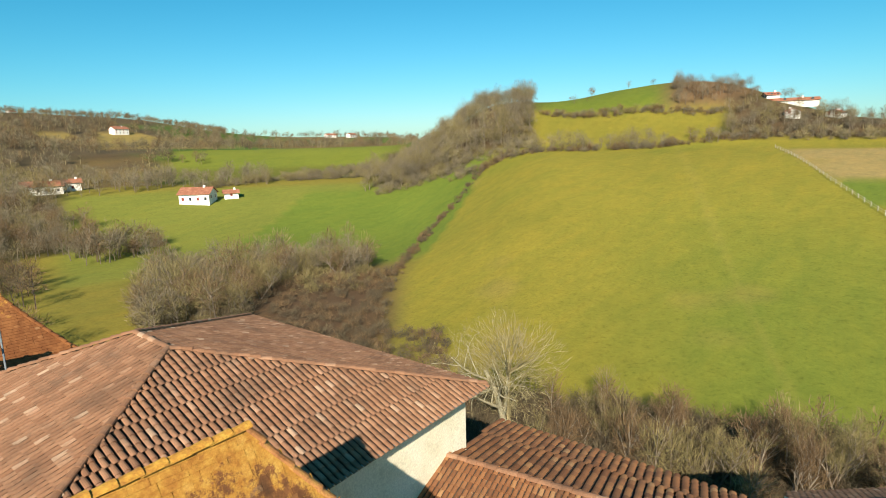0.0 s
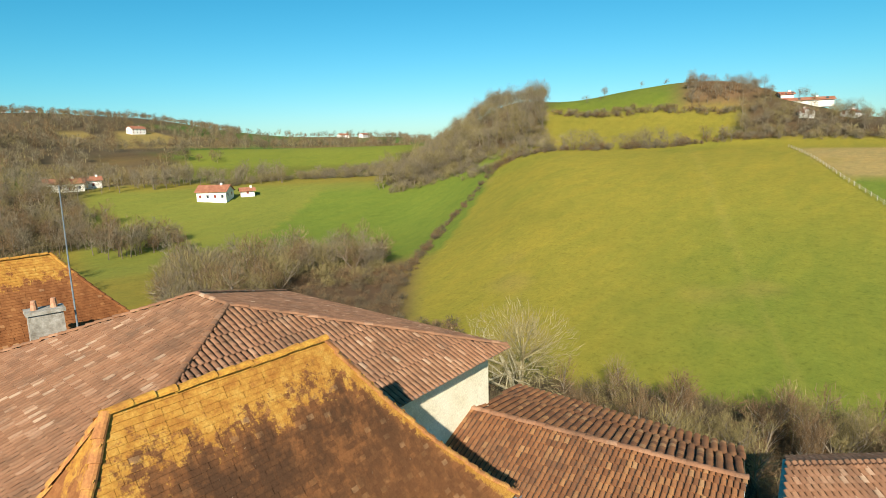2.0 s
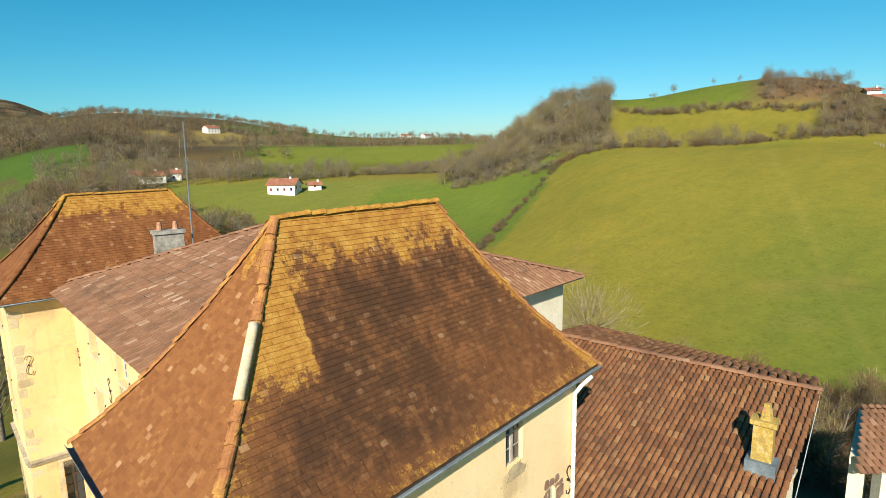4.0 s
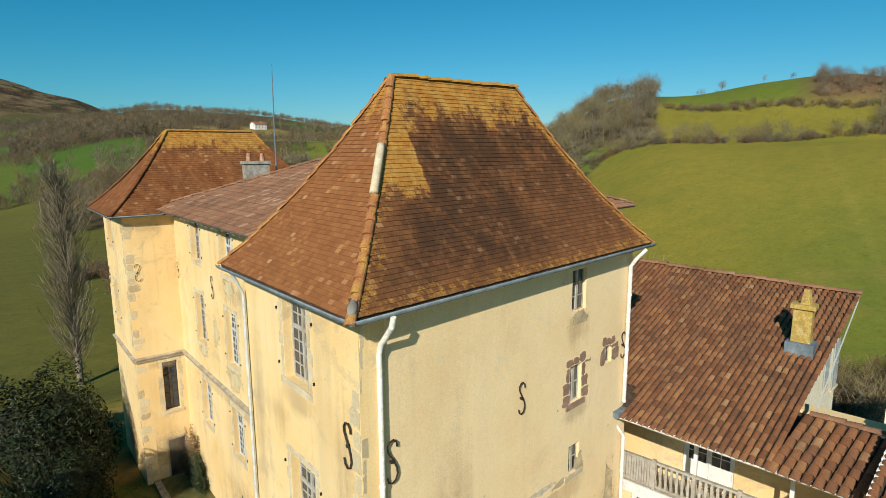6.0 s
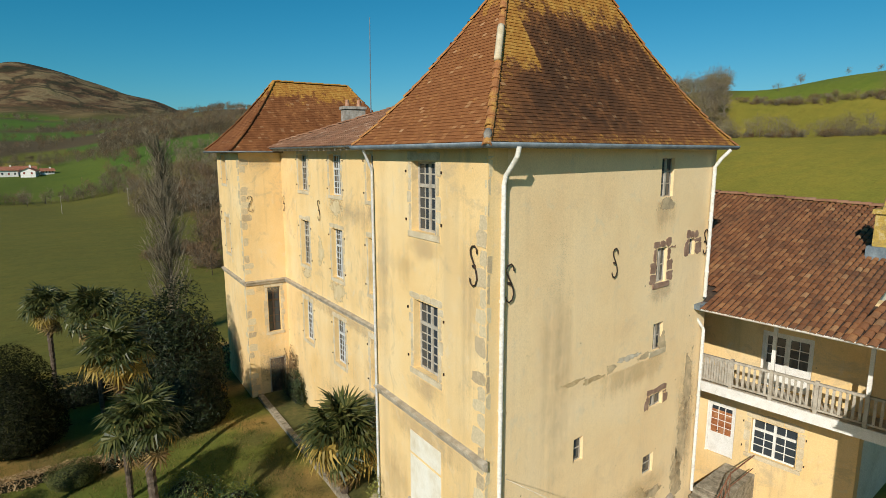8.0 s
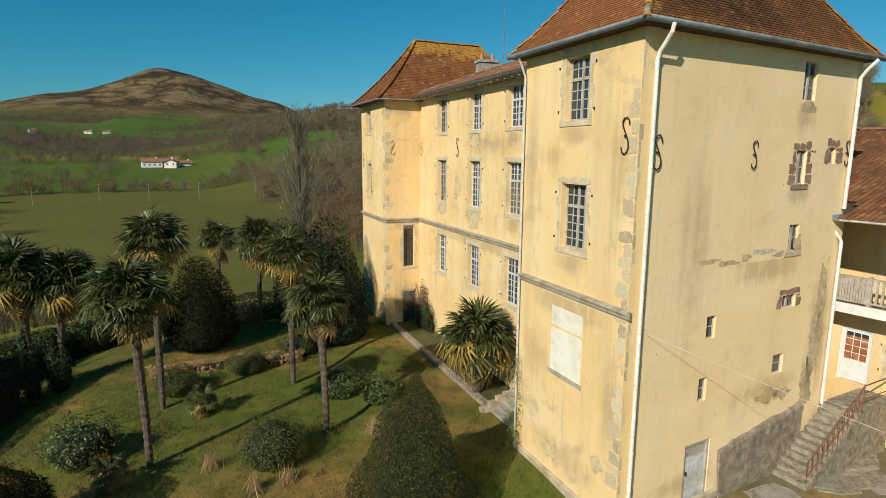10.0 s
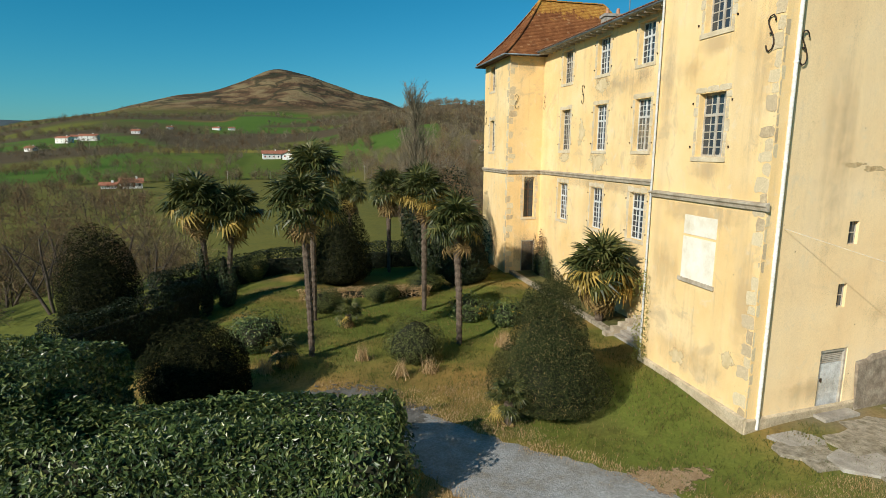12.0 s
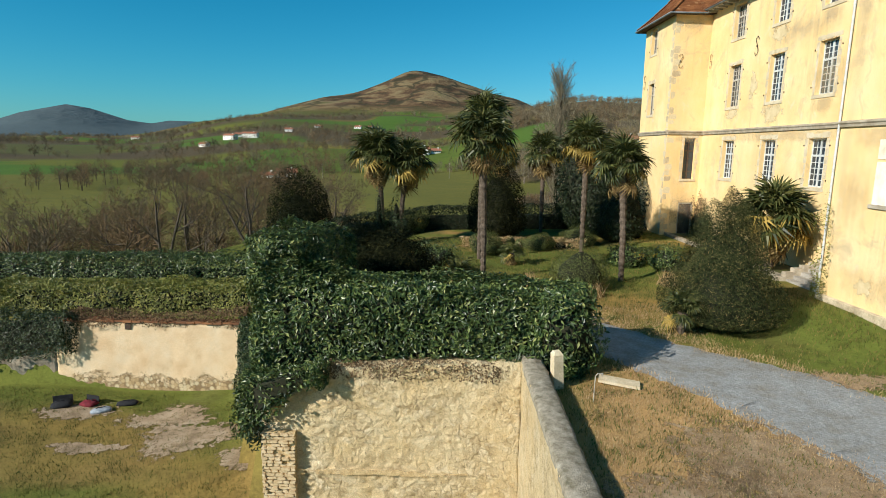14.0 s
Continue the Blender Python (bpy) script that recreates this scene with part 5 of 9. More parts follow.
# far pavilion roof
PA, PB = (3.4, 26.6, 19.45), (8.4, 26.6, 19.45)
QA, QB, QC, QD = (-0.4, 22.95, 15.12), (12.0, 22.95, 15.12), (12.0, 29.75, 15.12), (-0.4, 29.75, 15.12)
pavilion_roof = roof_thing("pavilion_roof", "steep hipped clay-tile roof of the far pavilion")
pav_faces = [roof_face(PA, PB, QA, QB, flared), roof_face(PB, PB, QB, QC, flared), roof_face(PB, PA, QC, QD, flared), roof_face(PA, PA, QD, QA, flared)]
deck_mesh(pav_faces, 14).link("boarding", FAR_TILE, pavilion_roof)
rngP = random.Random(6)
FAR_V = [(x * 1.2, y * 1.25, z) for x, y, z in PLAIN_V]
poses = [m for at in (pav_faces[0], pav_faces[3]) for m in courses(at, 0.15, 0.2, rngP)]
lay_tiles(pavilion_roof, poses, (FAR_V, PLAIN_F), FAR_TILE, "tile", (0.0, 23, 16.0), "plain_tiles")
for k, at in enumerate((pav_faces[1], pav_faces[2])):
    mb = deck_mesh([at], 14, down=0.01)
    mb.link("far_slope", FAR_TILE, pavilion_roof)
for top, low, sd in ((PA, QA, 11), (PB, QB, 12), (PB, QC, 13), (PA, QD, 14)):
    ridge_tiles(pavilion_roof, hip_line(top, low), 0.24, 0.45, FAR_TILE, sd, "hip_tile")
ridge_tiles(pavilion_roof, [PA, PB], 0.26, 0.45, FAR_TILE, 19)
soffit("trim_pavilion_soffit", (QA, QB, QC, QD), (F0, F3, F2, F1), 15.0, 15.05)
gutter("gutter", [(QA[0] - 0.03, QD[1], 15.1), (QA[0] - 0.03, QA[1] - 0.04, 15.1), (1.95, QA[1] - 0.04, 15.1)], 0.09)

# main hipped roof of canal tiles
J, P = Vector((10.7, 13.5, 18.4)), Vector((10.6, 15.9, 18.5))
SW, SE, NE, NW = Vector((1.95, 6.3, 15.32)), Vector((20.05, 7.0, 15.5)), Vector((20.1, 24.1, 15.4)), Vector((1.95, 24.2, 15.32))
R = Vector((7.0, 24.2, 17.2))
straight = lambda s: s
block_roof = roof_thing("main_roof", "broad low hipped roof of weathered canal tiles")
west, south, east, north = roof_face(P, J, NW, SW, straight), roof_face(J, J, SW, SE, straight), roof_face(J, P, SE, NE, straight), roof_face(P, P, NE, NW, straight)
deck_mesh([west, south, east, north], 10).link("boarding", DARK_WOOD, block_roof)
BARREL = barrel(0.185, 0.40, 5, 0.55)
rngB = random.Random(8)
poses = [m for at in (west, south) for m in courses(at, 0.36, 0.235, rngB, stagger=False, jitter=0.008)]
lay_tiles(block_roof, poses, BARREL, PALE_TILE, "tile", (8.0, 9.0, 17.2), "canal_tiles")
vv, ff = scatter(BARREL[0], np.array(BARREL[1]), np.array([[list(r) for r in m] for m in courses(east, 0.36, 0.235, rngB, stagger=False, jitter=0.008)]))
tagged(link("east_slope_tiles", array_mesh("east_slope_tiles", vv, ff, PALE_TILE), block_roof), kind="stuff")
deck_mesh([north], 8, down=0.0).link("north_slope", PALE_TILE, block_roof)
for pts, sd in (((J, SW), 21), ((J, SE), 22), ((P, NE), 23), ((P, NW), 24), ((J, P), 25)):
    ridge_tiles(block_roof, [p + Vector((0, 0, 0.05)) for p in pts], 0.25, 0.42, PALE_TILE, sd)
gutter("gutter", [(1.9, 23.0, 15.28), (1.9, 6.5, 15.28)], 0.09)
gutter("gutter", [(11.5, 6.68, 15.38), (20.1, 6.95, 15.45)], 0.09)
mb = Mesh()
mb.quad((1.95, 6.0, 15.2), (1.95, 23.3, 15.2), (2.62, 23.3, 15.3), (2.62, 6.0, 15.3))
mb.quad((1.95, 6.0, 15.2), (1.95, 6.0, 15.34), (1.95, 23.3, 15.34), (1.95, 23.3, 15.2))
tagged(mb.link("trim_wing_soffit", GREY_WOOD), "pale timber soffit of the middle wing", "soffit", kind="structure")
for k in range(26):
    y = 6.6 + k * 0.65
    ob = Mesh().box(1.98, 2.6, y - 0.05, y + 0.05, 15.08, 15.2).link("rafter_end", GREY_WOOD)
    tagged(ob, "exposed grey rafter end under the eaves", "rafter", "rafter ends under the eaves")
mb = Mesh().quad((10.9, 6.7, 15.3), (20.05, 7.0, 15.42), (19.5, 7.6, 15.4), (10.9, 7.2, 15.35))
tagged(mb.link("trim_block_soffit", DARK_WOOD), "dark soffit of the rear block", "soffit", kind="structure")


def chimney(name, label, x, y, z0, sx, sy, h, mat, pots=2, turn=0.0, flash=None):
    m = pose(x, y, z0, 0, 0, turn)
    c = thing(name, label, "chimney", m)
    Mesh().box(-sx, sx, -sy, sy, -0.8, h, taper=0.02).link("shaft", mat, c)
    Mesh().box(-sx - 0.07, sx + 0.07, -sy - 0.07, sy + 0.07, h - 0.12, h + 0.04).link("cap", mat, c)
    for k in range(pots):
        px = (k - (pots - 1) / 2) * sx * 1.1
        Mesh().tube([(px, 0, h), (px, 0, h + 0.2), (px, 0, h + 0.45)], [0.15, 0.13, 0.1], 10).link("chimney_pot", POT_CLAY, c)
    if flash:
        Mesh().box(-sx - 0.15, sx + 0.15, -sy - 0.15, sy + 0.15, -0.5, flash, taper=0.02).link("flashing", ZINC, c)
    return c


ch = chimney("chimney", "grey rendered chimney with clay pots at the roof junction", 6.8, 22.2, 16.5, 0.66, 0.42, 1.2, CHIM_GREY, 2, -8, 0.0)
mast = thing("aerial_mast", "thin tall grey aerial mast beside the chimney", "aerial")
Mesh().tube([(7.9, 22.0, 16.5), (7.9, 22.0, 19.0), (7.95, 22.0, 23.0)], [0.04, 0.034, 0.024], 6).link("mast", ZINC, mast)


# ---- balcony wing ----
WN, WS = Vector((13.64, 2.9, 0)), Vector((14.75, -5.6, 0))
# u runs from the north end to the south
WING_HOLES_N = [(0.55, 1.72, 2.35, 4.65), (2.35, 4.0, 2.95, 4.45), (2.45, 4.22, 5.95, 8.15), (5.9, 8.0, 2.4, 5.0)]
MW, WL = wall_frame((WN.x, WN.y), (WS.x, WS.y))


def wing_u(u0, u1, v0, v1):
    return (WL - u1, WL - u0, v0, v1)


WING_HOLES = [wing_u(*h) for h in WING_HOLES_N]
_, MW, WL = wall("wall_balcony_wing", (WS.x, WS.y), (WN.x, WN.y), 0, 9.9, WING_HOLES)
def gable_wall(name, label, pts, thick=(0, 0.4)):
    mb = Mesh()
    n = len(pts)
    mb.add([tuple(p) for p in pts] + [(p[0] + thick[0], p[1] + thick[1], p[2]) for p in pts], [tuple(range(n)), tuple(range(n, 2 * n))[::-1]] + [(k, n + k, n + (k + 1) % n, (k + 1) % n) for k in range(n)])
    tagged(mb.link(name, CREAM_WALL), label, "wall", kind="structure")
wall("wall_balcony_wing_back", (22.6, 7.6), (23.4, -0.9), 0, 10.9, mat=CREAM_WALL, label="cream rendered back wall of the balcony wing")



def glazed_door(m, hole, label, cols=4, rows=5, panel=0.35, leaves=2, drawn=False):
    u0, u1, v0, v1 = hole
    COUNT["door"] += 1
    d = thing(f"door_{COUNT['door']}", label, "door", m @ Matrix.Translation(((u0 + u1) / 2, -0.12, v0)), kind="structure")
    W, H = u1 - u0, v1 - v0
    Mesh().box(-W / 2, -W / 2 + 0.08, -0.06, 0.06, 0, H).box(W / 2 - 0.08, W / 2, -0.06, 0.06, 0, H).box(-W / 2 + 0.08, W / 2 - 0.08, -0.06, 0.06, H - 0.09, H).link("door_frame", WHITE_PAINT, d)
    iw = (W - 0.16) / leaves
    for k in range(leaves):
        a = -W / 2 + 0.08 + iw * k
        leaf = Mesh().box(a + 0.004, a + 0.09, -0.03, 0.03, 0.02, H - 0.1).box(a + iw - 0.09, a + iw - 0.004, -0.03, 0.03, 0.02, H - 0.1)
        leaf.box(a + 0.09, a + iw - 0.09, -0.03, 0.03, 0.02, H * panel).box(a + 0.09, a + iw - 0.09, -0.03, 0.03, H - 0.2, H - 0.1)
        lf = leaf.link("door_leaf", WHITE_PAINT, d)
        n = cols // leaves
        bars = Mesh()
        for r in range(1, rows):
            z = H * panel + (H - 0.2 - H * panel) * r / rows
            bars.box(a + 0.09, a + iw - 0.09, -0.016, 0.016, z - 0.015, z + 0.015)
        for c in range(1, n):
            x = a + 0.09 + (iw - 0.18) * c / n
            bars.box(x - 0.015, x + 0.015, -0.014, 0.014, H * panel, H - 0.2)
        if bars.v:
            bars.link("glazing_bars", WHITE_PAINT, lf)
        link("pane", pane_mesh(iw - 0.18, H - 0.2 - H * panel), lf, m=Matrix.Translation((a + iw / 2, 0, (H * panel + H - 0.2) / 2)))
        if drawn:
            Mesh().box(a + 0.09, a + iw - 0.09, 0.005, 0.009, H * panel, H * 0.84).link("blind", AMBER, lf, "rust-brown blind in the lower panes")
    Mesh().tube([(0.05, 0.03, H * 0.45), (0.05, 0.09, H * 0.45), (0.16, 0.09, H * 0.45)], 0.012, 6).link("door_handle", IRON, d)
    return d


AMBER = mottled("rust_brown_blind", (0.22, 0.075, 0.03), (0.34, 0.13, 0.05), (0.50, 0.30, 0.16), 4, 20, rough=0.3, bumps=0.02)
glazed_door(MW, WING_HOLES[0], "white half-glazed house door with small panes", 3, 4, 0.4, 1, True)
window_unit(MW, WING_HOLES[1], 4, 4, 0.28, WHITE_PAINT, depth=0.15, label="white small-paned window under the balcony")
glazed_door(MW, WING_HOLES[2], "white glazed double door onto the balcony", 4, 3, 0.42)


# balcony: deck, sawn balusters, posts
BN, BS = Vector((12.40, 2.25, 0)), Vector((13.42, -4.9, 0))
MB, BL = wall_frame((BN.x, BN.y), (BS.x, BS.y))
balcony = thing("balcony", "long balcony with a pale sawn-timber balustrade", "balcony", MB)
Mesh().box(-0.1, BL, -0.05, 1.35, 5.78, 5.92).link("deck", GREY_WOOD, balcony)
Mesh().box(-0.1, BL, -0.12, -0.05, 5.55, 5.94).link("edge_beam", WHITE_PAINT, balcony)
Mesh().box(0, BL, -0.09, 0.03, 6.98, 7.06).link("handrail", GREY_WOOD, balcony)
Mesh().box(0, BL, -0.06, 0.02, 6.05, 6.12).link("lower_rail", GREY_WOOD, balcony)
bal = Mesh()
prof = ((0, 0.046), (0.1, 0.04), (0.43, 0.046), (0.76, 0.04), (0.86, 0.046))
for s in (-1, 1):
    bal.v.extend((w, s * 0.014, z) for z, w in prof)
    bal.v.extend((-w, s * 0.014, z) for z, w in prof)
k7 = len(prof)
for k in range(k7 - 1):
    for o in (0, 2 * k7):
        bal.f.append((o + k, o + k + 1, o + k7 + k + 1, o + k7 + k))
    bal.f.append((k, k + 1, 2 * k7 + k + 1, 2 * k7 + k))
    bal.f.append((k7 + k, k7 + k + 1, 3 * k7 + k + 1, 3 * k7 + k))
bal.m = [0] * len(bal.f)
bal_me = bal.data("baluster", GREY_WOOD)
n = int(BL / 0.2)
for k in range(n):
    link("baluster", bal_me, balcony, m=Matrix.Translation((0.12 + k * (BL - 0.2) / n, -0.02, 6.12)))
for k in range(13):
    Mesh().box(0.11 + k * 0.1, 0.19 + k * 0.1, -0.075, -0.045, 6.02, 6.97 + 0.01 * (k % 3)).link("board", GREY_WOOD, balcony)
for u in (0.03, 1.45, 2.85, 4.3, 5.75, BL - 0.1):
    Mesh().box(u - 0.06, u + 0.06, -0.1, 0.03, 5.92, 7.12).link("newel", GREY_WOOD, balcony)
for u in (2.85, 5.75):
    Mesh().box(u - 0.06, u + 0.06, -0.085, 0.02, 7.12, 9.7).link("post", WHITE_PAINT, balcony)
for k in range(7):
    u = 0.3 + k * 1.1
    Mesh().box(u - 0.07, u + 0.07, -0.1, 1.35, 5.58, 5.78).link("joist", DARK_WOOD, balcony)

# roof of the wing
VR0, VR1 = Vector((18.2, 7.5, 13.05)), Vector((20.5, -2.7, 12.6))
VE0, VE1 = Vector((10.32, 1.25, 9.5)), Vector((10.98, -5.6, 9.5))
wing_roof = roof_thing("wing_roof", "canal-tile roof of the balcony wing, brown and patched")


def on_plane(x, y):
    a, b, c = VE0, VE1, VR0.lerp(VR1, 0.5)
    nrm = (b - a).cross(c - a)
    return Vector((x, y, a.z - (nrm.x * (x - a.x) + nrm.y * (y - a.y)) / nrm.z))


SHUTTER_GREY = mottled("grey_blue_paint", (0.26, 0.28, 0.27), (0.36, 0.38, 0.37), (0.46, 0.47, 0.45), 3, 22, rough=0.6, bumps=0.15)
gable_wall("wall_balcony_wing_end", "cream rendered gable of the balcony wing", [(23.45, -1.455, 0), (14.45, -2.3, 0), (14.45, -2.3, on_plane(14.45, -2.3).z - 0.5), (20.3, -1.75, 11.85), (23.45, -1.455, 11.35)])
ME, _ = wall_frame((14.45, -2.3), (23.45, -1.455))
for u, w, z0, z1 in ((8.62, 0.9, 7.8, 9.95), (7.0, 0.7, 8.2, 10.0)):
    sh_ob = thing("window_shutter", "tall closed grey-blue shutters on the gable of the balcony wing", "shutter", ME @ Matrix.Translation((u, 0, z0)))
    for k in (-1, 1):
        a = min(0, k * w / 2) + 0.01
        leaf = Mesh().box(a, a + w / 2 - 0.02, -0.055, -0.012, 0, z1 - z0).link("leaf", SHUTTER_GREY, sh_ob)
        for zz in (0.2, 0.5, 0.8):
            Mesh().box(a + 0.03, a + w / 2 - 0.05, -0.078, -0.057, (z1 - z0) * zz - 0.05, (z1 - z0) * zz + 0.05).link("batten", SHUTTER_GREY, leaf)
    Mesh().box(-w / 2 - 0.12, w / 2 + 0.12, -0.1, -0.004, -0.1, -0.01).link("sill", DRESSED, sh_ob)
gable_wall("wall_wing_annex", "ochre rendered end wall below the lower roof", [(14.9, -5.55, 0), (13.3, -5.55, 0), (13.3, -5.55, 9.42), (13.3, -5.55, on_plane(13.25, -5.55).z - 0.1), (14.9, -5.55, 9.9)], (0, 0.3))
front_a = roof_face(Vector((18.2, 7.5, 13.05)), VR1, Vector((9.9, 7.0, 9.5)), on_plane(10.8, -3.6), straight)
front_b = roof_face(on_plane(13.15, -3.62), on_plane(13.25, -5.75), on_plane(10.8, -3.62), VE1, straight)
back_a = roof_face(VR1, VR0, Vector((24.6, -1.6, 11.55)), Vector((23.9, 9.0, 11.75)), straight)
deck_mesh([front_a, front_b, back_a], 8).link("boarding", DARK_WOOD, wing_roof)
rngW = random.Random(12)
WIDE = barrel(0.215, 0.44, 5, 0.55)
poses = courses(front_a, 0.32, 0.205, rngW, stagger=False, jitter=0.011)
poses = [m for m in poses if not (m.translation.x < 11.6 and m.translation.y > 1.0)]
lay_tiles(wing_roof, poses, barrel(0.178, 0.38, 5, 0.46), CANAL_TILE, "tile", (12.0, -2.0, 10.5), "canal_tiles")
vv, ff = scatter(*barrel(0.25, 0.42, 5, 0.46)[:1], np.array(WIDE[1]), np.array([[list(r) for r in m] for m in courses(front_b, 0.36, 0.275, rngW, stagger=False, jitter=0.012)]))
tagged(link("wide_tiles", array_mesh("wide_tiles", vv, ff, CANAL_TILE), wing_roof, "broad canal tiles of the projecting bay"), kind="stuff")
poses = courses(back_a, 0.45, 0.34, rngW, stagger=False, jitter=0.01)
bv, bf = barrel(0.27, 0.5, 5, 0.5, 0.02)
vv, ff = scatter(bv, np.array(bf), np.array([[list(r) for r in m] for m in poses]))
tagged(link("back_slope_tiles", array_mesh("back_slope_tiles", vv, ff, CANAL_TILE), wing_roof), kind="stuff")
ridge_tiles(wing_roof, [VR0 + Vector((0, 0, 0.05)), VR1 + Vector((0, 0, 0.05))], 0.3, 0.45, PALE_TILE, 31)
ridge_tiles(wing_roof, [on_plane(13.1, -3.75) + Vector((0, 0, 0.06)), on_plane(13.25, -5.75) + Vector((0, 0, 0.06))], 0.28, 0.45, PALE_TILE, 32)
mb = Mesh()
a, b = VR1 + Vector((0, -0.04, -0.02)), on_plane(13.1, -3.8)
mb.quad(a, b, b + Vector((0, 0, -0.22)), a + Vector((0, 0, -0.22)))
a2, b2 = VR1 + Vector((0, -0.04, -0.02)), Vector((24.6, -1.7, 11.53))
mb.quad(a2, b2, b2 + Vector((0, 0, -0.25)), a2 + Vector((0, 0, -0.25)))
mb.link("bargeboard", WHITE_PAINT, wing_roof, "pale bargeboard along the gable")
gutter("gutter", [VE0 + Vector((0.0, 0.2, -0.03)), VE1 + Vector((-0.06, 0, -0.03))], 0.1, WHITE_PIPE, "white half-round gutter along the wing eave")
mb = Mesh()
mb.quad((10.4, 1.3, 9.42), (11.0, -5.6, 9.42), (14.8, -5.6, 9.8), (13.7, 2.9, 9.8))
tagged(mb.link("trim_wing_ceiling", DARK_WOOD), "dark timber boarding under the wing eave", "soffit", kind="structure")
downpipe([(10.42, 1.35, 9.4), (10.5, 1.2, 9.1), (10.75, 0.98, 8.6), (10.75, 0.98, 2.2)], 0.06)
flash_ob = Mesh().box(10.2, 11.6, 0.85, 1.3, 9.42, 9.6).link("roof_flashing", ZINC)
tagged(flash_ob, "grey zinc flashing where the wing roof meets the tower", "flashing")
chimney("wing_chimney", "lichen-covered yellow chimney with stepped top on the wing roof", 16.2, -2.3, 11.3, 0.21, 0.30, 1.6, CHIM_LICHEN, 1, 8, 0.3)
ob = Mesh().box(16.05, 16.35, -2.5, -2.2, 12.9, 13.45, taper=0.07).link("chimney_cowl", CHIM_LICHEN)
tagged(ob, "stepped masonry cowl on the wing chimney", "chimney cowl")

# sheds beyond and beside
shed = roof_thing("shed_roof", "pale canal-tile roof of a lower outbuilding")
sh = roof_face(Vector((29.5, -2.7, 8.9)), Vector((36.0, -10.2, 8.9)), Vector((26.0, -3.3, 7.5)), Vector((32.5, -10.8, 7.5)), straight)
sh2 = roof_face(Vector((36.0, -10.2, 8.9)), Vector((29.5, -2.7, 8.9)), Vector((39.5, -9.4, 7.5)), Vector((33.0, -2.0, 7.5)), straight)
deck_mesh([sh, sh2], 4).link("boarding", DARK_WOOD, shed)
vv, ff = scatter(*barrel(0.3, 0.48)[:1], np.array(barrel(0.3, 0.48)[1]), np.array([[list(r) for r in m] for at in (sh, sh2) for m in courses(at, 0.42, 0.31, rngW, stagger=False)]))
tagged(link("canal_tiles", array_mesh("canal_tiles", vv, ff, PALE_TILE), shed), kind="stuff")
wall("wall_shed", (26.6, -3.6), (32.6, -10.5), -6, 7.5, mat=CREAM_WALL, label="cream rendered outbuilding wall")
wall("wall_shed_end", (32.6, -2.5), (26.9, -3.3), -6, 7.6, mat=CREAM_WALL, label="cream rendered outbuilding wall")
# the next house, standing forward of the balcony wing
low = roof_thing("neighbour_roof", "canal-tile roof of the house beside the balcony wing")
LOW_TOP, LOW_EAVE = Vector((14.5, -5.78, 11.45)), Vector((8.3, -6.02, 9.1))
lo = roof_face(LOW_TOP, LOW_TOP + Vector((0.7, -6.2, 0)), LOW_EAVE, LOW_EAVE + Vector((0.7, -6.0, 0)), straight)
deck_mesh([lo], 4).link("boarding", DARK_WOOD, low)
vv, ff = scatter(WIDE[0], np.array(WIDE[1]), np.array([[list(r) for r in m] for m in courses(lo, 0.36, 0.275, rngW, stagger=False)]))
tagged(link("canal_tiles", array_mesh("canal_tiles", vv, ff, CANAL_TILE), low), kind="stuff")
verge = Mesh()
for k in range(30):
    p = LOW_EAVE.lerp(LOW_TOP, (k + 0.5) / 30)
    verge.box(p.x - 0.09, p.x + 0.06, p.y - 0.02, p.y + 0.07, p.z - 0.07, p.z + 0.055)
verge.link("verge_mortar", WHITE_PAINT, low, "pale notched mortar along the verge")
gable_wall("wall_neighbour_side", "ochre rendered side wall of the next house", [(14.4, -6.15, 0), (8.75, -6.15, 0), (8.75, -6.15, 9.1), (14.4, -6.15, 11.25)], (0, -0.4))
wall("wall_neighbour", (9.4, -12), (8.75, -6.55), 0, 9.0, label="ochre rendered wall of the next house")
gable_wall("wall_neighbour_back", "cream rendered back wall of the next house", [(14.4, -6.55, 0), (15.1, -12.0, 0), (15.1, -12.0, 11.25), (14.4, -6.55, 11.25)], (-0.35, 0))
gutter("gutter", [LOW_EAVE + Vector((-0.05, 0.1, -0.04)), LOW_EAVE + Vector((0.65, -6.0, -0.04))], 0.09, WHITE_PIPE, "white gutter of the next house")

# steps and low wall before the gable
rngl = random.Random(41)
skirt = [(4.75 + 0.25 * k, 1.75 + 0.75 * k / 19 + rngl.uniform(-0.07, 0.07)) for k in range(20)]
ns = len(skirt)
lw = Mesh()
for a, z in skirt:
    o = 0.13 + rngl.uniform(-0.008, 0.008)
    lw.v.extend([(GABLE - a, o + 0.06, -0.4), (GABLE - a, o, z - 0.12), (GABLE - a, o - 0.07, z), (GABLE - a, -0.02, z + 0.05)])
lw.f = [(k * 4 + j, k * 4 + j + 1, k * 4 + j + 5, k * 4 + j + 4) for k in range(ns - 1) for j in range(3)] + [(0, 1, 2, 3), tuple(range(ns * 4 - 4, ns * 4))[::-1]]
lw.m = [0] * len(lw.f)
lowwall = tagged(link("rendered_buttress_wall", lw.data("rendered_buttress_wall", GREY_RENDER), m=MG), "rough grey rendered wall along the foot of the tower", "wall", kind="structure")
stairs = thing("outdoor_stairs", "worn stone steps rising to the house door", "stairs", MG @ Matrix.Translation((GABLE, 0, 0)))
NST = 12
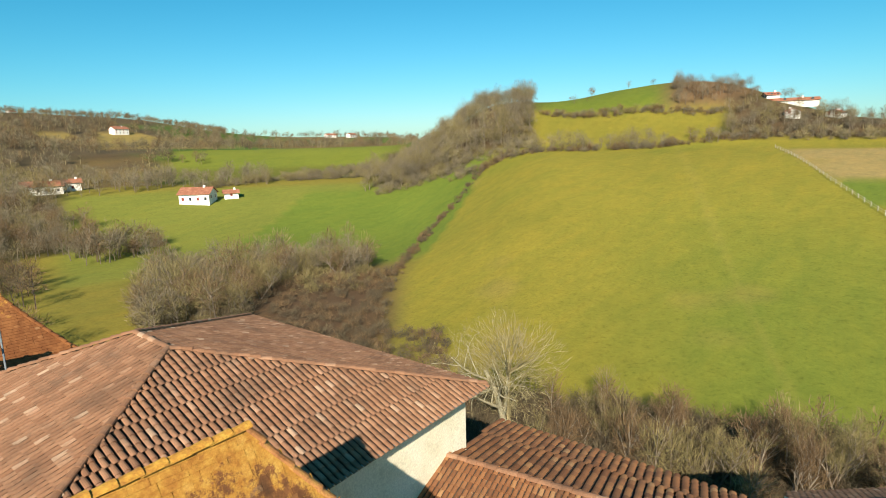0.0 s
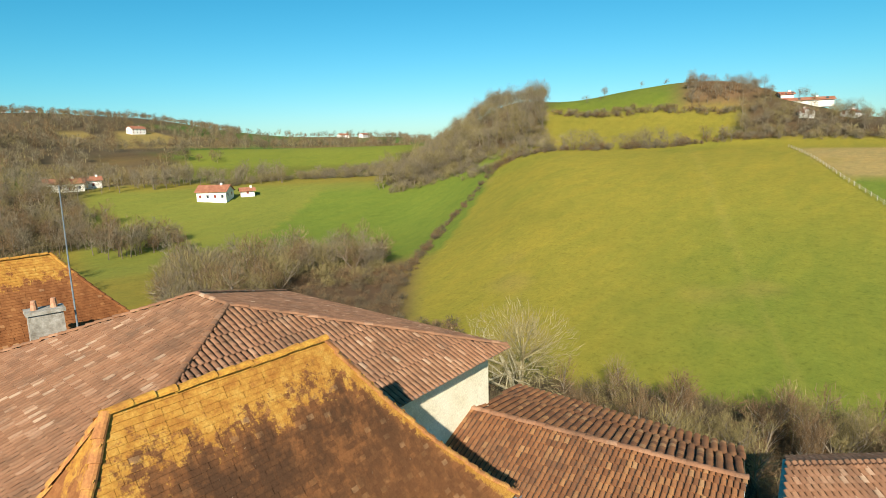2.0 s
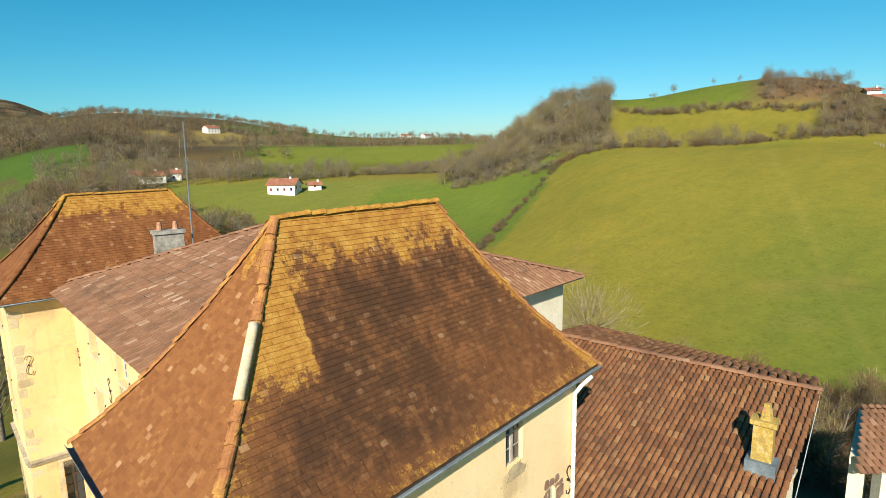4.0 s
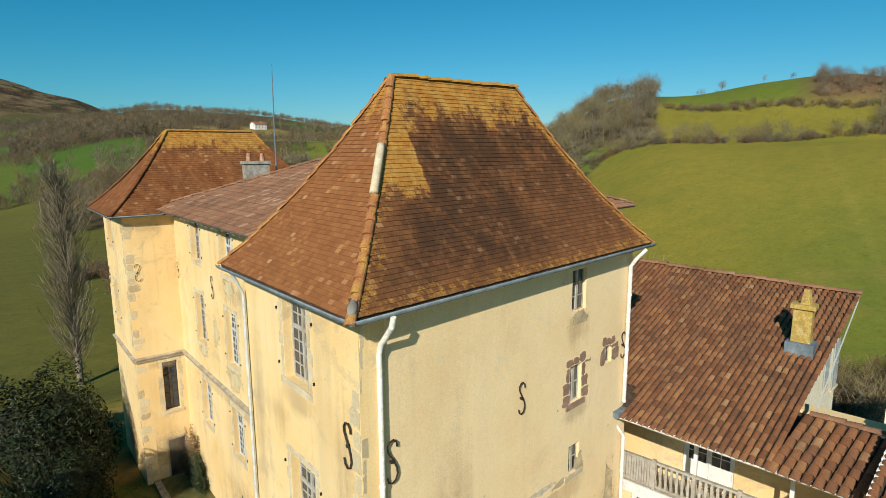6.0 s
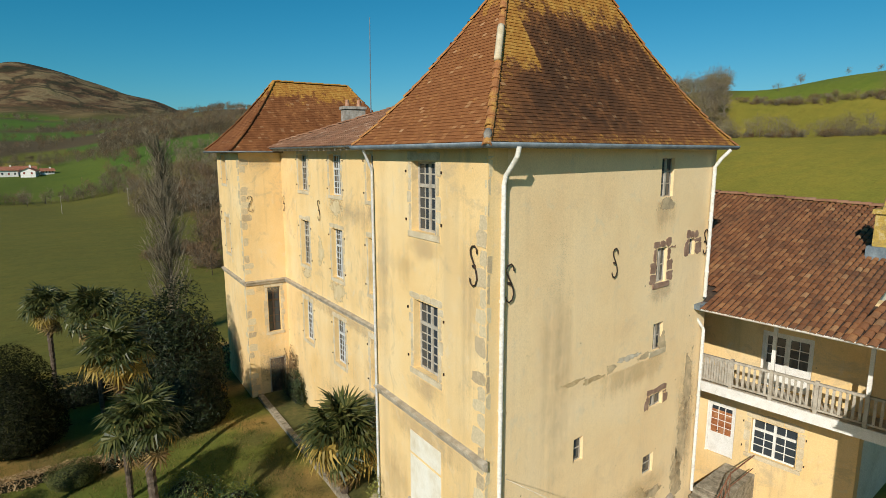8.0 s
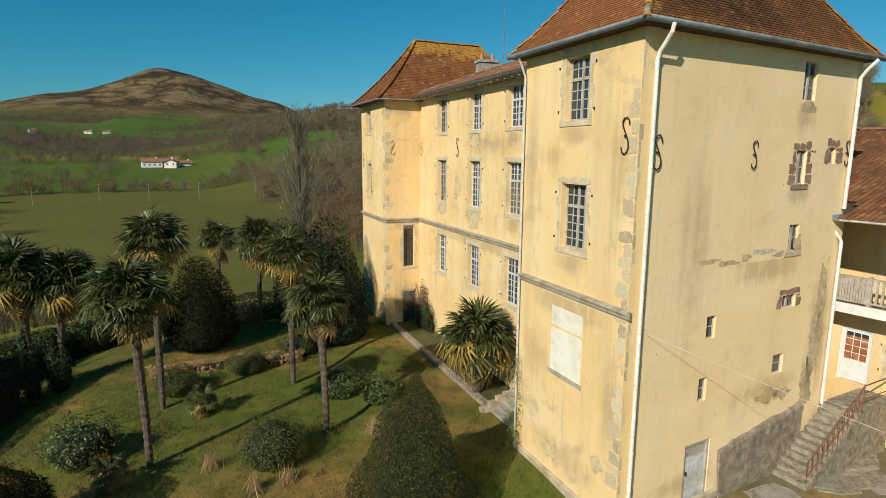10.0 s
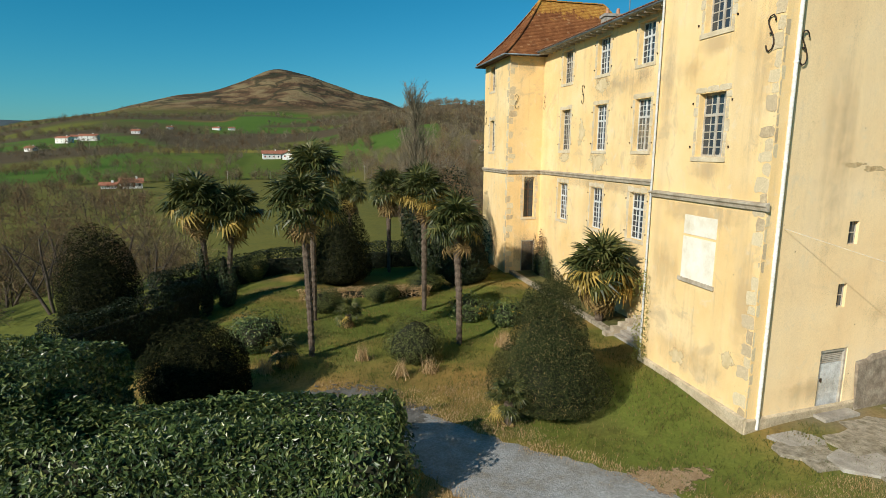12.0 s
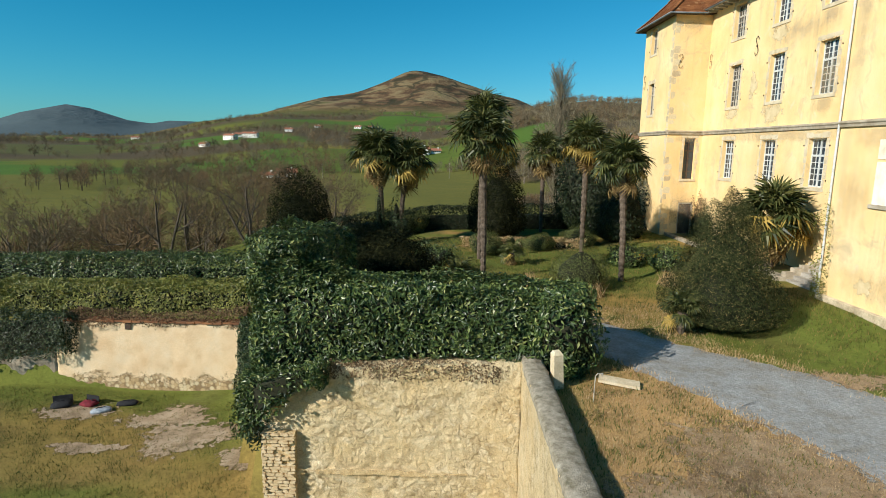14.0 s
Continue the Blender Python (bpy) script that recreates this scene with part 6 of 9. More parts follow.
for k in range(NST):
    x = 7.9 + k * 0.27
    Mesh().box(-x - 0.30, -x, 0.16, 1.4, -0.5, 0.28 + k * 0.18 - 0.05).box(-x - 0.30, -x + 0.03, 0.16, 1.43, 0.28 + k * 0.18 - 0.05, 0.28 + k * 0.18).link("step", MOSSY_CEMENT, stairs)
land_ob = Mesh().box(-13.6, -11.1, 0.16, 1.3, -0.5, 2.3).link("landing", MOSSY_CEMENT, stairs)
rail = thing("stair_railing", "rusty iron railing beside the stone steps", "railing", MG @ Matrix.Translation((GABLE, 0, 0)))
Mesh().tube([(-7.9, 1.36, 1.15), (-11.2, 1.36, 3.3), (-13.2, 1.36, 3.3)], 0.028, 6).link("handrail", RUST_RAIL, rail)
Mesh().tube([(-7.9, 1.36, 0.6), (-11.2, 1.36, 2.75), (-13.2, 1.36, 2.75)], 0.02, 6).link("mid_rail", RUST_RAIL, rail)
for k in range(12):
    x = 7.9 + k * 0.3
    z = 0.28 + k * 0.2
    Mesh().tube([(-x, 1.36, z - 0.1), (-x, 1.36, z + 0.88)], 0.016, 5).link("rail_post", RUST_RAIL, rail)


# ---- plants ----
def random_frames(rng, p, n_dir=None, spread=1.0, size=None, roll=True):
    """Poses at points p (n, 3): z along n_dir shaken by spread."""
    n = len(p)
    d = rng.normal(size=(n, 3)) * spread
    if n_dir is not None:
        d = d + n_dir
    d /= np.linalg.norm(d, axis=1, keepdims=True) + 1e-9
    a = rng.normal(size=(n, 3))
    x = np.cross(a, d)
    x /= np.linalg.norm(x, axis=1, keepdims=True) + 1e-9
    y = np.cross(d, x)
    s = np.ones(n) if size is None else size
    m = np.zeros((n, 4, 4))
    m[:, :3, 0], m[:, :3, 1], m[:, :3, 2], m[:, :3, 3], m[:, 3, 3] = x * s[:, None], y * s[:, None], d * s[:, None], p, 1
    return m


LEAF_V = [(0, -0.5, 0), (0.2, 0, 0.05), (0, 0.5, -0.06), (-0.2, 0, 0.05)]
LEAF_F = [(0, 1, 2, 3)]
BLADE_V = [(-0.085, -0.5, 0), (0.085, -0.5, 0), (0.0, 0.5, 0.05)]
TWIG_BROWN = make_leaf("bare_twigs", ((0.0, (0.10, 0.063, 0.032)), (0.5, (0.158, 0.102, 0.053)), (1.0, (0.225, 0.152, 0.083))), 0.9, 0.1, 0.0)
TWIG_GREY = make_leaf("grey_twigs", ((0.0, (0.11, 0.090, 0.058)), (0.5, (0.17, 0.142, 0.092)), (1.0, (0.235, 0.198, 0.132))), 0.9, 0.1, 0.0)
TWIG_DARK = make_leaf("dark_twigs", ((0.0, (0.075, 0.058, 0.036)), (0.5, (0.115, 0.09, 0.055)), (1.0, (0.16, 0.13, 0.08))), 0.9, 0.1, 0.0)
TWIG_PALE = make_leaf("pale_twigs", ((0.0, (0.19, 0.155, 0.075)), (0.5, (0.27, 0.225, 0.115)), (1.0, (0.34, 0.29, 0.16))), 0.9, 0.1, 0.0)
TWIG_OLIVE = make_leaf("olive_twigs", ((0.0, (0.14, 0.11, 0.045)), (0.5, (0.195, 0.16, 0.07)), (1.0, (0.26, 0.215, 0.10))), 0.9, 0.1, 0.0)
# leaf greens vary at random; the palest tones also stand in for highlights
LAUREL = make_leaf("laurel_leaf", ((0.0, (0.019, 0.036, 0.010)), (0.5, (0.045, 0.074, 0.018)), (0.85, (0.11, 0.145, 0.036)), (1.0, (0.25, 0.26, 0.085))), 0.36, 0.4, 0.10)
OLIVE_LEAF = make_leaf("yellow_green_leaf", ((0.0, (0.032, 0.043, 0.011)), (0.5, (0.068, 0.082, 0.020)), (1.0, (0.15, 0.155, 0.040))), 0.5, 0.25, 0.12)
GOLD_LEAF = make_leaf("golden_green_leaf", ((0.0, (0.09, 0.105, 0.018)), (0.5, (0.18, 0.19, 0.034)), (1.0, (0.30, 0.27, 0.06))), 0.45, 0.4, 0.2)
YEW = make_leaf("dark_conifer", ((0.0, (0.005, 0.007, 0.003)), (0.6, (0.011, 0.013, 0.005)), (1.0, (0.032, 0.032, 0.012))), 0.9, 0.03, 0.02)
CONIFER = make_leaf("olive_conifer", ((0.0, (0.014, 0.020, 0.007)), (0.6, (0.038, 0.046, 0.015)), (0.9, (0.085, 0.084, 0.028)), (1.0, (0.19, 0.14, 0.055))), 0.8, 0.08, 0.03)
DARK_LEAF = make_leaf("dark_evergreen_leaf", ((0.0, (0.006, 0.012, 0.005)), (0.5, (0.013, 0.022, 0.008)), (1.0, (0.036, 0.046, 0.016))), 0.5, 0.2, 0.06)
IVY = make_leaf("ivy_leaf", ((0.0, (0.013, 0.026, 0.008)), (0.5, (0.028, 0.046, 0.014)), (1.0, (0.07, 0.085, 0.028))), 0.45, 0.3, 0.1)
PALM_LEAF = make_leaf("palm_frond", ((0.0, (0.024, 0.034, 0.010)), (0.5, (0.055, 0.066, 0.017)), (1.0, (0.135, 0.13, 0.038))), 0.45, 0.3, 0.12)
PALM_GOLD = make_leaf("yellowing_palm_frond", ((0.0, (0.20, 0.15, 0.03)), (0.5, (0.34, 0.235, 0.045)), (1.0, (0.46, 0.32, 0.08))), 0.55, 0.3, 0.2)
PALM_DEAD = make_leaf("dry_palm_frond", ((0.0, (0.13, 0.085, 0.035)), (0.5, (0.22, 0.145, 0.052)), (1.0, (0.33, 0.23, 0.09))), 0.8, 0.2, 0.12)
DRY_GRASS = make_leaf("dry_stalks", ((0.0, (0.26, 0.17, 0.08)), (0.5, (0.40, 0.27, 0.13)), (1.0, (0.52, 0.39, 0.22))), 0.9, 0.1, 0.15)
GRASS_BLADE = make_leaf("grass_blades", ((0.0, (0.054, 0.080, 0.016)), (0.45, (0.10, 0.122, 0.025)), (0.75, (0.16, 0.14, 0.040)), (1.0, (0.30, 0.20, 0.075))), 0.8, 0.15, 0.25)
YELLOW_FLOWER = make_leaf("yellow_blossom", ((0.0, (0.50, 0.28, 0.02)), (1.0, (0.70, 0.46, 0.04))), 0.7, 0.2, 0.2)
# near-black body colour stands in for the shade inside hedges and bushes
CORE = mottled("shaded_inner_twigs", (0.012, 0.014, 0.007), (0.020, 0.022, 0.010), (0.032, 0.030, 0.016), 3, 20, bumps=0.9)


def bare_tree_mesh(seed, h=9.0, spread=0.55, levels=4, trunk_r=0.16, twigs=1, twig_w=0.02, kids=5, up=0.35, stems=1, mats=None, first=0.3):
    """A leafless tree: tapered trunk, forking limbs, fine twigs."""
    rng = random.Random(seed)
    mb = Mesh()

    def grow(p, d, length, r, level):
        n = 4 if level == 0 else 3
        pts, q, dd = [p.copy()], p.copy(), d.copy()
        for k in range(n):
            dd = (dd + Vector((rng.gauss(0, 1), rng.gauss(0, 1), rng.gauss(0, 0.6))) * (0.09 + 0.05 * level) + Vector((0, 0, up * 0.12 * (level > 0)))).normalized()
            q = q + dd * (length / n)
            pts.append(q.copy())
        tip = r * (0.45 if level < levels - 1 else 0.3)
        rad = [lerp(r, tip, k / n) for k in range(n + 1)]
        sides = (7, 5, 4, 3, 3)[min(level, 4)]
        if level <= 2:
            mb.tube(pts, rad, sides, 0, cap=False)
        else:
            for a, b, ra, rb in zip(pts, pts[1:], rad, rad[1:]):
                s = (b - a).cross(Vector((rng.gauss(0, 1), rng.gauss(0, 1), rng.gauss(0, 1)))).normalized()
                wa, wb = max(ra, twig_w * 0.7), max(rb, twig_w * 0.45)
                mb.add((a - s * wa, a + s * wa, b), ((0, 1, 2),), 1)
        if level >= levels:
            return
        m = kids if level < levels - 1 else kids + twigs
        for k in range(m):
            t = lerp(first if level == 0 else 0.25, 1.0, (k + rng.random()) / m)
            i = min(int(t * n), n - 1)
            base = pts[i].lerp(pts[i + 1], t * n - i)
            ax = dd.orthogonal().normalized()
            ax.rotate(Matrix.Rotation(rng.uniform(0, 6.283), 3, dd))
            nd = (dd * (1 - spread) + ax * spread * rng.uniform(0.7, 1.3) + Vector((0, 0, up))).normalized()
            grow(base, nd, length * rng.uniform(0.45, 0.68), lerp(r, tip, t) * 0.62, level + 1)

    for s in range(stems):
        d = Vector((rng.gauss(0, 0.1 + 0.16 * (stems > 1)), rng.gauss(0, 0.1 + 0.16 * (stems > 1)), 1)).normalized()
        grow(Vector((rng.gauss(0, 0.25) * (stems > 1), rng.gauss(0, 0.25) * (stems > 1), -0.3)), d, h * rng.uniform(0.5, 0.62), trunk_r, 0)
    return mb


def split_tree(mb):
    """Trunk-and-limb faces and twig faces as two meshes."""
    out = []
    for slot in (0, 1):
        keep = [f for f, s in zip(mb.f, mb.m) if s == slot]
        used = sorted({i for f in keep for i in f})
        at = {o: k for k, o in enumerate(used)}
        sub = Mesh()
        sub.v = [mb.v[i] for i in used]
        sub.f = [tuple(at[i] for i in f) for f in keep]
        sub.m = [0] * len(keep)
        out.append(sub)
    return out


TREE_DATA = {}


def tree_thing(name, label, mb, bark, twig, m, group=""):
    t = thing(name, label, "tree", m, group)
    key = (id(mb), bark.name, twig.name)
    if key not in TREE_DATA:
        a, b = split_tree(mb)
        TREE_DATA[key] = a.data("trunk", bark, True), b.data("crown", twig)
    link("trunk", TREE_DATA[key][0], t)
    link("crown", TREE_DATA[key][1], t)
    return t


def far_tree(seed, h=10.0, w=3.6, n=110, blade=0.10, length=1.7, low=0.25, limbs=9):
    """A leafless tree seen from far off: stem, limbs fanning up, tapering twigs on the limbs. Vertices, faces, face slots (0 bark, 1 twig)."""
    rng = np.random.RandomState(seed)
    v, f, slot = [], [], []

    def sliver(a, b, wa, kind):
        s = np.cross(np.subtract(b, a), rng.normal(size=3))
        s /= np.linalg.norm(s) + 1e-9
        k = len(v)
        v.extend([a - s * wa, a + s * wa, b])
        f.append((k, k + 1, k + 2))
        slot.append(kind)

    top = np.array([rng.normal() * 0.05 * h, rng.normal() * 0.05 * h, h * 0.85])
    for _ in range(3):
        sliver(np.zeros(3), top, 0.017 * h, 0)
    arms = []
    for k in range(limbs):
        z = (low + (0.62 - low) * rng.uniform(0, 1)) * h
        a = k * 2.4 + rng.uniform(-0.6, 0.6)
        reach = w * rng.uniform(0.55, 1.0) * (1.0 - 0.35 * abs(z / h - 0.35))
        o = top * (z / top[2])
        e = o + np.array([math.cos(a) * reach, math.sin(a) * reach, (h - z) * rng.uniform(0.35, 0.8)])
        arms.append((o, e))
        sliver(o, e, 0.008 * h, 0)
    arms.append((top * 0.5, top * 1.15))
    arms.append((top * 0.45, top * 1.1 + np.array([w * 0.2, -w * 0.15, 0])))
    c = np.array([top[0] * 0.5, top[1] * 0.5, h * (0.5 + low * 0.5)])
    rad = np.array([w, w, h * (0.5 - low * 0.5) * 1.02])
    for _ in range(n):
        d = rng.normal(size=3)
        d /= np.linalg.norm(d)
        q = c + d * rad * rng.uniform(0.15, 1.0) ** 0.5 * (1 + 0.16 * math.sin(3.1 * d[0] + 2.3 * d[1] * 2 + seed) + 0.1 * math.sin(5 * d[2] + 4 * d[0]))
        o, e = arms[rng.randint(len(arms))]
        g = q - (o + (e - o) * 0.3)
        g = g / (np.linalg.norm(g) + 1e-6) * 0.8 + d * 0.3 + np.array([0, 0, 0.35]) + rng.normal(size=3) * 0.35
        g /= np.linalg.norm(g)
        ln = length * rng.uniform(0.6, 1.1)
        sliver(q - g * ln * 0.75, q + g * ln * 0.25, blade * rng.uniform(0.6, 1.2), 1)
    return np.array(v), np.array(f), np.array(slot)


FAR_TREES = [far_tree(s, 10, 3.7 + 0.3 * (s % 2), 300, 0.056, 1.55, 0.18 + 0.04 * (s % 3), 11) for s in range(5)]
FAR_LITE = [far_tree(s + 10, 10, 3.9, 120, 0.10, 1.8, 0.15, 8) for s in range(4)]
BIG_FAR = [far_tree(s + 20, 12, 5.2, 88, 0.23, 2.5, 0.10) for s in range(4)]
SHRUBS = [far_tree(s + 40, 2.6, 1.7, 130, 0.045, 0.9, 0.0) for s in range(4)]
FINE = [far_tree(s + 90, 2.8, 1.6, 240, 0.022, 0.9, 0.02) for s in range(3)]


def stand(name, label, spots, shapes, mats, seed, smin=0.8, smax=1.25, bark=None):
    """A wood, hedgerow or thicket: many leafless trees of mixed kinds as one object."""
    rng = np.random.RandomState(seed)
    mats = list(mats) if isinstance(mats, (list, tuple)) else [mats]
    spots = np.asarray(spots, float)
    V, F, M, base = [], [], [], 0
    which = rng.randint(0, len(shapes), len(spots))
    for k, (sv, sf, ss) in enumerate(shapes):
        p = spots[which == k]
        if not len(p):
            continue
        a, s = rng.uniform(0, 6.283, len(p)), rng.uniform(smin, smax, len(p)) * np.where(rng.uniform(size=len(p)) < 0.2, 0.65, 1.0)
        m = np.zeros((len(p), 4, 4))
        m[:, 0, 0], m[:, 0, 1], m[:, 1, 0], m[:, 1, 1] = np.cos(a) * s, -np.sin(a) * s, np.sin(a) * s, np.cos(a) * s
        m[:, 2, 2], m[:, 3, 3] = s * rng.uniform(0.8, 1.2, len(p)), 1
        m[:, 0, 3], m[:, 1, 3], m[:, 2, 3] = p[:, 0], p[:, 1], ground_z(p[:, 0], p[:, 1]) - 0.3
        vv, ff = scatter(sv, sf, m)
        tone = 1 + np.floor(np.clip(rng.uniform(size=len(p)) * 0.55 + (waves(p[:, 0], p[:, 1], 0.05, seed + 7) * 0.5 + 0.5) * 0.45, 0, 0.999) * len(mats)).astype(int)
        M.append(np.where(np.tile(ss, len(p)) == 0, 0, np.repeat(tone, len(ss))))
        V.append(vv), F.append(ff + base)
        base += len(vv)
    me = array_mesh(name, np.concatenate(V), np.concatenate(F), [bark or BARK] + mats)
    me.polygons.foreach_set("material_index", np.concatenate(M).astype(np.int32))
    ob = new(name, me)
    return tagged(ob, label, "trees", kind="stuff")


def sector(seed, n, az0, az1, r0, r1, keep=None):
    rng = np.random.RandomState(seed)
    az, r = rng.uniform(az0, az1, n * 3), np.sqrt(rng.uniform(r0 * r0, r1 * r1, n * 3))
    p = np.stack([-5 + r * np.sin(np.radians(az)), -8 + r * np.cos(np.radians(az))], 1)
    if keep is not None:
        p = p[keep(p[:, 0], p[:, 1])]
    return p[:n]


def along(seed, pts, n, wide):
    rng = np.random.RandomState(seed)
    pts = np.array(pts, float)
    seg = np.linalg.norm(np.diff(pts, axis=0), axis=1)
    cum = np.r_[0, np.cumsum(seg)]
    d = rng.uniform(0, cum[-1], n)
    x, y = np.interp(d, cum, pts[:, 0]), np.interp(d, cum, pts[:, 1])
    return np.stack([x, y], 1) + rng.normal(size=(n, 2)) * wide


# woods and hedgerows of the farmland
clump = lambda x, y: waves(x, y, 0.02, 51) > -0.35
MIXED = (TWIG_BROWN, TWIG_GREY, TWIG_OLIVE, TWIG_GREY, TWIG_PALE)
DUN = (TWIG_BROWN, TWIG_GREY, TWIG_BROWN, TWIG_OLIVE)
DARK_WOODS = (TWIG_DARK, TWIG_GREY, TWIG_DARK, TWIG_BROWN, TWIG_OLIVE)
stand("knoll_wood", "leafless grey-brown wood covering a knoll", np.concatenate([sector(61, 360, 46.5, 59.2, 290, 375), sector(62, 110, 43, 52, 285, 330)]), FAR_TREES, MIXED, 1, 0.75, 1.35)
stand("wood_edge", "brushy undergrowth along the edge of the knoll wood", np.concatenate([sector(161, 260, 44, 59.5, 276, 300), sector(162, 160, 76, 98, 286, 300)]), SHRUBS, MIXED, 31, 0.9, 2.0)
stand("hedge_wood", "belt of leafless trees above the pasture", np.concatenate([sector(63, 200, 76, 98, 292, 325), along(64, [(222, 142), (255, 95), (275, 65)], 60, 2.5)]), FAR_TREES, MIXED, 2, 0.5, 0.95)
stand("upper_hedge", "brushy hedgerow below the hilltop field", along(65, [polar(60, 322), polar(68, 324), polar(76, 318)], 120, 2.0), SHRUBS, DUN, 3, 0.9, 1.7, DARK_BARK)
stand("crest_trees", "bare trees along the hilltop", np.concatenate([sector(66, 90, 71.5, 78.5, 328, 368), along(67, [polar(60, 345), polar(66, 385), polar(71, 400)], 8, 6), along(68, [polar(80, 380), polar(92, 390)], 25, 6)]), FAR_TREES, DUN, 4, 0.45, 0.85)
stand("boundary_hedge", "low brown boundary hedge between the fields", along(69, [(66, 72), (73.6, 77), (108.9, 100.8), (147.9, 122.7), (207.4, 144.2)], 260, 1.0), SHRUBS, (TWIG_DARK, TWIG_BROWN), 5, 0.45, 0.9, DARK_BARK)
stand("top_hedge", "brushy hedge along the top of the pasture", along(70, [(207, 144), (221, 140), (251, 92), (275, 62), (292, 8), (290, -60)], 330, 1.6), SHRUBS, DUN, 6, 0.8, 1.7, DARK_BARK)
stand("lane_hedge", "hedgerow with bare trees along a lane", np.concatenate([along(71, [(140, 262), (175, 262), (215, 240), (245, 225), (205, 150)], 300, 2.6), along(72, [polar(36, 335), polar(44, 380)], 90, 5)]), SHRUBS, MIXED, 7, 1.0, 2.2)
stand("valley_thicket", "tangle of leafless trees in the stream valley", np.concatenate([sector(73, 120, 24.5, 44, 150, 182), sector(74, 50, 24, 31, 118, 155)]), FAR_TREES, (TWIG_BROWN, TWIG_OLIVE, TWIG_GREY, TWIG_BROWN), 8, 0.6, 1.1)
stand("valley_brush", "brown undergrowth filling the stream valley", np.concatenate([sector(173, 330, 23, 44, 140, 186), sector(174, 160, 23, 33, 112, 158)]), SHRUBS, (TWIG_BROWN, TWIG_OLIVE, TWIG_DARK), 41, 0.8, 1.7, DARK_BARK)
stand("lane_copse", "brown leafless copse beside the farm fields", sector(175, 190, 4, 17.5, 238, 325), FAR_TREES, (TWIG_BROWN, TWIG_GREY, TWIG_OLIVE, TWIG_BROWN), 42, 0.6, 1.1)
stand("bramble_bank", "brown bramble and bracken scrub", np.concatenate([sector(75, 460, 27, 46, 92, 160), sector(76, 200, 40, 52, 78, 105)]), SHRUBS, (TWIG_BROWN, TWIG_DARK, TWIG_BROWN), 9, 0.5, 1.1, DARK_BARK)
stand("stream_thicket", "dense leafless thicket along the stream", sector(77, 760, 46, 112, 52, 76), FINE, (TWIG_BROWN, TWIG_DARK, TWIG_DARK, TWIG_BROWN), 10, 0.8, 1.5, DARK_BARK)
stand("stream_saplings", "slender leafless saplings along the stream", sector(78, 90, 48, 112, 54, 77), [far_tree(s + 60, 7.0, 2.0, 300, 0.03, 1.3, 0.1) for s in range(3)], (TWIG_BROWN, TWIG_OLIVE, TWIG_BROWN), 11, 0.7, 1.2)
stand("left_copse", "leafless copse below the farmhouses", np.concatenate([sector(79, 130, 6, 20, 222, 262), sector(80, 50, 18, 25, 208, 228)]), FAR_TREES, (TWIG_OLIVE, TWIG_GREY, TWIG_BROWN, TWIG_OLIVE), 12, 0.7, 1.15)
stand("farm_trees", "bare trees round the farmhouses", np.concatenate([sector(81, 200, 8, 24, 300, 420, clump), sector(82, 60, 24, 34, 310, 345)]), FAR_LITE, MIXED, 13, 0.7, 1.2)
stand("hill_wood", "dark leafless wood on the hillside", np.concatenate([sector(83, 1350, 4, 30, 400, 1010, lambda x, y: (waves(x, y, 0.014, 53) + 0.5 * waves(x, y, 0.04, 54) > -0.32) & ~meadow_gap(x, y)), sector(84, 560, 26, 48, 485, 980, lambda x, y: waves(x, y, 0.014, 55) > -0.3)]), BIG_FAR, DARK_WOODS, 14, 0.55, 0.95, TWIG_PALE)
stand("north_wood", "dark leafless wood below the mountain", np.concatenate([sector(85, 480, 2.5, 16, 480, 800, lambda x, y: waves(x, y, 0.01, 57) > -0.25), sector(86, 1450, -46, 14, 560, 1800, lambda x, y: waves(x, y, 0.012, 59) > 0.05)]), BIG_FAR, DARK_WOODS, 15, 0.7, 1.2, TWIG_GREY)
stand("field_hedges", "rows of bare trees between northern fields", np.concatenate([along(87, [polar(-24, 560), polar(-12, 600), polar(0, 640), polar(6, 560)], 150, 3), along(88, [polar(-22, 330), polar(-10, 335), polar(3, 325), polar(12, 300)], 220, 4), along(89, [polar(-30, 430), polar(-16, 420), polar(-11, 380)], 120, 6), along(90, [polar(-9, 380), polar(-7, 470), polar(-12, 560)], 70, 4), along(91, [polar(2, 340), polar(5, 430), polar(1, 520)], 70, 5), along(96, [polar(-20, 480), polar(-10, 500), polar(2, 530)], 110, 4)]), FAR_LITE, DARK_WOODS, 16, 0.45, 0.95, TWIG_GREY)
stand("plain_thicket", "brown leafless thicket across the plain", np.concatenate([sector(90, 190, -62, -17, 110, 380, lambda x, y: waves(x, y, 0.02, 61) > 0.05), sector(91, 80, 9, 16, 110, 200)]), FAR_TREES, (TWIG_DARK, TWIG_BROWN, TWIG_DARK), 17, 0.6, 1.0, DARK_BARK)
stand("near_thicket", "tangle of slender leafless trees beyond the hedge", np.concatenate([sector(94, 48, -62, -21, 48, 95, lambda x, y: waves(x, y, 0.06, 62) > 0.0), sector(95, 7, -22, -18, 62, 80), sector(195, 20, -64, -40, 46, 90)]), [far_tree(s + 70, 7.5, 3.2, 430, 0.030, 1.5, 0.2) for s in range(3)], (TWIG_BROWN, TWIG_BROWN, TWIG_OLIVE), 21, 0.55, 1.15, DARK_BARK)
stand("moor_scrub", "dark scrub in the folds of the mountain", sector(92, 300, -16, 10, 1700, 2250, lambda x, y: waves(x, y, 0.009, 63) > 0.2), BIG_FAR, (TWIG_DARK, TWIG_BROWN), 18, 0.5, 0.9, TWIG_GREY)
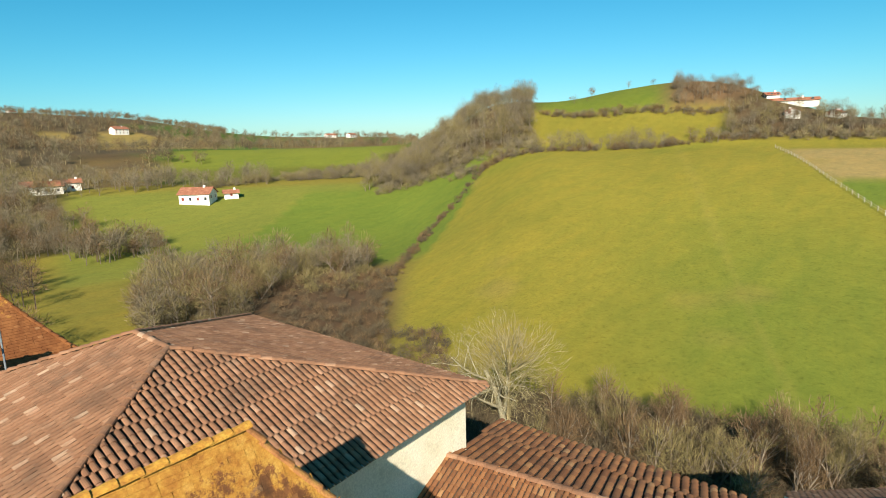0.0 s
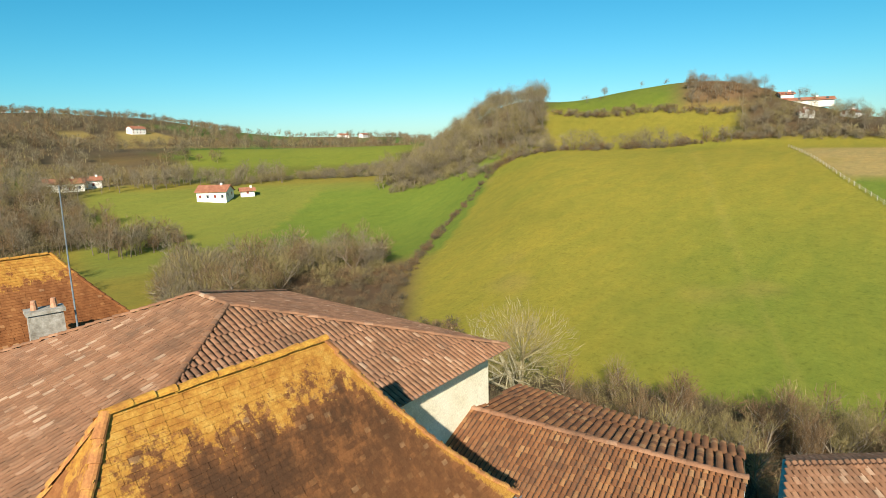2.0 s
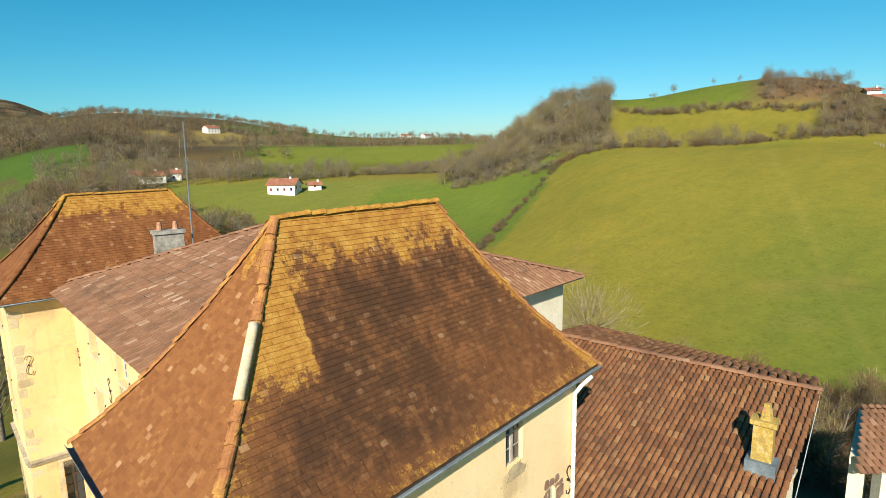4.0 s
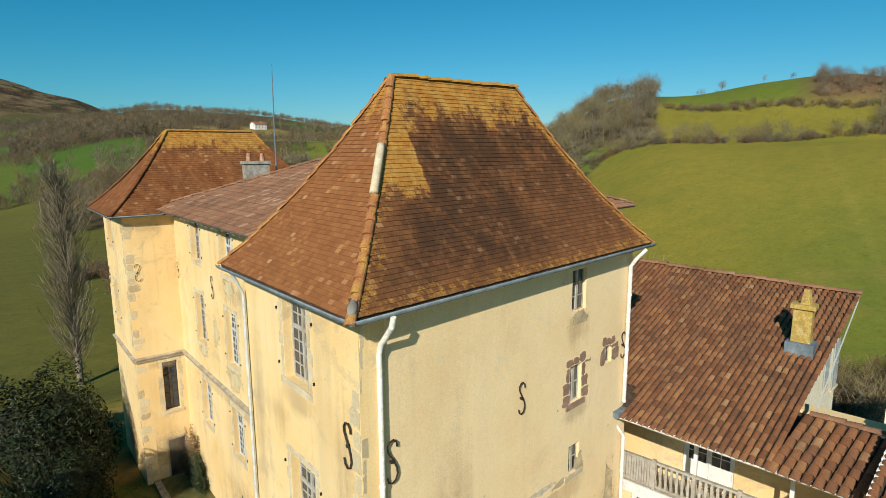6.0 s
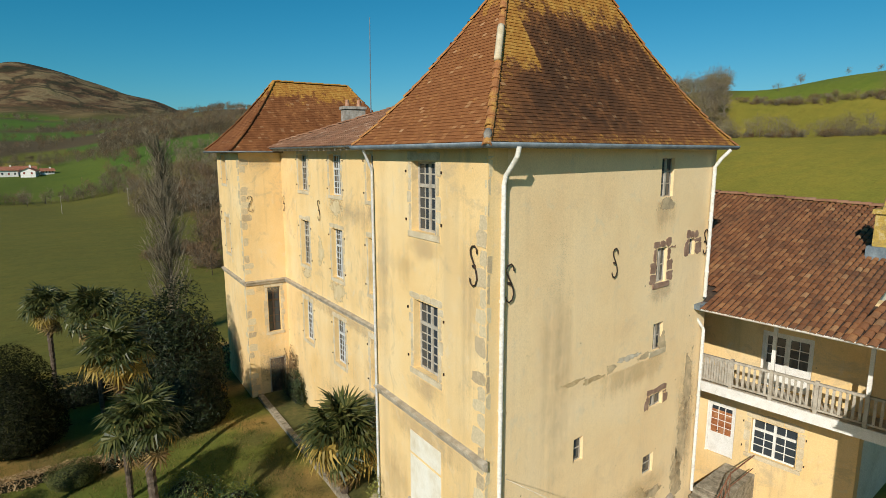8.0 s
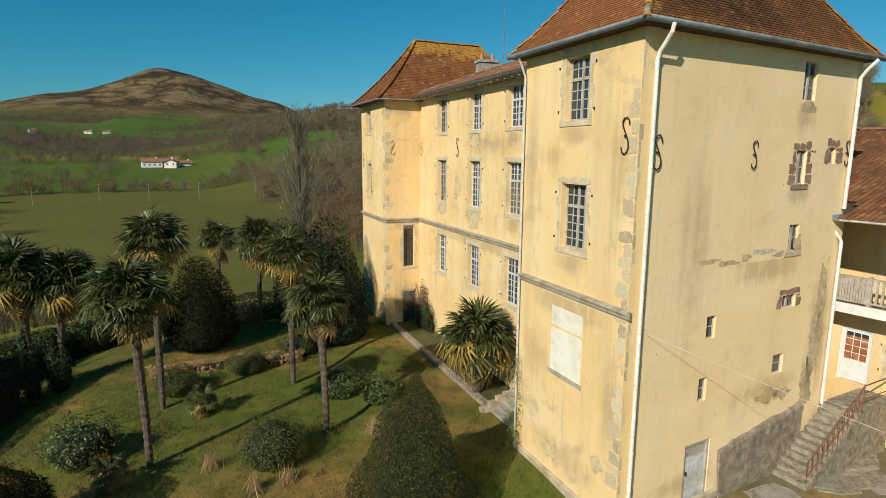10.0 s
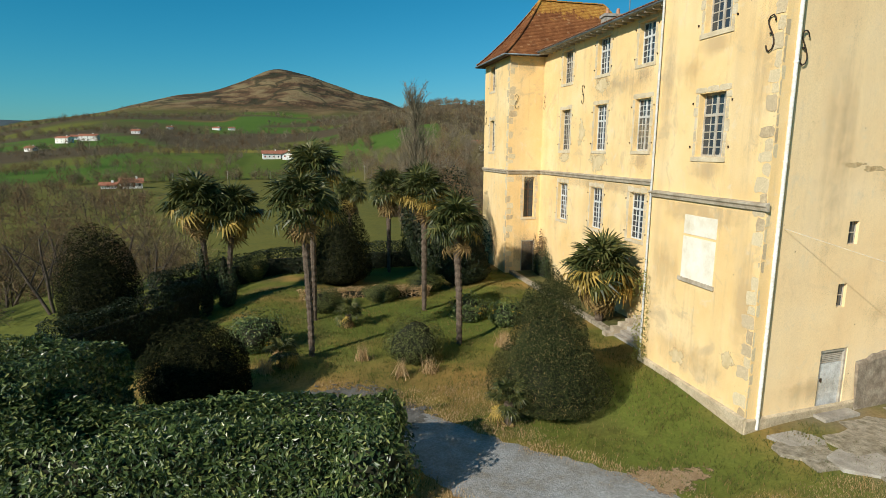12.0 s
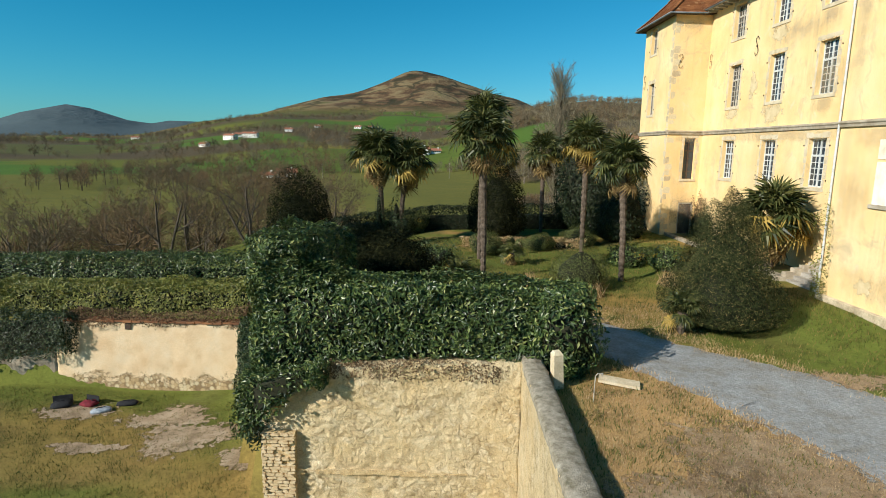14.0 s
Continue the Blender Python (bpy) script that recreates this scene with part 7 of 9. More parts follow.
stand("valley_hedge", "dark hedge winding over the plain", along(93, [polar(5, 138), polar(8.5, 150), polar(9.5, 120)], 120, 1.3), SHRUBS, (TWIG_DARK, TWIG_BROWN), 19, 0.8, 1.4)

# single trees along the stream and by the garden
lone = bare_tree_mesh(4, 19, 0.6, 4, 0.42, 1, 0.034, 5, 0.2, mats=None, first=0.22)
hv, hf, hs = far_tree(5, 14.5, 5.6, 2600, 0.026, 1.5, 0.22, 18)
lone.add([tuple(p) for p in hv], [tuple(int(i) for i in f) for f in hf], 1)
tree_thing("tree", "spreading pale lichened bare tree below the house", lone, LICHEN_BARK, TWIG_PALE, pose(50.5, 26.2, gz(50.5, 26.2), 0, 0, 30))
MID = [bare_tree_mesh(s, 9, 0.5, 4, 0.13, 3, 0.022, 5, 0.4, stems=2 + s % 2) for s in (11, 12, 13)]
for k, (az, r, s) in enumerate(((50, 62, 0.8), (53.5, 70, 0.7), (63, 61, 0.6), (67, 66, 0.75), (70.5, 63, 0.85), (73, 67, 0.9), (76.5, 62, 0.95), (79.5, 66, 1.0), (82, 63, 1.0), (85, 66, 1.1), (88.5, 64, 1.1), (92, 66, 1.0))):
    x, y = polar(az, r)
    tree_thing("tree", "slender many-stemmed bare tree by the stream", MID[k % 3], BARK, (TWIG_OLIVE, TWIG_BROWN, TWIG_BROWN)[k % 3], pose(x, y, gz(x, y), 0, 0, k * 77) @ Matrix.Scale(s, 4), "bare trees by the stream")
BIG = [bare_tree_mesh(s, 12, 0.62, 5, 0.15, 1, 0.028, 4, 0.22, stems=2, first=0.2) for s in (21, 22, 23)]
for k, (x, y, s) in enumerate(((-26, 27, 0.85), (-33, 36, 0.95), (-30, 27, 0.8), (-36, 26, 0.9), (-42, 28, 0.95), (-48, 27, 0.95), (-38, 34, 0.9), (-45, 38, 1.0), (-52, 36, 1.0), (-58, 41, 1.05), (-49, 46, 1.0), (-41, 45, 0.95), (-63, 34, 1.0), (-35, 49, 0.95), (-69, 44, 1.1), (-56, 53, 1.0), (-76, 38, 1.0))):
    tree_thing("tree", "wide-branching bare tree beyond the garden hedge", BIG[k % 3], DARK_BARK, TWIG_DARK if k % 2 else TWIG_BROWN, pose(x, y, gz(x, y), 0, 0, k * 101) @ Matrix.Scale(s, 4), "bare trees beyond the hedge")
VALLEY = []
for sd in (51, 52, 53):
    vt = bare_tree_mesh(sd, 10, 0.55, 3, 0.17, 1, 0.03, 5, 0.3, stems=2, first=0.2)
    tv, tf, _s = far_tree(sd, 10.5, 4.3, 1100, 0.03, 1.2, 0.12, 14)
    vt.add([tuple(p) for p in tv], [tuple(int(i) for i in f) for f in tf], 1)
    VALLEY.append(vt)
for k, (x, y, s) in enumerate(((60, 98, 0.9), (66, 104, 1.0), (72, 108, 1.0), (84, 118, 1.0), (93, 118, 0.9), (99, 112, 0.9), (78, 112, 0.9), (56, 108, 1.0), (48, 112, 0.9))):
    tree_thing("tree", "tall bare tree in the stream valley", VALLEY[k % 3], BARK, (TWIG_OLIVE, TWIG_BROWN)[k % 2], pose(x, y, gz(x, y), 0, 0, k * 63) @ Matrix.Scale(s, 4), "bare trees in the valley")
tree_thing("tree", "wide-branching bare tree at the edge of the garden", BIG[1], DARK_BARK, TWIG_DARK, pose(-24.5, 26.0, gz(-24.5, 26.0), 0, 0, 40) @ Matrix.Scale(0.72, 4))
pop = Mesh()
rngp = random.Random(3)
pop.tube([(0, 0, -1), (0.1, 0, 8), (0, 0.1, 16), (0, 0, 25)], [0.38, 0.28, 0.16, 0.03], 7, 0, False)
for k in range(620):
    z = rngp.uniform(2.0, 23.5)
    a, ln = rngp.uniform(0, 6.283), rngp.uniform(1.8, 4.4) * (1.0 if z < 16 else 0.55)
    d = Vector((math.cos(a), math.sin(a), 0))
    p0 = d * 0.1 + Vector((0, 0, z))
    p1 = p0 + d * ln * 0.46 + Vector((0, 0, ln * 0.75))
    p2 = p1 + d * ln * 0.22 + Vector((rngp.gauss(0, 0.15), rngp.gauss(0, 0.15), ln * 0.5))
    for a0, b0, w0 in ((p0, p1, 0.05), (p1, p2, 0.03)):
        s = (b0 - a0).cross(Vector((rngp.gauss(0, 1), rngp.gauss(0, 1), 0.3))).normalized() * w0
        pop.quad(a0 - s, a0 + s, b0 + s * 0.5, b0 - s * 0.5, 1)
    for j in range(5):
        q = p0.lerp(p2, 0.3 + 0.7 * rngp.random()) if j > 2 else p1.lerp(p2, rngp.random())
        e = q + Vector((rngp.gauss(0, 0.35), rngp.gauss(0, 0.35), rngp.uniform(0.3, 0.9)))
        s = (e - q).cross(Vector((rngp.gauss(0, 1), rngp.gauss(0, 1), 0.3))).normalized() * 0.025
        pop.quad(q - s, q + s, e + s * 0.5, e - s * 0.5, 1)
tree_thing("poplar", "tall narrow leafless poplar beyond the garden", pop, BARK, TWIG_GREY, pose(1.5, 66, gz(1.5, 66)))


# evergreens
def blob_points(rng, n, shape, depth=0.25):
    """Points in the outer skin of a shape, with their outward directions. shape(u, v) gives radius factors."""
    d = rng.normal(size=(n, 3))
    d /= np.linalg.norm(d, axis=1, keepdims=True)
    return d, 1 - depth * rng.uniform(0, 1, n) ** 1.5


def lumpy(d, seed, k=3.0, amount=0.14):
    rng = np.random.RandomState(seed)
    out = np.zeros(len(d))
    for _ in range(7):
        a = rng.normal(size=3) * k
        out += np.sin(d @ a + rng.uniform(0, 6.28))
    return 1 + amount * out / 2.6


def bush(name, label, x, y, rx, ry, h, mat, n=2500, leaf=0.1, seed=1, cone=0.0, z=None, leaf_v=None, lump=0.14, category="bush", group="", core=True, z_low=-0.15, up=0.3):
    """An evergreen: leaves thick over an uneven body with a dark inside. cone: 0 round, 1 pointed."""
    rng = np.random.RandomState(seed)
    z0 = gz(x, y) if z is None else z
    t = thing(name, label, category, pose(x, y, z0), group)

    def place(d, f):
        k = lumpy(d, seed, 3.0, lump) * f
        zz = (d[:, 2] * 0.5 + 0.5)
        prof = np.sqrt(np.maximum(1 - d[:, 2] ** 2, 0)) * (1 - cone) + cone * np.clip((1 - zz) ** 0.75 * 1.15, 0, 1) * np.where(zz < 0.12, zz / 0.12, 1)
        ang = np.arctan2(d[:, 1], d[:, 0])
        return np.stack([np.cos(ang) * prof * k * rx, np.sin(ang) * prof * k * ry, zz * k * h + z_low], 1)

    d, f = blob_points(rng, n, None)
    p = place(d, f)
    keep = p[:, 2] > 0.0
    p, d = p[keep], d[keep]
    size = leaf * rng.uniform(0.7, 1.35, len(p))
    m = random_frames(rng, p, d * 1.1 + np.array([0, 0, up]), 0.55, size)
    vv, ff = scatter(leaf_v or LEAF_V, LEAF_F, m)
    link("foliage", array_mesh("foliage", vv, ff, mat), t)
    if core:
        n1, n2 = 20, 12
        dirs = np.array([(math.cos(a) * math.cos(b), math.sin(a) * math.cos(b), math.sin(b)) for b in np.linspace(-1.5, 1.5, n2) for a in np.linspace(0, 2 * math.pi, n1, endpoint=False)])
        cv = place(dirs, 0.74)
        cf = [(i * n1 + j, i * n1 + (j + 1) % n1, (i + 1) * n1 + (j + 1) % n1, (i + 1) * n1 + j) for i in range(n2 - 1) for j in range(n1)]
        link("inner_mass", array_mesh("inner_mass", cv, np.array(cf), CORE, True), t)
    return t


def hedge(name, label, pts, width, z0, z1, mat, density=180, leaf=0.13, seed=1, core=True, category="hedge"):
    """A clipped or overgrown hedge along a line: leaves over its sides and top, dark inside. z1 may vary along it."""
    rng = np.random.RandomState(seed)
    t = thing(name, label, category)
    pts = np.array(pts, float)
    seg = np.linalg.norm(np.diff(pts, axis=0), axis=1)
    cum = np.r_[0, np.cumsum(seg)]
    L = cum[-1]
    z1 = np.array(z1, float) if hasattr(z1, "__len__") else np.full(len(pts), float(z1))
    z0 = np.array(z0, float) if hasattr(z0, "__len__") else np.full(len(pts), float(z0))

    def base(d):
        return np.stack([np.interp(d, cum, pts[:, 0]), np.interp(d, cum, pts[:, 1])], 1), np.interp(d, cum, z0), np.interp(d, cum, z1)

    def across(d):
        e = 0.05
        a, b = base(np.clip(d - e, 0, L))[0], base(np.clip(d + e, 0, L))[0]
        w = b - a
        w /= np.linalg.norm(w, axis=1, keepdims=True) + 1e-9
        return np.stack([w[:, 1], -w[:, 0]], 1)

    hmean = float(np.mean(z1 - z0))
    n = int(density * L * (2 * hmean + width))
    d = rng.uniform(-0.3, L + 0.3, n)
    per = rng.uniform(0, 2 * hmean + width, n)
    dc = np.clip(d, 0, L)
    b, lo, hi = base(dc)
    w = across(dc)
    wl = waves(d * 1.0, per * 1.3, 1.1, seed) * 0.26 + waves(d * 1.0, per, 3.4, seed + 5) * 0.20
    off, zz, nd = np.zeros(n), np.zeros(n), np.zeros((n, 3))
    s1, s2 = per < hmean, per > hmean + width
    mid = ~(s1 | s2)
    half = width / 2
    skin = -0.34 * rng.uniform(0, 1, n) ** 1.6
    hh = hi - lo
    zz[s1] = (lo + hh * per / hmean)[s1]
    off[s1] = (-half - wl - skin)[s1]
    nd[s1, :2] = -w[s1]
    zz[s2] = (lo + hh * (per - hmean - width) / hmean)[s2]
    off[s2] = (half + wl + skin)[s2]
    nd[s2, :2] = w[s2]
    zz[mid] = (hi + wl + skin)[mid]
    off[mid] = (per - hmean - half)[mid]
    nd[mid, 2] = 1
    # rounded shoulders
    rise = np.clip((zz - (hi - 0.5)) / 0.5, 0, 1)
    off = off * (1 - 0.25 * rise * rise)
    p = np.concatenate([b + w * off[:, None], zz[:, None]], 1)
    dirn = np.stack([w[:, 1], -w[:, 0]], 1) * -1
    p[:, :2] += dirn * (d - dc)[:, None] * -1
    # leaves over both ends
    ne = int(density * (hmean * width) * 1.3)
    for dd0, sgn in ((0.0, -1.0), (L, 1.0)):
        eb, elo, ehi = base(np.full(ne, dd0))
        ew = across(np.full(ne, dd0))
        ef = np.stack([-ew[:, 1], ew[:, 0]], 1) * sgn
        eo = rng.uniform(-half, half, ne)
        ez = elo + (ehi - elo) * rng.uniform(0, 1, ne)
        out = 0.25 + waves(eo * 2, ez * 2, 1.4, seed + 9) * 0.25 - 0.3 * rng.uniform(0, 1, ne) ** 1.6 - 0.3 * (np.abs(eo) / half) ** 3
        p = np.concatenate([p, np.concatenate([eb + ew * eo[:, None] + ef * out[:, None], ez[:, None]], 1)])
        nd = np.concatenate([nd, np.concatenate([ef, np.zeros((ne, 1))], 1)])
    if category == "ivy":
        low_edge = np.interp(np.clip(np.concatenate([d, np.zeros(ne), np.full(ne, L)]), 0, L), cum, z0) + 0.55 * (waves(p[:, 0], p[:, 1], 1.9, seed + 3) + 0.6 * waves(p[:, 0], p[:, 1], 5.0, seed + 4) + 0.35)
        keep = p[:, 2] > low_edge
        p, nd = p[keep], nd[keep]
    n = len(p)
    m = random_frames(rng, p, nd + np.array([0, 0, 0.35]), 0.5, leaf * rng.uniform(0.7, 1.3, n))
    vv, ff = scatter(LEAF_V, LEAF_F, m)
    link("foliage", array_mesh("foliage", vv, ff, mat), t)
    mb = Mesh()
    k = max(2, int(L / 0.6))
    dd = np.linspace(min(0.45, L * 0.3), L - min(0.45, L * 0.3), k + 1)
    bb, lo, hi = base(dd)
    ww = across(dd)
    ring = []
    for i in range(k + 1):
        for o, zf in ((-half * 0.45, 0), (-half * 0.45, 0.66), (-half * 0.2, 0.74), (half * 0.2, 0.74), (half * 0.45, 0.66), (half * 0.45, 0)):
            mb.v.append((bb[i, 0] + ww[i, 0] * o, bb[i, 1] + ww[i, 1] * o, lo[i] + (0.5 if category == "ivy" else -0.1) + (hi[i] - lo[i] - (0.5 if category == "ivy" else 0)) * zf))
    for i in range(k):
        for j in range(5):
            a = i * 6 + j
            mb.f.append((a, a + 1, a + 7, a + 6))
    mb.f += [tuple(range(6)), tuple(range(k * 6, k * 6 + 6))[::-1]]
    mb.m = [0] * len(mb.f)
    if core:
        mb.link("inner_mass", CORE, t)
    return t


# palms
def fan_mesh(seed, dead=False):
    rng = random.Random(seed)
    mb = Mesh()
    mb.tube([(0, 0, 0), (0, 0.35, 0.05), (0, 0.72, 0.02)], [0.016, 0.012, 0.009], 3, 0, False)
    o = Vector((0, 0.7, 0.02))
    n = 22
    for k in range(n):
        a = lerp(-2.35, 2.35, k / (n - 1))
        ln = (0.62 if abs(a) < 1.6 else 0.5) * rng.uniform(0.85, 1.1)
        d = Vector((math.sin(a), math.cos(a), 0))
        s = Vector((d.y, -d.x, 0)) * 0.034
        droop = -0.10 - 0.22 * rng.random() * (1.6 if dead else 1)
        mid = o + d * ln * 0.6 + Vector((0, 0, 0.02))
        tip = o + d * ln + Vector((0, 0, droop))
        up = Vector((0, 0, 0.018 * (1 if k % 2 else -1)))
        mb.quad(o - s * 0.15, o + s * 0.15, mid + s + up, mid - s - up)
        mb.quad(mid - s - up, mid + s + up, tip + s * 0.15, tip - s * 0.15)
    return mb


FANS = [fan_mesh(s).data("frond", PALM_LEAF) for s in (1, 2, 3)]
GOLDS = [fan_mesh(s, True).data("frond", PALM_GOLD) for s in (6, 7)]
DEADS = [fan_mesh(s, True).data("frond", PALM_DEAD) for s in (4, 5)]


def palm(x, y, top, r=1.3, seed=1, lean=(0, 0), z=None, fronds=44, dry=12, trunk=0.15, gold=0.8, label="windmill palm with a fibrous trunk and fan fronds"):
    """A fan palm: ringed shaggy trunk, living fans above, dry ones hanging below."""
    rng = random.Random(seed)
    z0 = gz(x, y) if z is None else z
    t = thing("palm", label, "palm tree", pose(x, y, z0), "garden palms")
    H = top - z0
    mb = Mesh()
    pts, rad = [], []
    n = max(6, int(H / 0.16))
    for k in range(n + 1):
        f = k / n
        pts.append((lean[0] * f * f + rng.gauss(0, 0.006), lean[1] * f * f + rng.gauss(0, 0.006), -0.2 + (H + 0.1) * f))
        rad.append(trunk * (0.85 + 0.35 * f) * (1.12 if k % 2 else 0.94) * rng.uniform(0.95, 1.05))
    mb.tube(pts, rad, 9)
    mb.link("trunk", PALM_BARK, t)
    c = Vector((lean[0], lean[1], H))
    sc = r / 1.35
    for k in range(fronds):
        el = lerp(1.35, -0.6, (k / fronds) ** 0.85) + rng.gauss(0, 0.12)
        az = k * 2.39996 + rng.gauss(0, 0.2)
        m = Matrix.Translation(c + Vector((0, 0, rng.uniform(-0.15, 0.1)))) @ Matrix.Rotation(az, 4, "Z") @ Matrix.Rotation(el, 4, "X") @ Matrix.Rotation(rng.gauss(0, 0.3), 4, "Y") @ Matrix.Scale(sc * rng.uniform(0.85, 1.12), 4)
        link("frond", GOLDS[k % 2] if k > fronds * gold and rng.random() < 0.6 else FANS[k % 3], t, m=m)
    for k in range(dry):
        el = rng.uniform(-1.45, -0.8)
        m = Matrix.Translation(c + Vector((0, 0, rng.uniform(-0.6, -0.1)))) @ Matrix.Rotation(rng.uniform(0, 6.283), 4, "Z") @ Matrix.Rotation(el, 4, "X") @ Matrix.Scale(sc * rng.uniform(0.7, 0.95), 4)
        link("frond", DEADS[k % 2], t, "dry hanging frond", m=m)
    return t


palm(-13.4, 10.6, 6.55, 1.75, 1, (-0.2, -0.3), fronds=44, dry=9)
palm(-13.2, 16.1, 7.7, 1.75, 2, (0.1, -0.6), fronds=42, dry=9)
palm(-19.3, 21.0, 5.6, 2.2, 3, (-0.3, 0.1), fronds=46, dry=12, label="leaning palm with an ivy-clad trunk")
palm(-18.2, 21.5, 5.0, 2.0, 4, (0.5, 0.0), fronds=44, dry=9)
palm(-10.0, 33.5, 5.2, 1.7, 5)
palm(-7.05, 16.8, 6.5, 1.7, 6, (0.0, 0.1), fronds=42, dry=9)
palm(-7.6, 27.5, 5.9, 1.9, 7, fronds=42)
palm(-6.55, 10.8, 5.4, 1.6, 8, (-0.1, 0.6), fronds=42, dry=10)
palm(0.75, 10.9, 2.9, 2.1, 9, (0.0, 0.1), z=0.2, fronds=66, dry=26, trunk=0.22, gold=0.5, label="stout palm with yellowing fronds beside the facade")
palm(-11.5, 14.6, 0.4, 0.9, 10, dry=3, fronds=20, label="young fan palm at shrub height")
palm(-14.6, 9.4, 0.35, 0.9, 11, dry=3, fronds=20, label="young fan palm at shrub height")
palm(-7.0, 2.6, 0.55, 0.95, 12, dry=3, fronds=20, label="young fan palm beside the clipped conifer")

NEEDLE_V = [(-0.10, -0.5, 0), (0.10, -0.5, 0), (0.05, 0.5, 0.04), (-0.05, 0.5, 0.04)]
bush("conifer", "dense dark conical conifer on the lawn", -5.2, 3.5, 2.0, 2.0, 5.1, CONIFER, 64000, 0.085, 31, 0.8, leaf_v=NEEDLE_V, lump=0.11, category="conifer", up=0.9)
bush("conifer", "dark domed conifer clipped to a beehive shape", -11.4, 24.6, 2.4, 2.4, 6.0, YEW, 13000, 0.2, 32, 0.5, leaf_v=NEEDLE_V, lump=0.05, category="conifer", up=0.9)
bush("conifer", "dark rounded conifer in the garden", -17.4, 6.4, 1.95, 1.95, 3.45, YEW, 20000, 0.15, 33, 0.15, leaf_v=NEEDLE_V, lump=0.07, category="conifer", up=0.9)
bush("conifer", "tall dark rounded conifer by the hedge", -24.0, 17.6, 2.1, 2.1, 7.2, YEW, 24000, 0.17, 34, 0.2, leaf_v=NEEDLE_V, lump=0.06, category="conifer", up=0.9)
bush("evergreen_tree", "tall glossy dark evergreen against the pavilion", -3.9, 26.3, 3.2, 3.0, 7.3, DARK_LEAF, 12000, 0.24, 35, 0.1, lump=0.16, category="evergreen")
bush("evergreen_tree", "dark evergreen shrub against the pavilion", -3.3, 21.8, 1.9, 1.8, 4.2, DARK_LEAF, 5500, 0.2, 36, 0.2, lump=0.14, category="evergreen")
for k, (x, y, r, h, mat, lab) in enumerate(((-15.9, 12.0, 1.3, 2.0, LAUREL, "leafy dark shrub on the lawn"), (-9.0, 9.3, 1.45, 2.05, OLIVE_LEAF, "rounded yellow-green shrub on the lawn"), (-12.6, 17.8, 1.1, 1.5, OLIVE_LEAF, "rounded shrub by the dry hedge"), (-5.0, 14.6, 1.2, 1.7, LAUREL, "dark shrub by the path"), (-17.4, 27.2, 1.0, 2.1, OLIVE_LEAF, "yellowish shrub at the garden edge"), (-3.6, 12.6, 0.8, 1.2, LAUREL, "small shrub with yellow blossom"), (-9.2, 19.6, 1.1, 1.2, OLIVE_LEAF, "low shrub at the lawn edge"), (-6.0, 21.5, 1.2, 1.6, OLIVE_LEAF, "low shrub at the lawn edge"))):
    bush("shrub", lab, x, y, r, r * 0.95, h, mat, 8000 if mat is OLIVE_LEAF else 2600, 0.08 if mat is OLIVE_LEAF else 0.13, 40 + k, 0.0, lump=0.12 if mat is OLIVE_LEAF else 0.2)
for k, (x, y, z) in enumerate(((-3.2, 12.3, 0.5), (-3.9, 12.9, 0.7), (-15.2, 11.4, 0.5), (-17.2, 26.8, 1.0), (-4.6, 14.0, 0.6))):
    bush("yellow_blossom", "cluster of yellow winter blossom on a shrub", x, y, 0.34, 0.34, 0.5, YELLOW_FLOWER, 240, 0.08, 60 + k, 0.0, z=gz(x, y) + z - 0.1, core=False, category="flowers")

hedge("laurel_hedge", "tall glossy laurel hedge above the ruined wall", [(-20.9, 0.6), (-18.6, 0.35), (-15.0, 0.2), (-11.3, -0.1)], 2.2, [-1.6, -0.9, -0.4, -0.5], [2.9, 2.1, 2.15, 2.05], LAUREL, 330, 0.165, 71)
bush("laurel_bush", "bulging laurel at the end of the hedge above the drive", -11.9, -0.75, 1.05, 1.35, 3.05, LAUREL, 3600, 0.165, 88, 0.0, z=-0.55, lump=0.2, category="bush")
hedge("laurel_hedge", "overgrown laurel mound at the end of the hedge", [(-20.9, 0.9), (-20.0, 2.4), (-19.4, 3.6)], 2.2, -1.4, [3.2, 3.7, 3.0], LAUREL, 320, 0.16, 72)
hedge("hedge", "yellow-green clipped hedge behind the garden wall", [(-36.5, 10.5), (-30, 10.4), (-23.2, 10.2)], 1.7, -2.3, [-0.55, -0.5, -0.4], GOLD_LEAF, 300, 0.15, 73)
hedge("hedge", "long dark hedge at the garden edge", [(-46, 14.6), (-33, 14.0), (-24.5, 13.6)], 1.6, -2.3, [-0.1, 0.15, 0.2], LAUREL, 260, 0.16, 74)
hedge("hedge", "dark hedge on the far side of the lawn", [(-22.5, 22.5), (-16.5, 28.6), (-9.5, 29.5), (-4.5, 30.0)], 1.5, -1.0, [1.2, 1.5, 1.6, 1.6], DARK_LEAF, 130, 0.17, 75)
hedge("hedge", "dark hedge beside the lawn", [(-24.0, 11.5), (-21.6, 16.0), (-19.8, 20.5)], 1.3, -1.3, [1.5, 1.4, 1.2], DARK_LEAF, 130, 0.16, 76)
hedge("dry_hedge", "low brown dried hedge across the lawn", [(-13.8, 20.4), (-10.5, 20.6), (-6.3, 20.0)], 0.7, -0.4, 0.35, DRY_GRASS, 260, 0.13, 77)
hedge("ivy", "ivy hanging over the end of the terrace wall", [(-20.75, -1.0), (-22.3, 3.0), (-24.2, 8.5)], 0.9, [-2.8, -4.3, -3.8], [-0.9, -1.0, -1.6], IVY, 260, 0.13, 78, category="ivy")
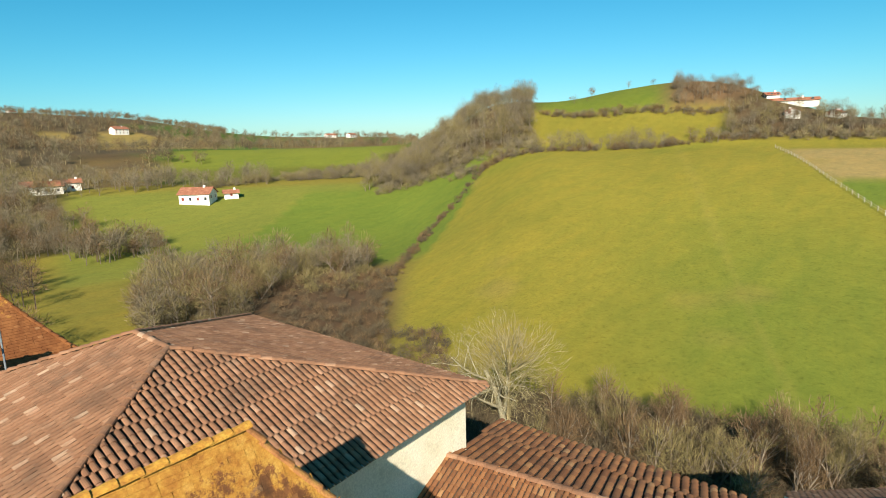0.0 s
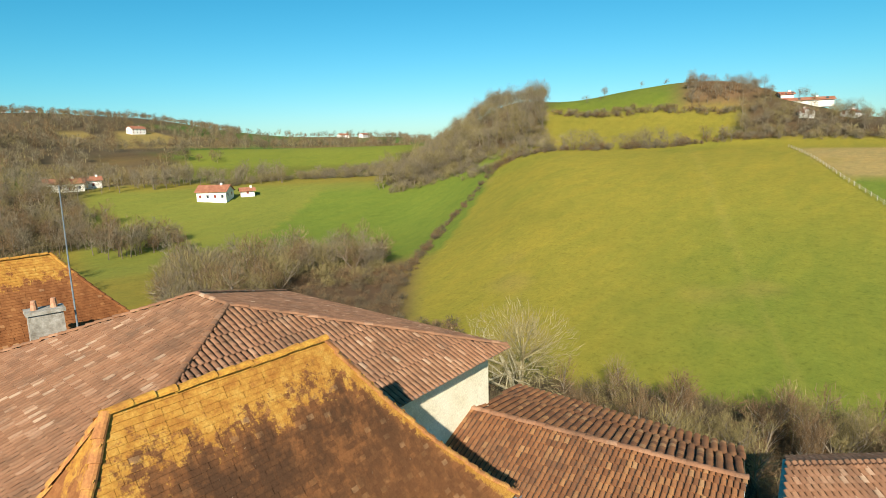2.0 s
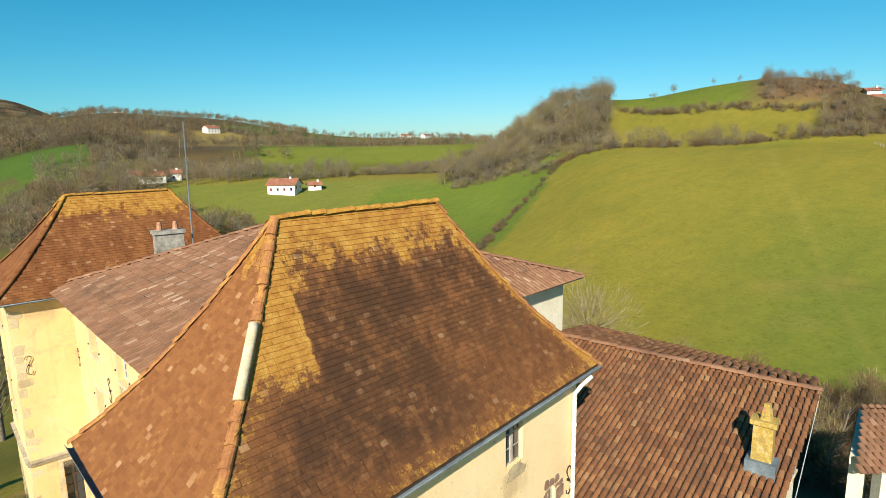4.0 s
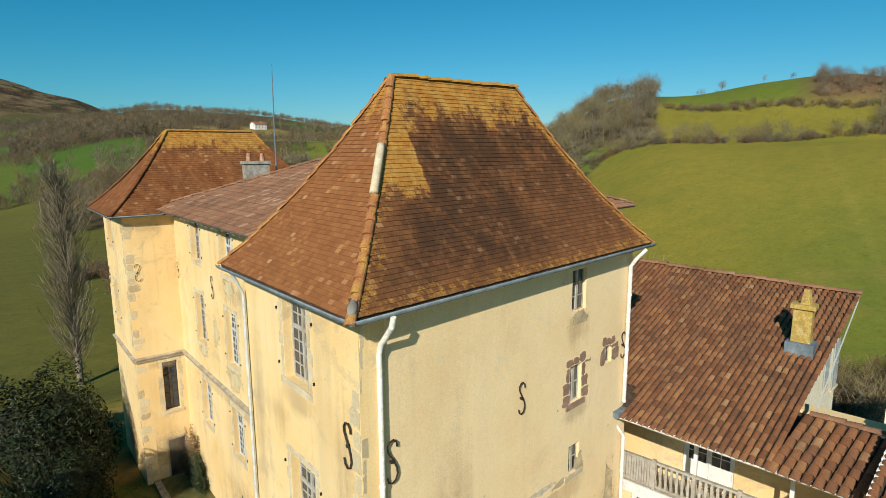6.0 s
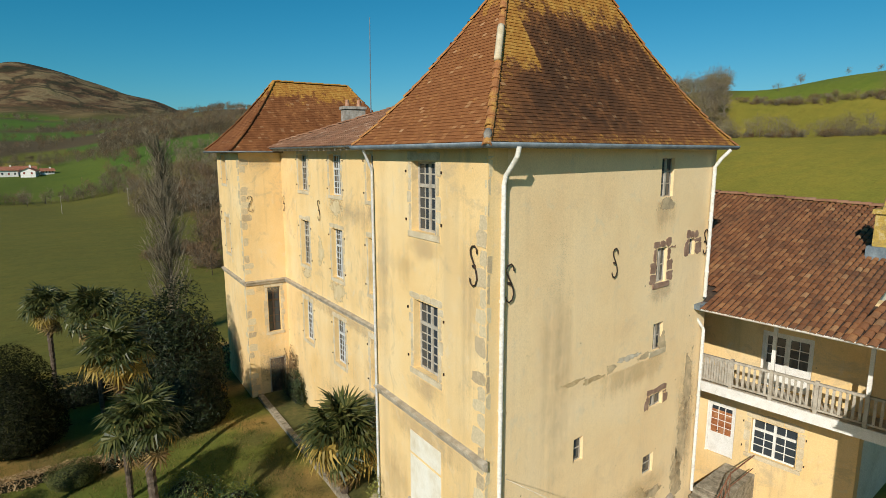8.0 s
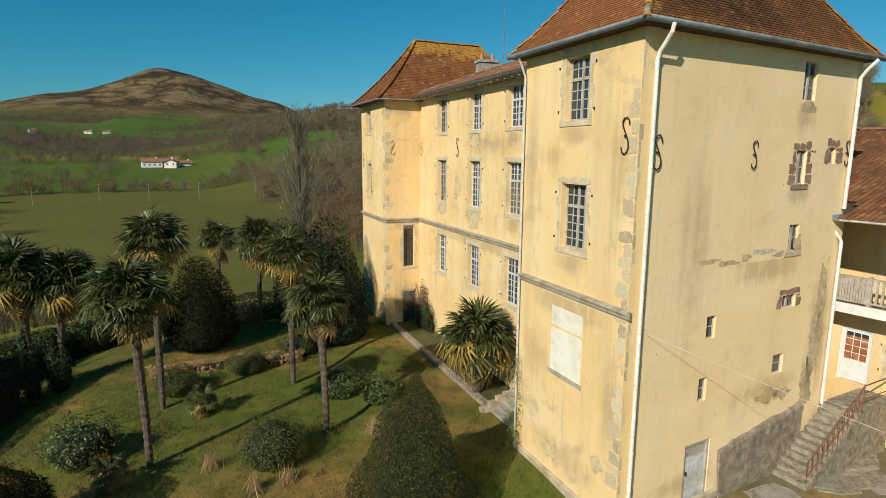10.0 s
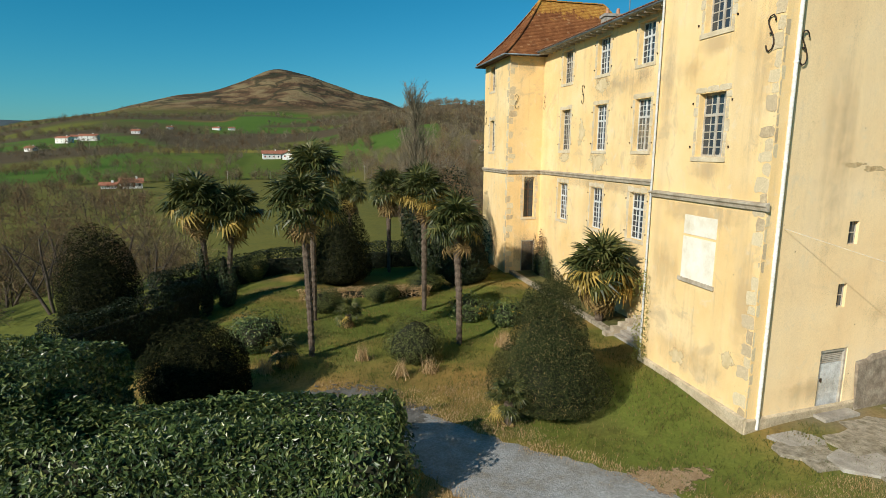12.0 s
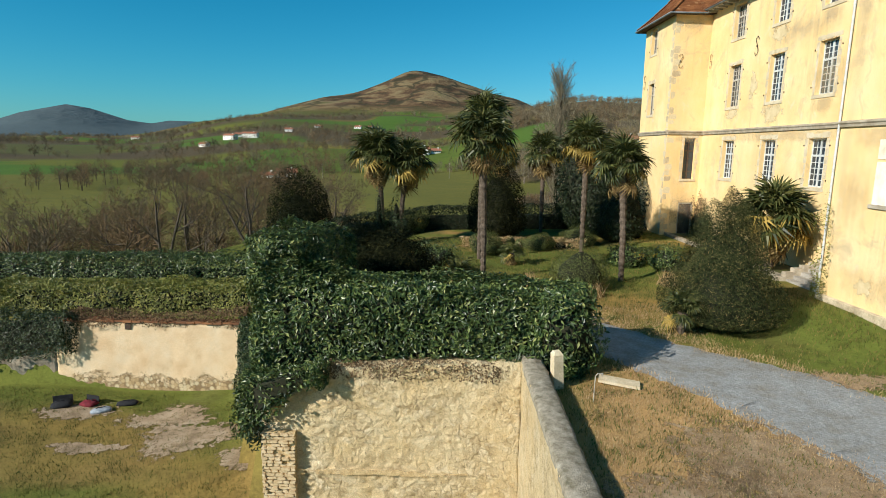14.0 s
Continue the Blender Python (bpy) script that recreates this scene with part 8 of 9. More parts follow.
hedge("ivy", "ivy smothering the top of the yard wall", [(-46, 9.2), (-37, 9.05), (-32.6, 8.9)], 1.0, [-4.5, -4.4, -3.6], [-1.5, -1.6, -1.7], IVY, 260, 0.12, 79, category="ivy")
hedge("ivy", "ivy spilling over the broken end of the ruined wall", [(-21.2, -1.3), (-20.2, -1.5), (-18.9, -1.45)], 0.7, [-2.3, -1.5, -0.7], [-0.4, -0.2, 0.1], LAUREL, 300, 0.14, 86, category="ivy")
hedge("ivy", "brown creeper along the top of the ruined wall", [(-18.8, -1.15), (-16, -1.25), (-13.8, -1.3)], 0.45, -0.5, [-0.1, 0.08, 0.02], TWIG_BROWN, 330, 0.09, 80, False, category="creeper")
hedge("creeper", "brown creeper trailing over the yard wall", [(-32.6, 9.3), (-29, 9.2), (-24.2, 9.0)], 0.9, -2.3, [-1.65, -1.8, -1.4], TWIG_BROWN, 380, 0.1, 85, False, category="creeper")
bush("ivy_clump", "ivy climbing the corner of the facade beside the doorway", 2.25, 21.7, 0.45, 1.8, 2.4, IVY, 2600, 0.11, 81, 0.55, z=0.1, category="ivy", lump=0.28)
bush("creeper", "bare brown creeper hanging on the facade over the ivy", 2.35, 22.5, 0.35, 1.0, 3.5, TWIG_BROWN, 2600, 0.11, 87, 0.35, z=0.1, category="creeper", lump=0.3, core=False)
bush("climber", "thin yellowish climber at the tower corner", -0.3, 5.7, 0.26, 0.42, 3.1, GOLD_LEAF, 620, 0.11, 82, 0.3, z=0.2, category="climber", lump=0.35, core=False)
bush("ivy_clump", "ivy wrapped round a leaning palm trunk", -19.4, 21.0, 0.5, 0.5, 4.4, IVY, 1600, 0.13, 83, 0.2, category="ivy", lump=0.25)
bush("ivy_clump", "ivy bushing at the foot of a palm", -18.3, 21.4, 0.8, 0.8, 3.2, IVY, 1800, 0.14, 84, 0.3, category="ivy", lump=0.25)


def tufts(name, label, spots, h, n, mat, seed, thin=1.0):
    rng = np.random.RandomState(seed)
    spots = np.asarray(spots, float)
    k = len(spots) * n
    base = np.repeat(spots, n, 0) + rng.normal(size=(k, 2)) * 0.16
    z = ground_z(base[:, 0], base[:, 1])
    s = h * rng.uniform(0.5, 1.2, k)
    p = np.stack([base[:, 0], base[:, 1], z + s * 0.42], 1)
    d = np.stack([rng.normal(size=k) * 0.35, rng.normal(size=k) * 0.35, np.ones(k)], 1)
    d /= np.linalg.norm(d, axis=1, keepdims=True)
    x = np.cross(d, rng.normal(size=(k, 3)))
    x /= np.linalg.norm(x, axis=1, keepdims=True)
    m = np.zeros((k, 4, 4))
    m[:, :3, 0], m[:, :3, 1], m[:, :3, 2], m[:, :3, 3], m[:, 3, 3] = x * s[:, None] * thin, d * s[:, None], np.cross(x, d) * s[:, None], p, 1
    vv, ff = scatter(BLADE_V, [(0, 1, 2)], m)
    ob = new(name, array_mesh(name, vv, ff, mat))
    return tagged(ob, label, "grass", kind="stuff")


rg = np.random.RandomState(91)


def lawn_spots(n, x0, x1, y0, y1, keep):
    p = np.stack([rg.uniform(x0, x1, n * 4), rg.uniform(y0, y1, n * 4)], 1)
    p = p[keep(p[:, 0], p[:, 1])]
    return p[:n]


off_road = lambda x, y: np.min(np.hypot(x[:, None] - ROAD[None, :, 0], y[:, None] - ROAD[None, :, 1]) - ROAD_HALF[None, :], 1) > 0.05 + 0.25 * waves(x, y, 1.3, 97)
ROAD = np.array([(-14.4, 6.2), (-13.1, 5.4), (-11.7, 4.2), (-9.8, 2.0), (-8.2, -0.1), (-6.4, -2.3), (-5.2, -4.8), (-4.2, -9), (-1.5, -16), (2, -26)], float)
_t = np.linspace(0, len(ROAD) - 1, 140)
ROAD = np.stack([np.interp(_t, np.arange(len(ROAD)), ROAD[:, 0]), np.interp(_t, np.arange(len(ROAD)), ROAD[:, 1])], 1)
ROAD_HALF = 1.6 + 0.85 * smooth(np.arange(140.0), 50, 88)
on_garden = lambda x, y: off_road(x, y) & ~((x > -0.1) & (y > -0.3)) & ~yard_mask(x, y) & (x < 2.4)
tufts("lawn_grass", "rough winter lawn grass with worn yellow patches", lawn_spots(7500, -22, 2.4, -13, 24, on_garden), 0.13, 14, GRASS_BLADE, 1)
tufts("dry_grass", "dry straw-coloured grass by the drive", lawn_spots(3600, -12.3, 1.5, -13, 7, lambda x, y: on_garden(x, y) & ~((x > -6.2) & (y > -2.8)) & (waves(x, y, 0.6, 95) > -0.1 - 0.5 * (y < -2))), 0.085, 14, DRY_GRASS, 2)
_side = np.array([(x, y) for x, y in ROAD])
_edge = along(191, [tuple(p) for p in ROAD], 1500, 0.0)
_sg = np.where(np.arange(1500) % 2, 1.0, -1.0)[:, None]
_dir = np.array([(0.72, 0.69)])
_half = ROAD_HALF[np.argmin(np.hypot(_edge[:, None, 0] - ROAD[None, :, 0], _edge[:, None, 1] - ROAD[None, :, 1]), 1)][:, None]
_edge = _edge + _sg * _dir * (_half + 0.3 * np.random.RandomState(5).normal(size=(1500, 1)))
tufts("verge_grass", "straggling dry grass along the edges of the drive", _edge[(_edge[:, 1] > -14) & (_edge[:, 0] < 2)], 0.12, 12, DRY_GRASS, 7)
tufts("yard_grass", "rough grass of the sunken yard", lawn_spots(6500, -44, -13.2, -9, 8.4, lambda x, y: yard_mask(x, y) & (waves(x, y, 0.7, 43) < 0.35)), 0.11, 12, GRASS_BLADE, 3)
tufts("pampas_stalks", "tall dry stalks beside the path", [(-4.7, 9.9), (-4.5, 10.2), (-4.6, 9.5), (-9.9, 7.4), (-8.7, 7.6), (-11.2, 9.6), (-15.3, 9.0), (-14.8, 10.6)], 0.8, 120, DRY_GRASS, 4, 0.2)


# ---- drive, terrace, walls of the garden ----
def ribbon():
    mb = Mesh()
    n = len(ROAD)
    cols = 9
    for i in range(n):
        d = ROAD[min(i + 1, n - 1)] - ROAD[max(i - 1, 0)]
        d = d / np.linalg.norm(d)
        w = np.array([d[1], -d[0]])
        s = (i / n) * 60
        wl = ROAD_HALF[i] + 0.22 * noise.noise(Vector((s * 0.8, 0, 3))) + 0.14 * noise.noise(Vector((s * 2.9, 0, 5)))
        wr = ROAD_HALF[i] + 0.22 * noise.noise(Vector((s * 0.8, 7, 3))) + 0.14 * noise.noise(Vector((s * 2.9, 7, 5)))
        end = min(1.0, 0.12 + i / 42)
        wl, wr = wl * end, wr * end
        for k in range(cols):
            o = lerp(-wl, wr, k / (cols - 1))
            x, y = ROAD[i] + w * o
            mb.v.append((x, y, gz(x, y) + 0.045 - 0.06 * (k in (0, cols - 1))))
    for i in range(n - 1):
        for k in range(cols - 1):
            a = i * cols + k
            mb.f.append((a, a + 1, a + cols + 1, a + cols)[::-1])
    mb.m = [0] * len(mb.f)
    tagged(mb.link("road", GRAVEL, smooth=True), "blue-grey gravel drive curving past the tower", "drive", kind="structure")


ribbon()


def rough_wall(name, label, p0, p1, tops, z0, thick, mat, seed=1, rough=0.06, step=0.22, kind="structure", crumble=0.3, ledge=None, ledge_out=0.9):
    """An old wall with an uneven face and a broken top; tops are (fraction, height)."""
    m, L = wall_frame(p0, p1)
    rng = np.random.RandomState(seed)
    nu, nv = max(2, int(L / step)), max(2, int((max(t[1] for t in tops) - z0) / step))
    us = np.linspace(0, L, nu + 1)
    top = np.interp(us / L, [t[0] for t in tops], [t[1] for t in tops]) + np.array([0.09 * noise.noise(Vector((u * 1.7, seed, 0))) + 0.03 * noise.noise(Vector((u * 6, seed, 0))) for u in us])
    mb = Mesh()

    def sheet(y, sign):
        base = len(mb.v)
        for i, u in enumerate(us):
            for j in range(nv + 1):
                z = lerp(z0, top[i], j / nv)
                k = noise.noise(Vector((u * 0.9 + seed, z * 0.9, y))) + 0.6 * noise.noise(Vector((u * 2.9, z * 2.9 + seed, y))) + crumble * noise.noise(Vector((u * 7.5, z * 7.5 + seed, y))) + (ledge_out if ledge and z < ledge + 0.15 * noise.noise(Vector((u * 0.8, seed, 3))) else 0)
                mb.v.append((u, y + sign * rough * k, z))
        for i in range(nu):
            for j in range(nv):
                a = base + i * (nv + 1) + j
                q = (a, a + nv + 1, a + nv + 2, a + 1)
                mb.f.append(q if sign > 0 else q[::-1])
        return base

    a, b = sheet(0, 1), sheet(-thick, -1)
    for i in range(nu):
        t0, t1 = a + i * (nv + 1) + nv, a + (i + 1) * (nv + 1) + nv
        s0, s1 = b + i * (nv + 1) + nv, b + (i + 1) * (nv + 1) + nv
        mb.f.append((t0, t1, s1, s0))
    for i in (0, nu):
        for j in range(nv):
            p, q = a + i * (nv + 1) + j, b + i * (nv + 1) + j
            f = (p, p + 1, q + 1, q)
            mb.f.append(f if i == 0 else f[::-1])
    mb.m = [0] * len(mb.f)
    ob = link(name, mb.data(name, mat, True), m=m)
    return tagged(ob, label, "wall", kind=kind), m, L


def grey_of(n, l, colour):
    """The red channel of a cell's colour, as one even random value."""
    split = n.new("ShaderNodeSeparateColor")
    l.new(colour, split.inputs[0])
    return split.outputs[0]


def make_ruin():
    """Crumbling pale plaster over rubble: holes, bare stone, yellowed damp."""
    mat, n, l, b = material("ruined_plaster", 0.95, 0, 0.1)
    pos = position(n, l)
    v = n.new("ShaderNodeTexVoronoi")
    v.inputs["Scale"].default_value = 4.2
    l.new(pos, v.inputs["Vector"])
    big, med, fine = noise_of(n, l, pos, 0.6, 5, 0.7), noise_of(n, l, pos, 3.0, 6, 0.75, 0.5), noise_of(n, l, pos, 24, 4, 0.8)
    col = ramp(n, l, big, ((0.3, (0.64, 0.47, 0.23)), (0.5, (0.72, 0.57, 0.33)), (0.7, (0.77, 0.66, 0.44))))
    col = mix(n, l, ramp(n, l, med, ((0.56, 0.0), (0.66, 0.6))), col, (0.56, 0.43, 0.25))
    # rubble showing through: stones of their own tone, dark open joints
    stone = n.new("ShaderNodeTexVoronoi")
    stone.feature = "DISTANCE_TO_EDGE"
    stone.inputs["Scale"].default_value = 4.6
    warp = n.new("ShaderNodeTexNoise")
    warp.inputs["Scale"].default_value, warp.inputs["Detail"].default_value = 3.0, 4
    l.new(pos, warp.inputs["Vector"])
    bend = n.new("ShaderNodeVectorMath")
    bend.operation = "MULTIPLY_ADD"
    bend.inputs[1].default_value = (0.35, 0.35, 0.35)
    l.new(warp.outputs["Color"], bend.inputs[0])
    l.new(pos, bend.inputs[2])
    l.new(bend.outputs[0], stone.inputs["Vector"])
    l.new(bend.outputs[0], v.inputs["Vector"])
    bare = ramp(n, l, noise_of(n, l, pos, 0.9, 6, 0.7, 0.4), ((0.46, 0.15), (0.58, 1.0)))
    col = mix(n, l, maths(n, l, "MULTIPLY", bare, 0.6), col, ramp(n, l, grey_of(n, l, v.outputs["Color"]), ((0.1, (0.50, 0.37, 0.20)), (0.5, (0.66, 0.52, 0.30)), (0.9, (0.73, 0.62, 0.42)))))
    joint = maths(n, l, "MULTIPLY", ramp(n, l, stone.outputs["Distance"], ((0.0, 1.0), (0.09, 0.0))), bare)
    col = mix(n, l, maths(n, l, "MULTIPLY", joint, 0.3), col, (0.30, 0.215, 0.12))
    col = mix(n, l, ramp(n, l, noise_of(n, l, pos, 7, 6, 0.78, 0.6), ((0.58, 0.0), (0.65, 0.75))), col, (0.30, 0.21, 0.115))
    col = mix(n, l, 0.6, col, ramp(n, l, fine, ((0.3, 0.6), (0.7, 1.3))), "MULTIPLY")
    l.new(col, b.inputs["Base Color"])
    high = maths(n, l, "ADD", maths(n, l, "MULTIPLY", med, 2.6), maths(n, l, "MULTIPLY", noise_of(n, l, pos, 9, 5, 0.8), 2.0))
    bump(n, l, b, maths(n, l, "SUBTRACT", high, maths(n, l, "MULTIPLY", joint, 0.8)), 0.85, 0.06)
    return mat


def make_yard_plaster():
    """Pale plaster that has fallen away from the rubble foot of the wall in a ragged line."""
    mat, n, l, b = material("yard_plaster", 0.95, 0, 0.1)
    pos = position(n, l)
    sep = n.new("ShaderNodeSeparateXYZ")
    l.new(pos, sep.inputs[0])
    big, flake, fine = noise_of(n, l, pos, 0.8, 5, 0.65), noise_of(n, l, pos, 1.1, 9, 0.74, 0.5), noise_of(n, l, pos, 22, 5, 0.75)
    plaster = ramp(n, l, big, ((0.3, (0.60, 0.42, 0.24)), (0.5, (0.70, 0.53, 0.33)), (0.7, (0.74, 0.60, 0.41))))
    stone = n.new("ShaderNodeTexVoronoi")
    stone.inputs["Scale"].default_value = 5.5
    l.new(pos, stone.inputs["Vector"])
    rubble = ramp(n, l, grey_of(n, l, stone.outputs["Color"]), ((0.1, (0.36, 0.25, 0.13)), (0.5, (0.50, 0.36, 0.19)), (0.9, (0.60, 0.49, 0.31))))
    rubble = mix(n, l, ramp(n, l, stone.outputs["Distance"], ((0.45, 0.0), (0.75, 0.8))), rubble, (0.20, 0.13, 0.07))
    line = maths(n, l, "ADD", maths(n, l, "MULTIPLY", maths(n, l, "ADD", sep.outputs["Z"], 4.55), -0.32), flake)
    gone = ramp(n, l, line, ((0.57, 0.0), (0.60, 1.0)))
    col = mix(n, l, gone, plaster, rubble)
    col = mix(n, l, ramp(n, l, line, ((0.535, 0.0), (0.57, 0.5), (0.60, 0.0))), col, (0.30, 0.20, 0.11))
    col = mix(n, l, 0.5, col, ramp(n, l, fine, ((0.3, 0.65), (0.7, 1.25))), "MULTIPLY")
    l.new(col, b.inputs["Base Color"])
    bump(n, l, b, maths(n, l, "SUBTRACT", fine, maths(n, l, "MULTIPLY", gone, 3.0)), 0.6, 0.03)
    return mat


YARD_PLASTER = make_yard_plaster()
RUIN = make_ruin()
_, MA, LA = rough_wall("wall_ruin", "crumbling pale plastered retaining wall with a broken top", (-13.2, -1.4), (-20.7, -1.1), ((0, 0.05), (0.5, -0.1), (0.72, -0.28), (0.85, -0.9), (1, -1.7)), -5.8, 0.55, RUIN, 3, 0.07, 0.06, crumble=0.8, ledge=-3.35, ledge_out=0.9)
_, MBW, LB = rough_wall("wall_spur", "old plastered spur wall with a grey cement top", (-13.45, -14.0), (-13.2, -1.1), ((0, 0.1), (1, 0.1)), -5.8, 0.58, RUIN, 5, 0.04, 0.16)
cop = Mesh()
rngc = random.Random(77)
NC = 130
for k in range(NC + 1):
    u = LB * k / NC
    chip = 0.05 * noise.noise(Vector((u * 1.3, 4, 0))) + 0.03 * noise.noise(Vector((u * 5.1, 9, 0)))
    for y, z in ((0.02, -0.02), (0.02, 0.13), (-0.05, 0.19), (-0.30, 0.20), (-0.52, 0.185), (-0.60, 0.12), (-0.60, -0.02)):
        cop.v.append(tuple(MBW @ Vector((u, y + chip * (0.6 if y > -0.3 else -0.6) + rngc.uniform(-0.008, 0.008), z + 0.5 * chip * (z > 0) + rngc.uniform(-0.006, 0.006)))))
cop.f = [(k * 7 + j, k * 7 + j + 1, k * 7 + j + 8, k * 7 + j + 7)[::-1] for k in range(NC) for j in range(6)] + [tuple(range(7)), tuple(range(NC * 7, NC * 7 + 7))[::-1]]
cop.m = [0] * len(cop.f)
tagged(cop.link("trim_spur_coping", MOSSY_CEMENT, smooth=True), "grey weathered cement coping of the spur wall", "coping", kind="structure")
_, MCW, LC = rough_wall("wall_yard", "long plastered yard wall with stained rubble foot", (-24.3, 8.7), (-33.5, 9.0), ((0, -2.12), (1, -2.1)), -5.8, 0.5, YARD_PLASTER, 7, 0.035, 0.15)
_, MDW, LD = rough_wall("wall_rubble", "rough rubble wall under ivy", (-33.5, 9.02), (-46, 9.3), ((0, -2.4), (1, -2.4)), -5.8, 0.5, GREY_RENDER, 8, 0.09)
rough_wall("wall_return", "ivy-covered return wall of the yard", (-20.75, -1.1), (-24.4, 8.7), ((0, -1.5), (1, -2.1)), -5.8, 0.5, GREY_RENDER, 9, 0.06)
for k in range(22):
    a = LC * k / 22
    ob = Mesh().box(a + 0.01, a + LC / 22 - 0.01, -0.58, 0.09 + 0.03 * math.sin(k * 2.1), -2.12 + 0.01 * (k % 3), -2.03 + 0.015 * (k % 2), m=MCW).link("coping_tile", CANAL_TILE)
    tagged(ob, "flat clay coping tile on the yard wall", "coping tile", "coping tiles of the yard wall")
# no hole is cut: a dark block stands in for its shade
vent = Mesh().box(LC * 0.60, LC * 0.60 + 0.28, -0.02, 0.05, -2.45, -2.17, m=MCW).link("wall_niche", DARK_WOOD)
tagged(vent, "small dark block standing in for a shaded putlog hole high in the yard wall", "niche")
# brick pier at the end of the ruined wall
pier = thing("brick_pier", "pier of thin old bricks at the end of the ruined wall", "pier", MA)
rngb = random.Random(17)
zz = -5.6
row = 0
while zz < -2.2:
    x = LA - 1.02
    off = 0.0 if row % 2 else 0.14
    while x < LA - 0.04:
        w = min(rngb.uniform(0.17, 0.34) - (off if x < LA - 0.95 else 0), LA - 0.02 - x)
        if rngb.random() > 0.08:
            mb = stone_block(x + 0.015, x + w - 0.015, zz + 0.012, zz + 0.082, rngb, 0.014, 0.02, 0.29 + rngb.uniform(-0.05, 0.03))
            mb.link("brick", OLD_BRICK, pier)
        x += w
    zz += 0.105
    row += 1
Mesh().box(LA - 1.0, LA - 0.06, -0.1, 0.20, -5.6, zz - 0.01).link("mortar_core", OCHRE_RUBBLE, pier)

for k, (u, v, ru, rv) in enumerate(((4.0, -3.36, 2.6, 0.10),)):
    patch("bare_rubble", "patch of bare ochre rubble where the plaster has fallen", MA, u, v, ru, rv, OCHRE_RUBBLE, 320 + k, 0.05 if k else 0.14)
post = thing("stone_post", "pale squared stone post behind the spur wall", "post", pose(-12.35, -2.1, gz(-12.3, -2.1), 3, -4, 12))
Mesh().box(-0.14, 0.14, -0.14, 0.14, -0.3, 0.98, taper=0.012).link("shaft", DRESSED, post)
Mesh().box(-0.13, 0.13, -0.13, 0.13, 0.98, 1.06, taper=0.045).link("cap", DRESSED, post)
slab = Mesh().box(-0.55, 0.55, -0.2, 0.2, 0, 0.08, m=pose(-10.6, -1.9, gz(-10.6, -1.9) + 0.05, 2, 4, -18)).link("stone_slab", DRESSED)
tagged(slab, "fallen pale stone slab on the grass", "slab")
tap = thing("standpipe", "thin bent standpipe in the grass by the wall", "standpipe", pose(-11.6, -3.0, gz(-11.6, -3.0)))
Mesh().tube([(0, 0, -0.1), (0.02, 0, 0.7), (0.08, 0, 0.78), (0.2, 0, 0.76)], 0.013, 6).link("pipe", GREY_WOOD, tap)
Mesh().box(0.17, 0.21, -0.02, 0.02, 0.70, 0.78).link("tap_head", GREY_WOOD, tap)

DRY_EARTH = mottled("dry_straw_earth", (0.22, 0.145, 0.075), (0.33, 0.225, 0.125), (0.42, 0.31, 0.19), 2.2, 24, bumps=0.8, depth=0.03, speckle=0.8)
BARE_EARTH = mottled("bare_pale_earth", (0.20, 0.14, 0.08), (0.36, 0.26, 0.16), (0.48, 0.37, 0.25), 1.6, 14, bumps=0.9, depth=0.04)


def earth_patch(x, y, rx, ry, seed, mat=None, label="bare patch of pale trodden earth in the grass", lift=0.03):
    rng = random.Random(seed)
    p, ph = rng.randint(2, 4), rng.uniform(0, 6.28)

    def place(r, a):
        f = 1.35 * r * (1 + 0.2 * math.sin(p * a + ph))
        px, py = x + rx * f * math.cos(a), y + ry * f * math.sin(a)
        return (px, py, gz(px, py) + lift)

    tagged(link("bare_earth", disc("bare_earth", place, mat or BARE_EARTH)), label, "earth", kind="stuff")


for k, (x, y, rx, ry) in enumerate(((-26.8, 6.0, 1.8, 1.0), (-25.4, 4.2, 1.9, 1.3), (-29.0, 3.5, 1.4, 0.4), (-22.6, 2.4, 1.1, 0.7), (-31.0, 6.3, 1.6, 0.7), (-23.4, 4.8, 0.8, 0.5))):
    earth_patch(x, y, rx, ry, 400 + k)
DULL_GRAVEL = mottled("trodden_grey_gravel", (0.085, 0.08, 0.065), (0.125, 0.12, 0.105), (0.17, 0.165, 0.15), 1.2, 13, bumps=0.9, depth=0.03, speckle=0.9)
for k, (x, y, rx, ry) in enumerate(((-12.6, 5.1, 2.6, 1.5), (-11.0, 3.6, 1.6, 1.2))):
    earth_patch(x, y, rx, ry, 440 + k, DULL_GRAVEL, "dull trodden gravel and soil at the head of the drive", 0.06)
for k, (x, y, rx, ry) in enumerate(((-8.6, -6.2, 2.2, 1.8), (-10.6, -7.6, 1.8, 1.5), (-9.2, -9.5, 2.0, 1.6), (-3.6, -1.5, 1.2, 0.6))):
    earth_patch(x, y, rx, ry, 420 + k, DRY_EARTH, "trodden dry earth with flattened straw beside the drive")
# bags left on the yard grass
BLACK = mottled("black_fabric", (0.012, 0.012, 0.013), (0.02, 0.02, 0.022), (0.035, 0.035, 0.036), 5, 40)
RED = mottled("red_fabric", (0.09, 0.012, 0.016), (0.15, 0.016, 0.024), (0.22, 0.03, 0.04), 5, 40)
PALE = mottled("pale_fabric", (0.16, 0.19, 0.22), (0.30, 0.33, 0.36), (0.50, 0.52, 0.54), 7, 40)


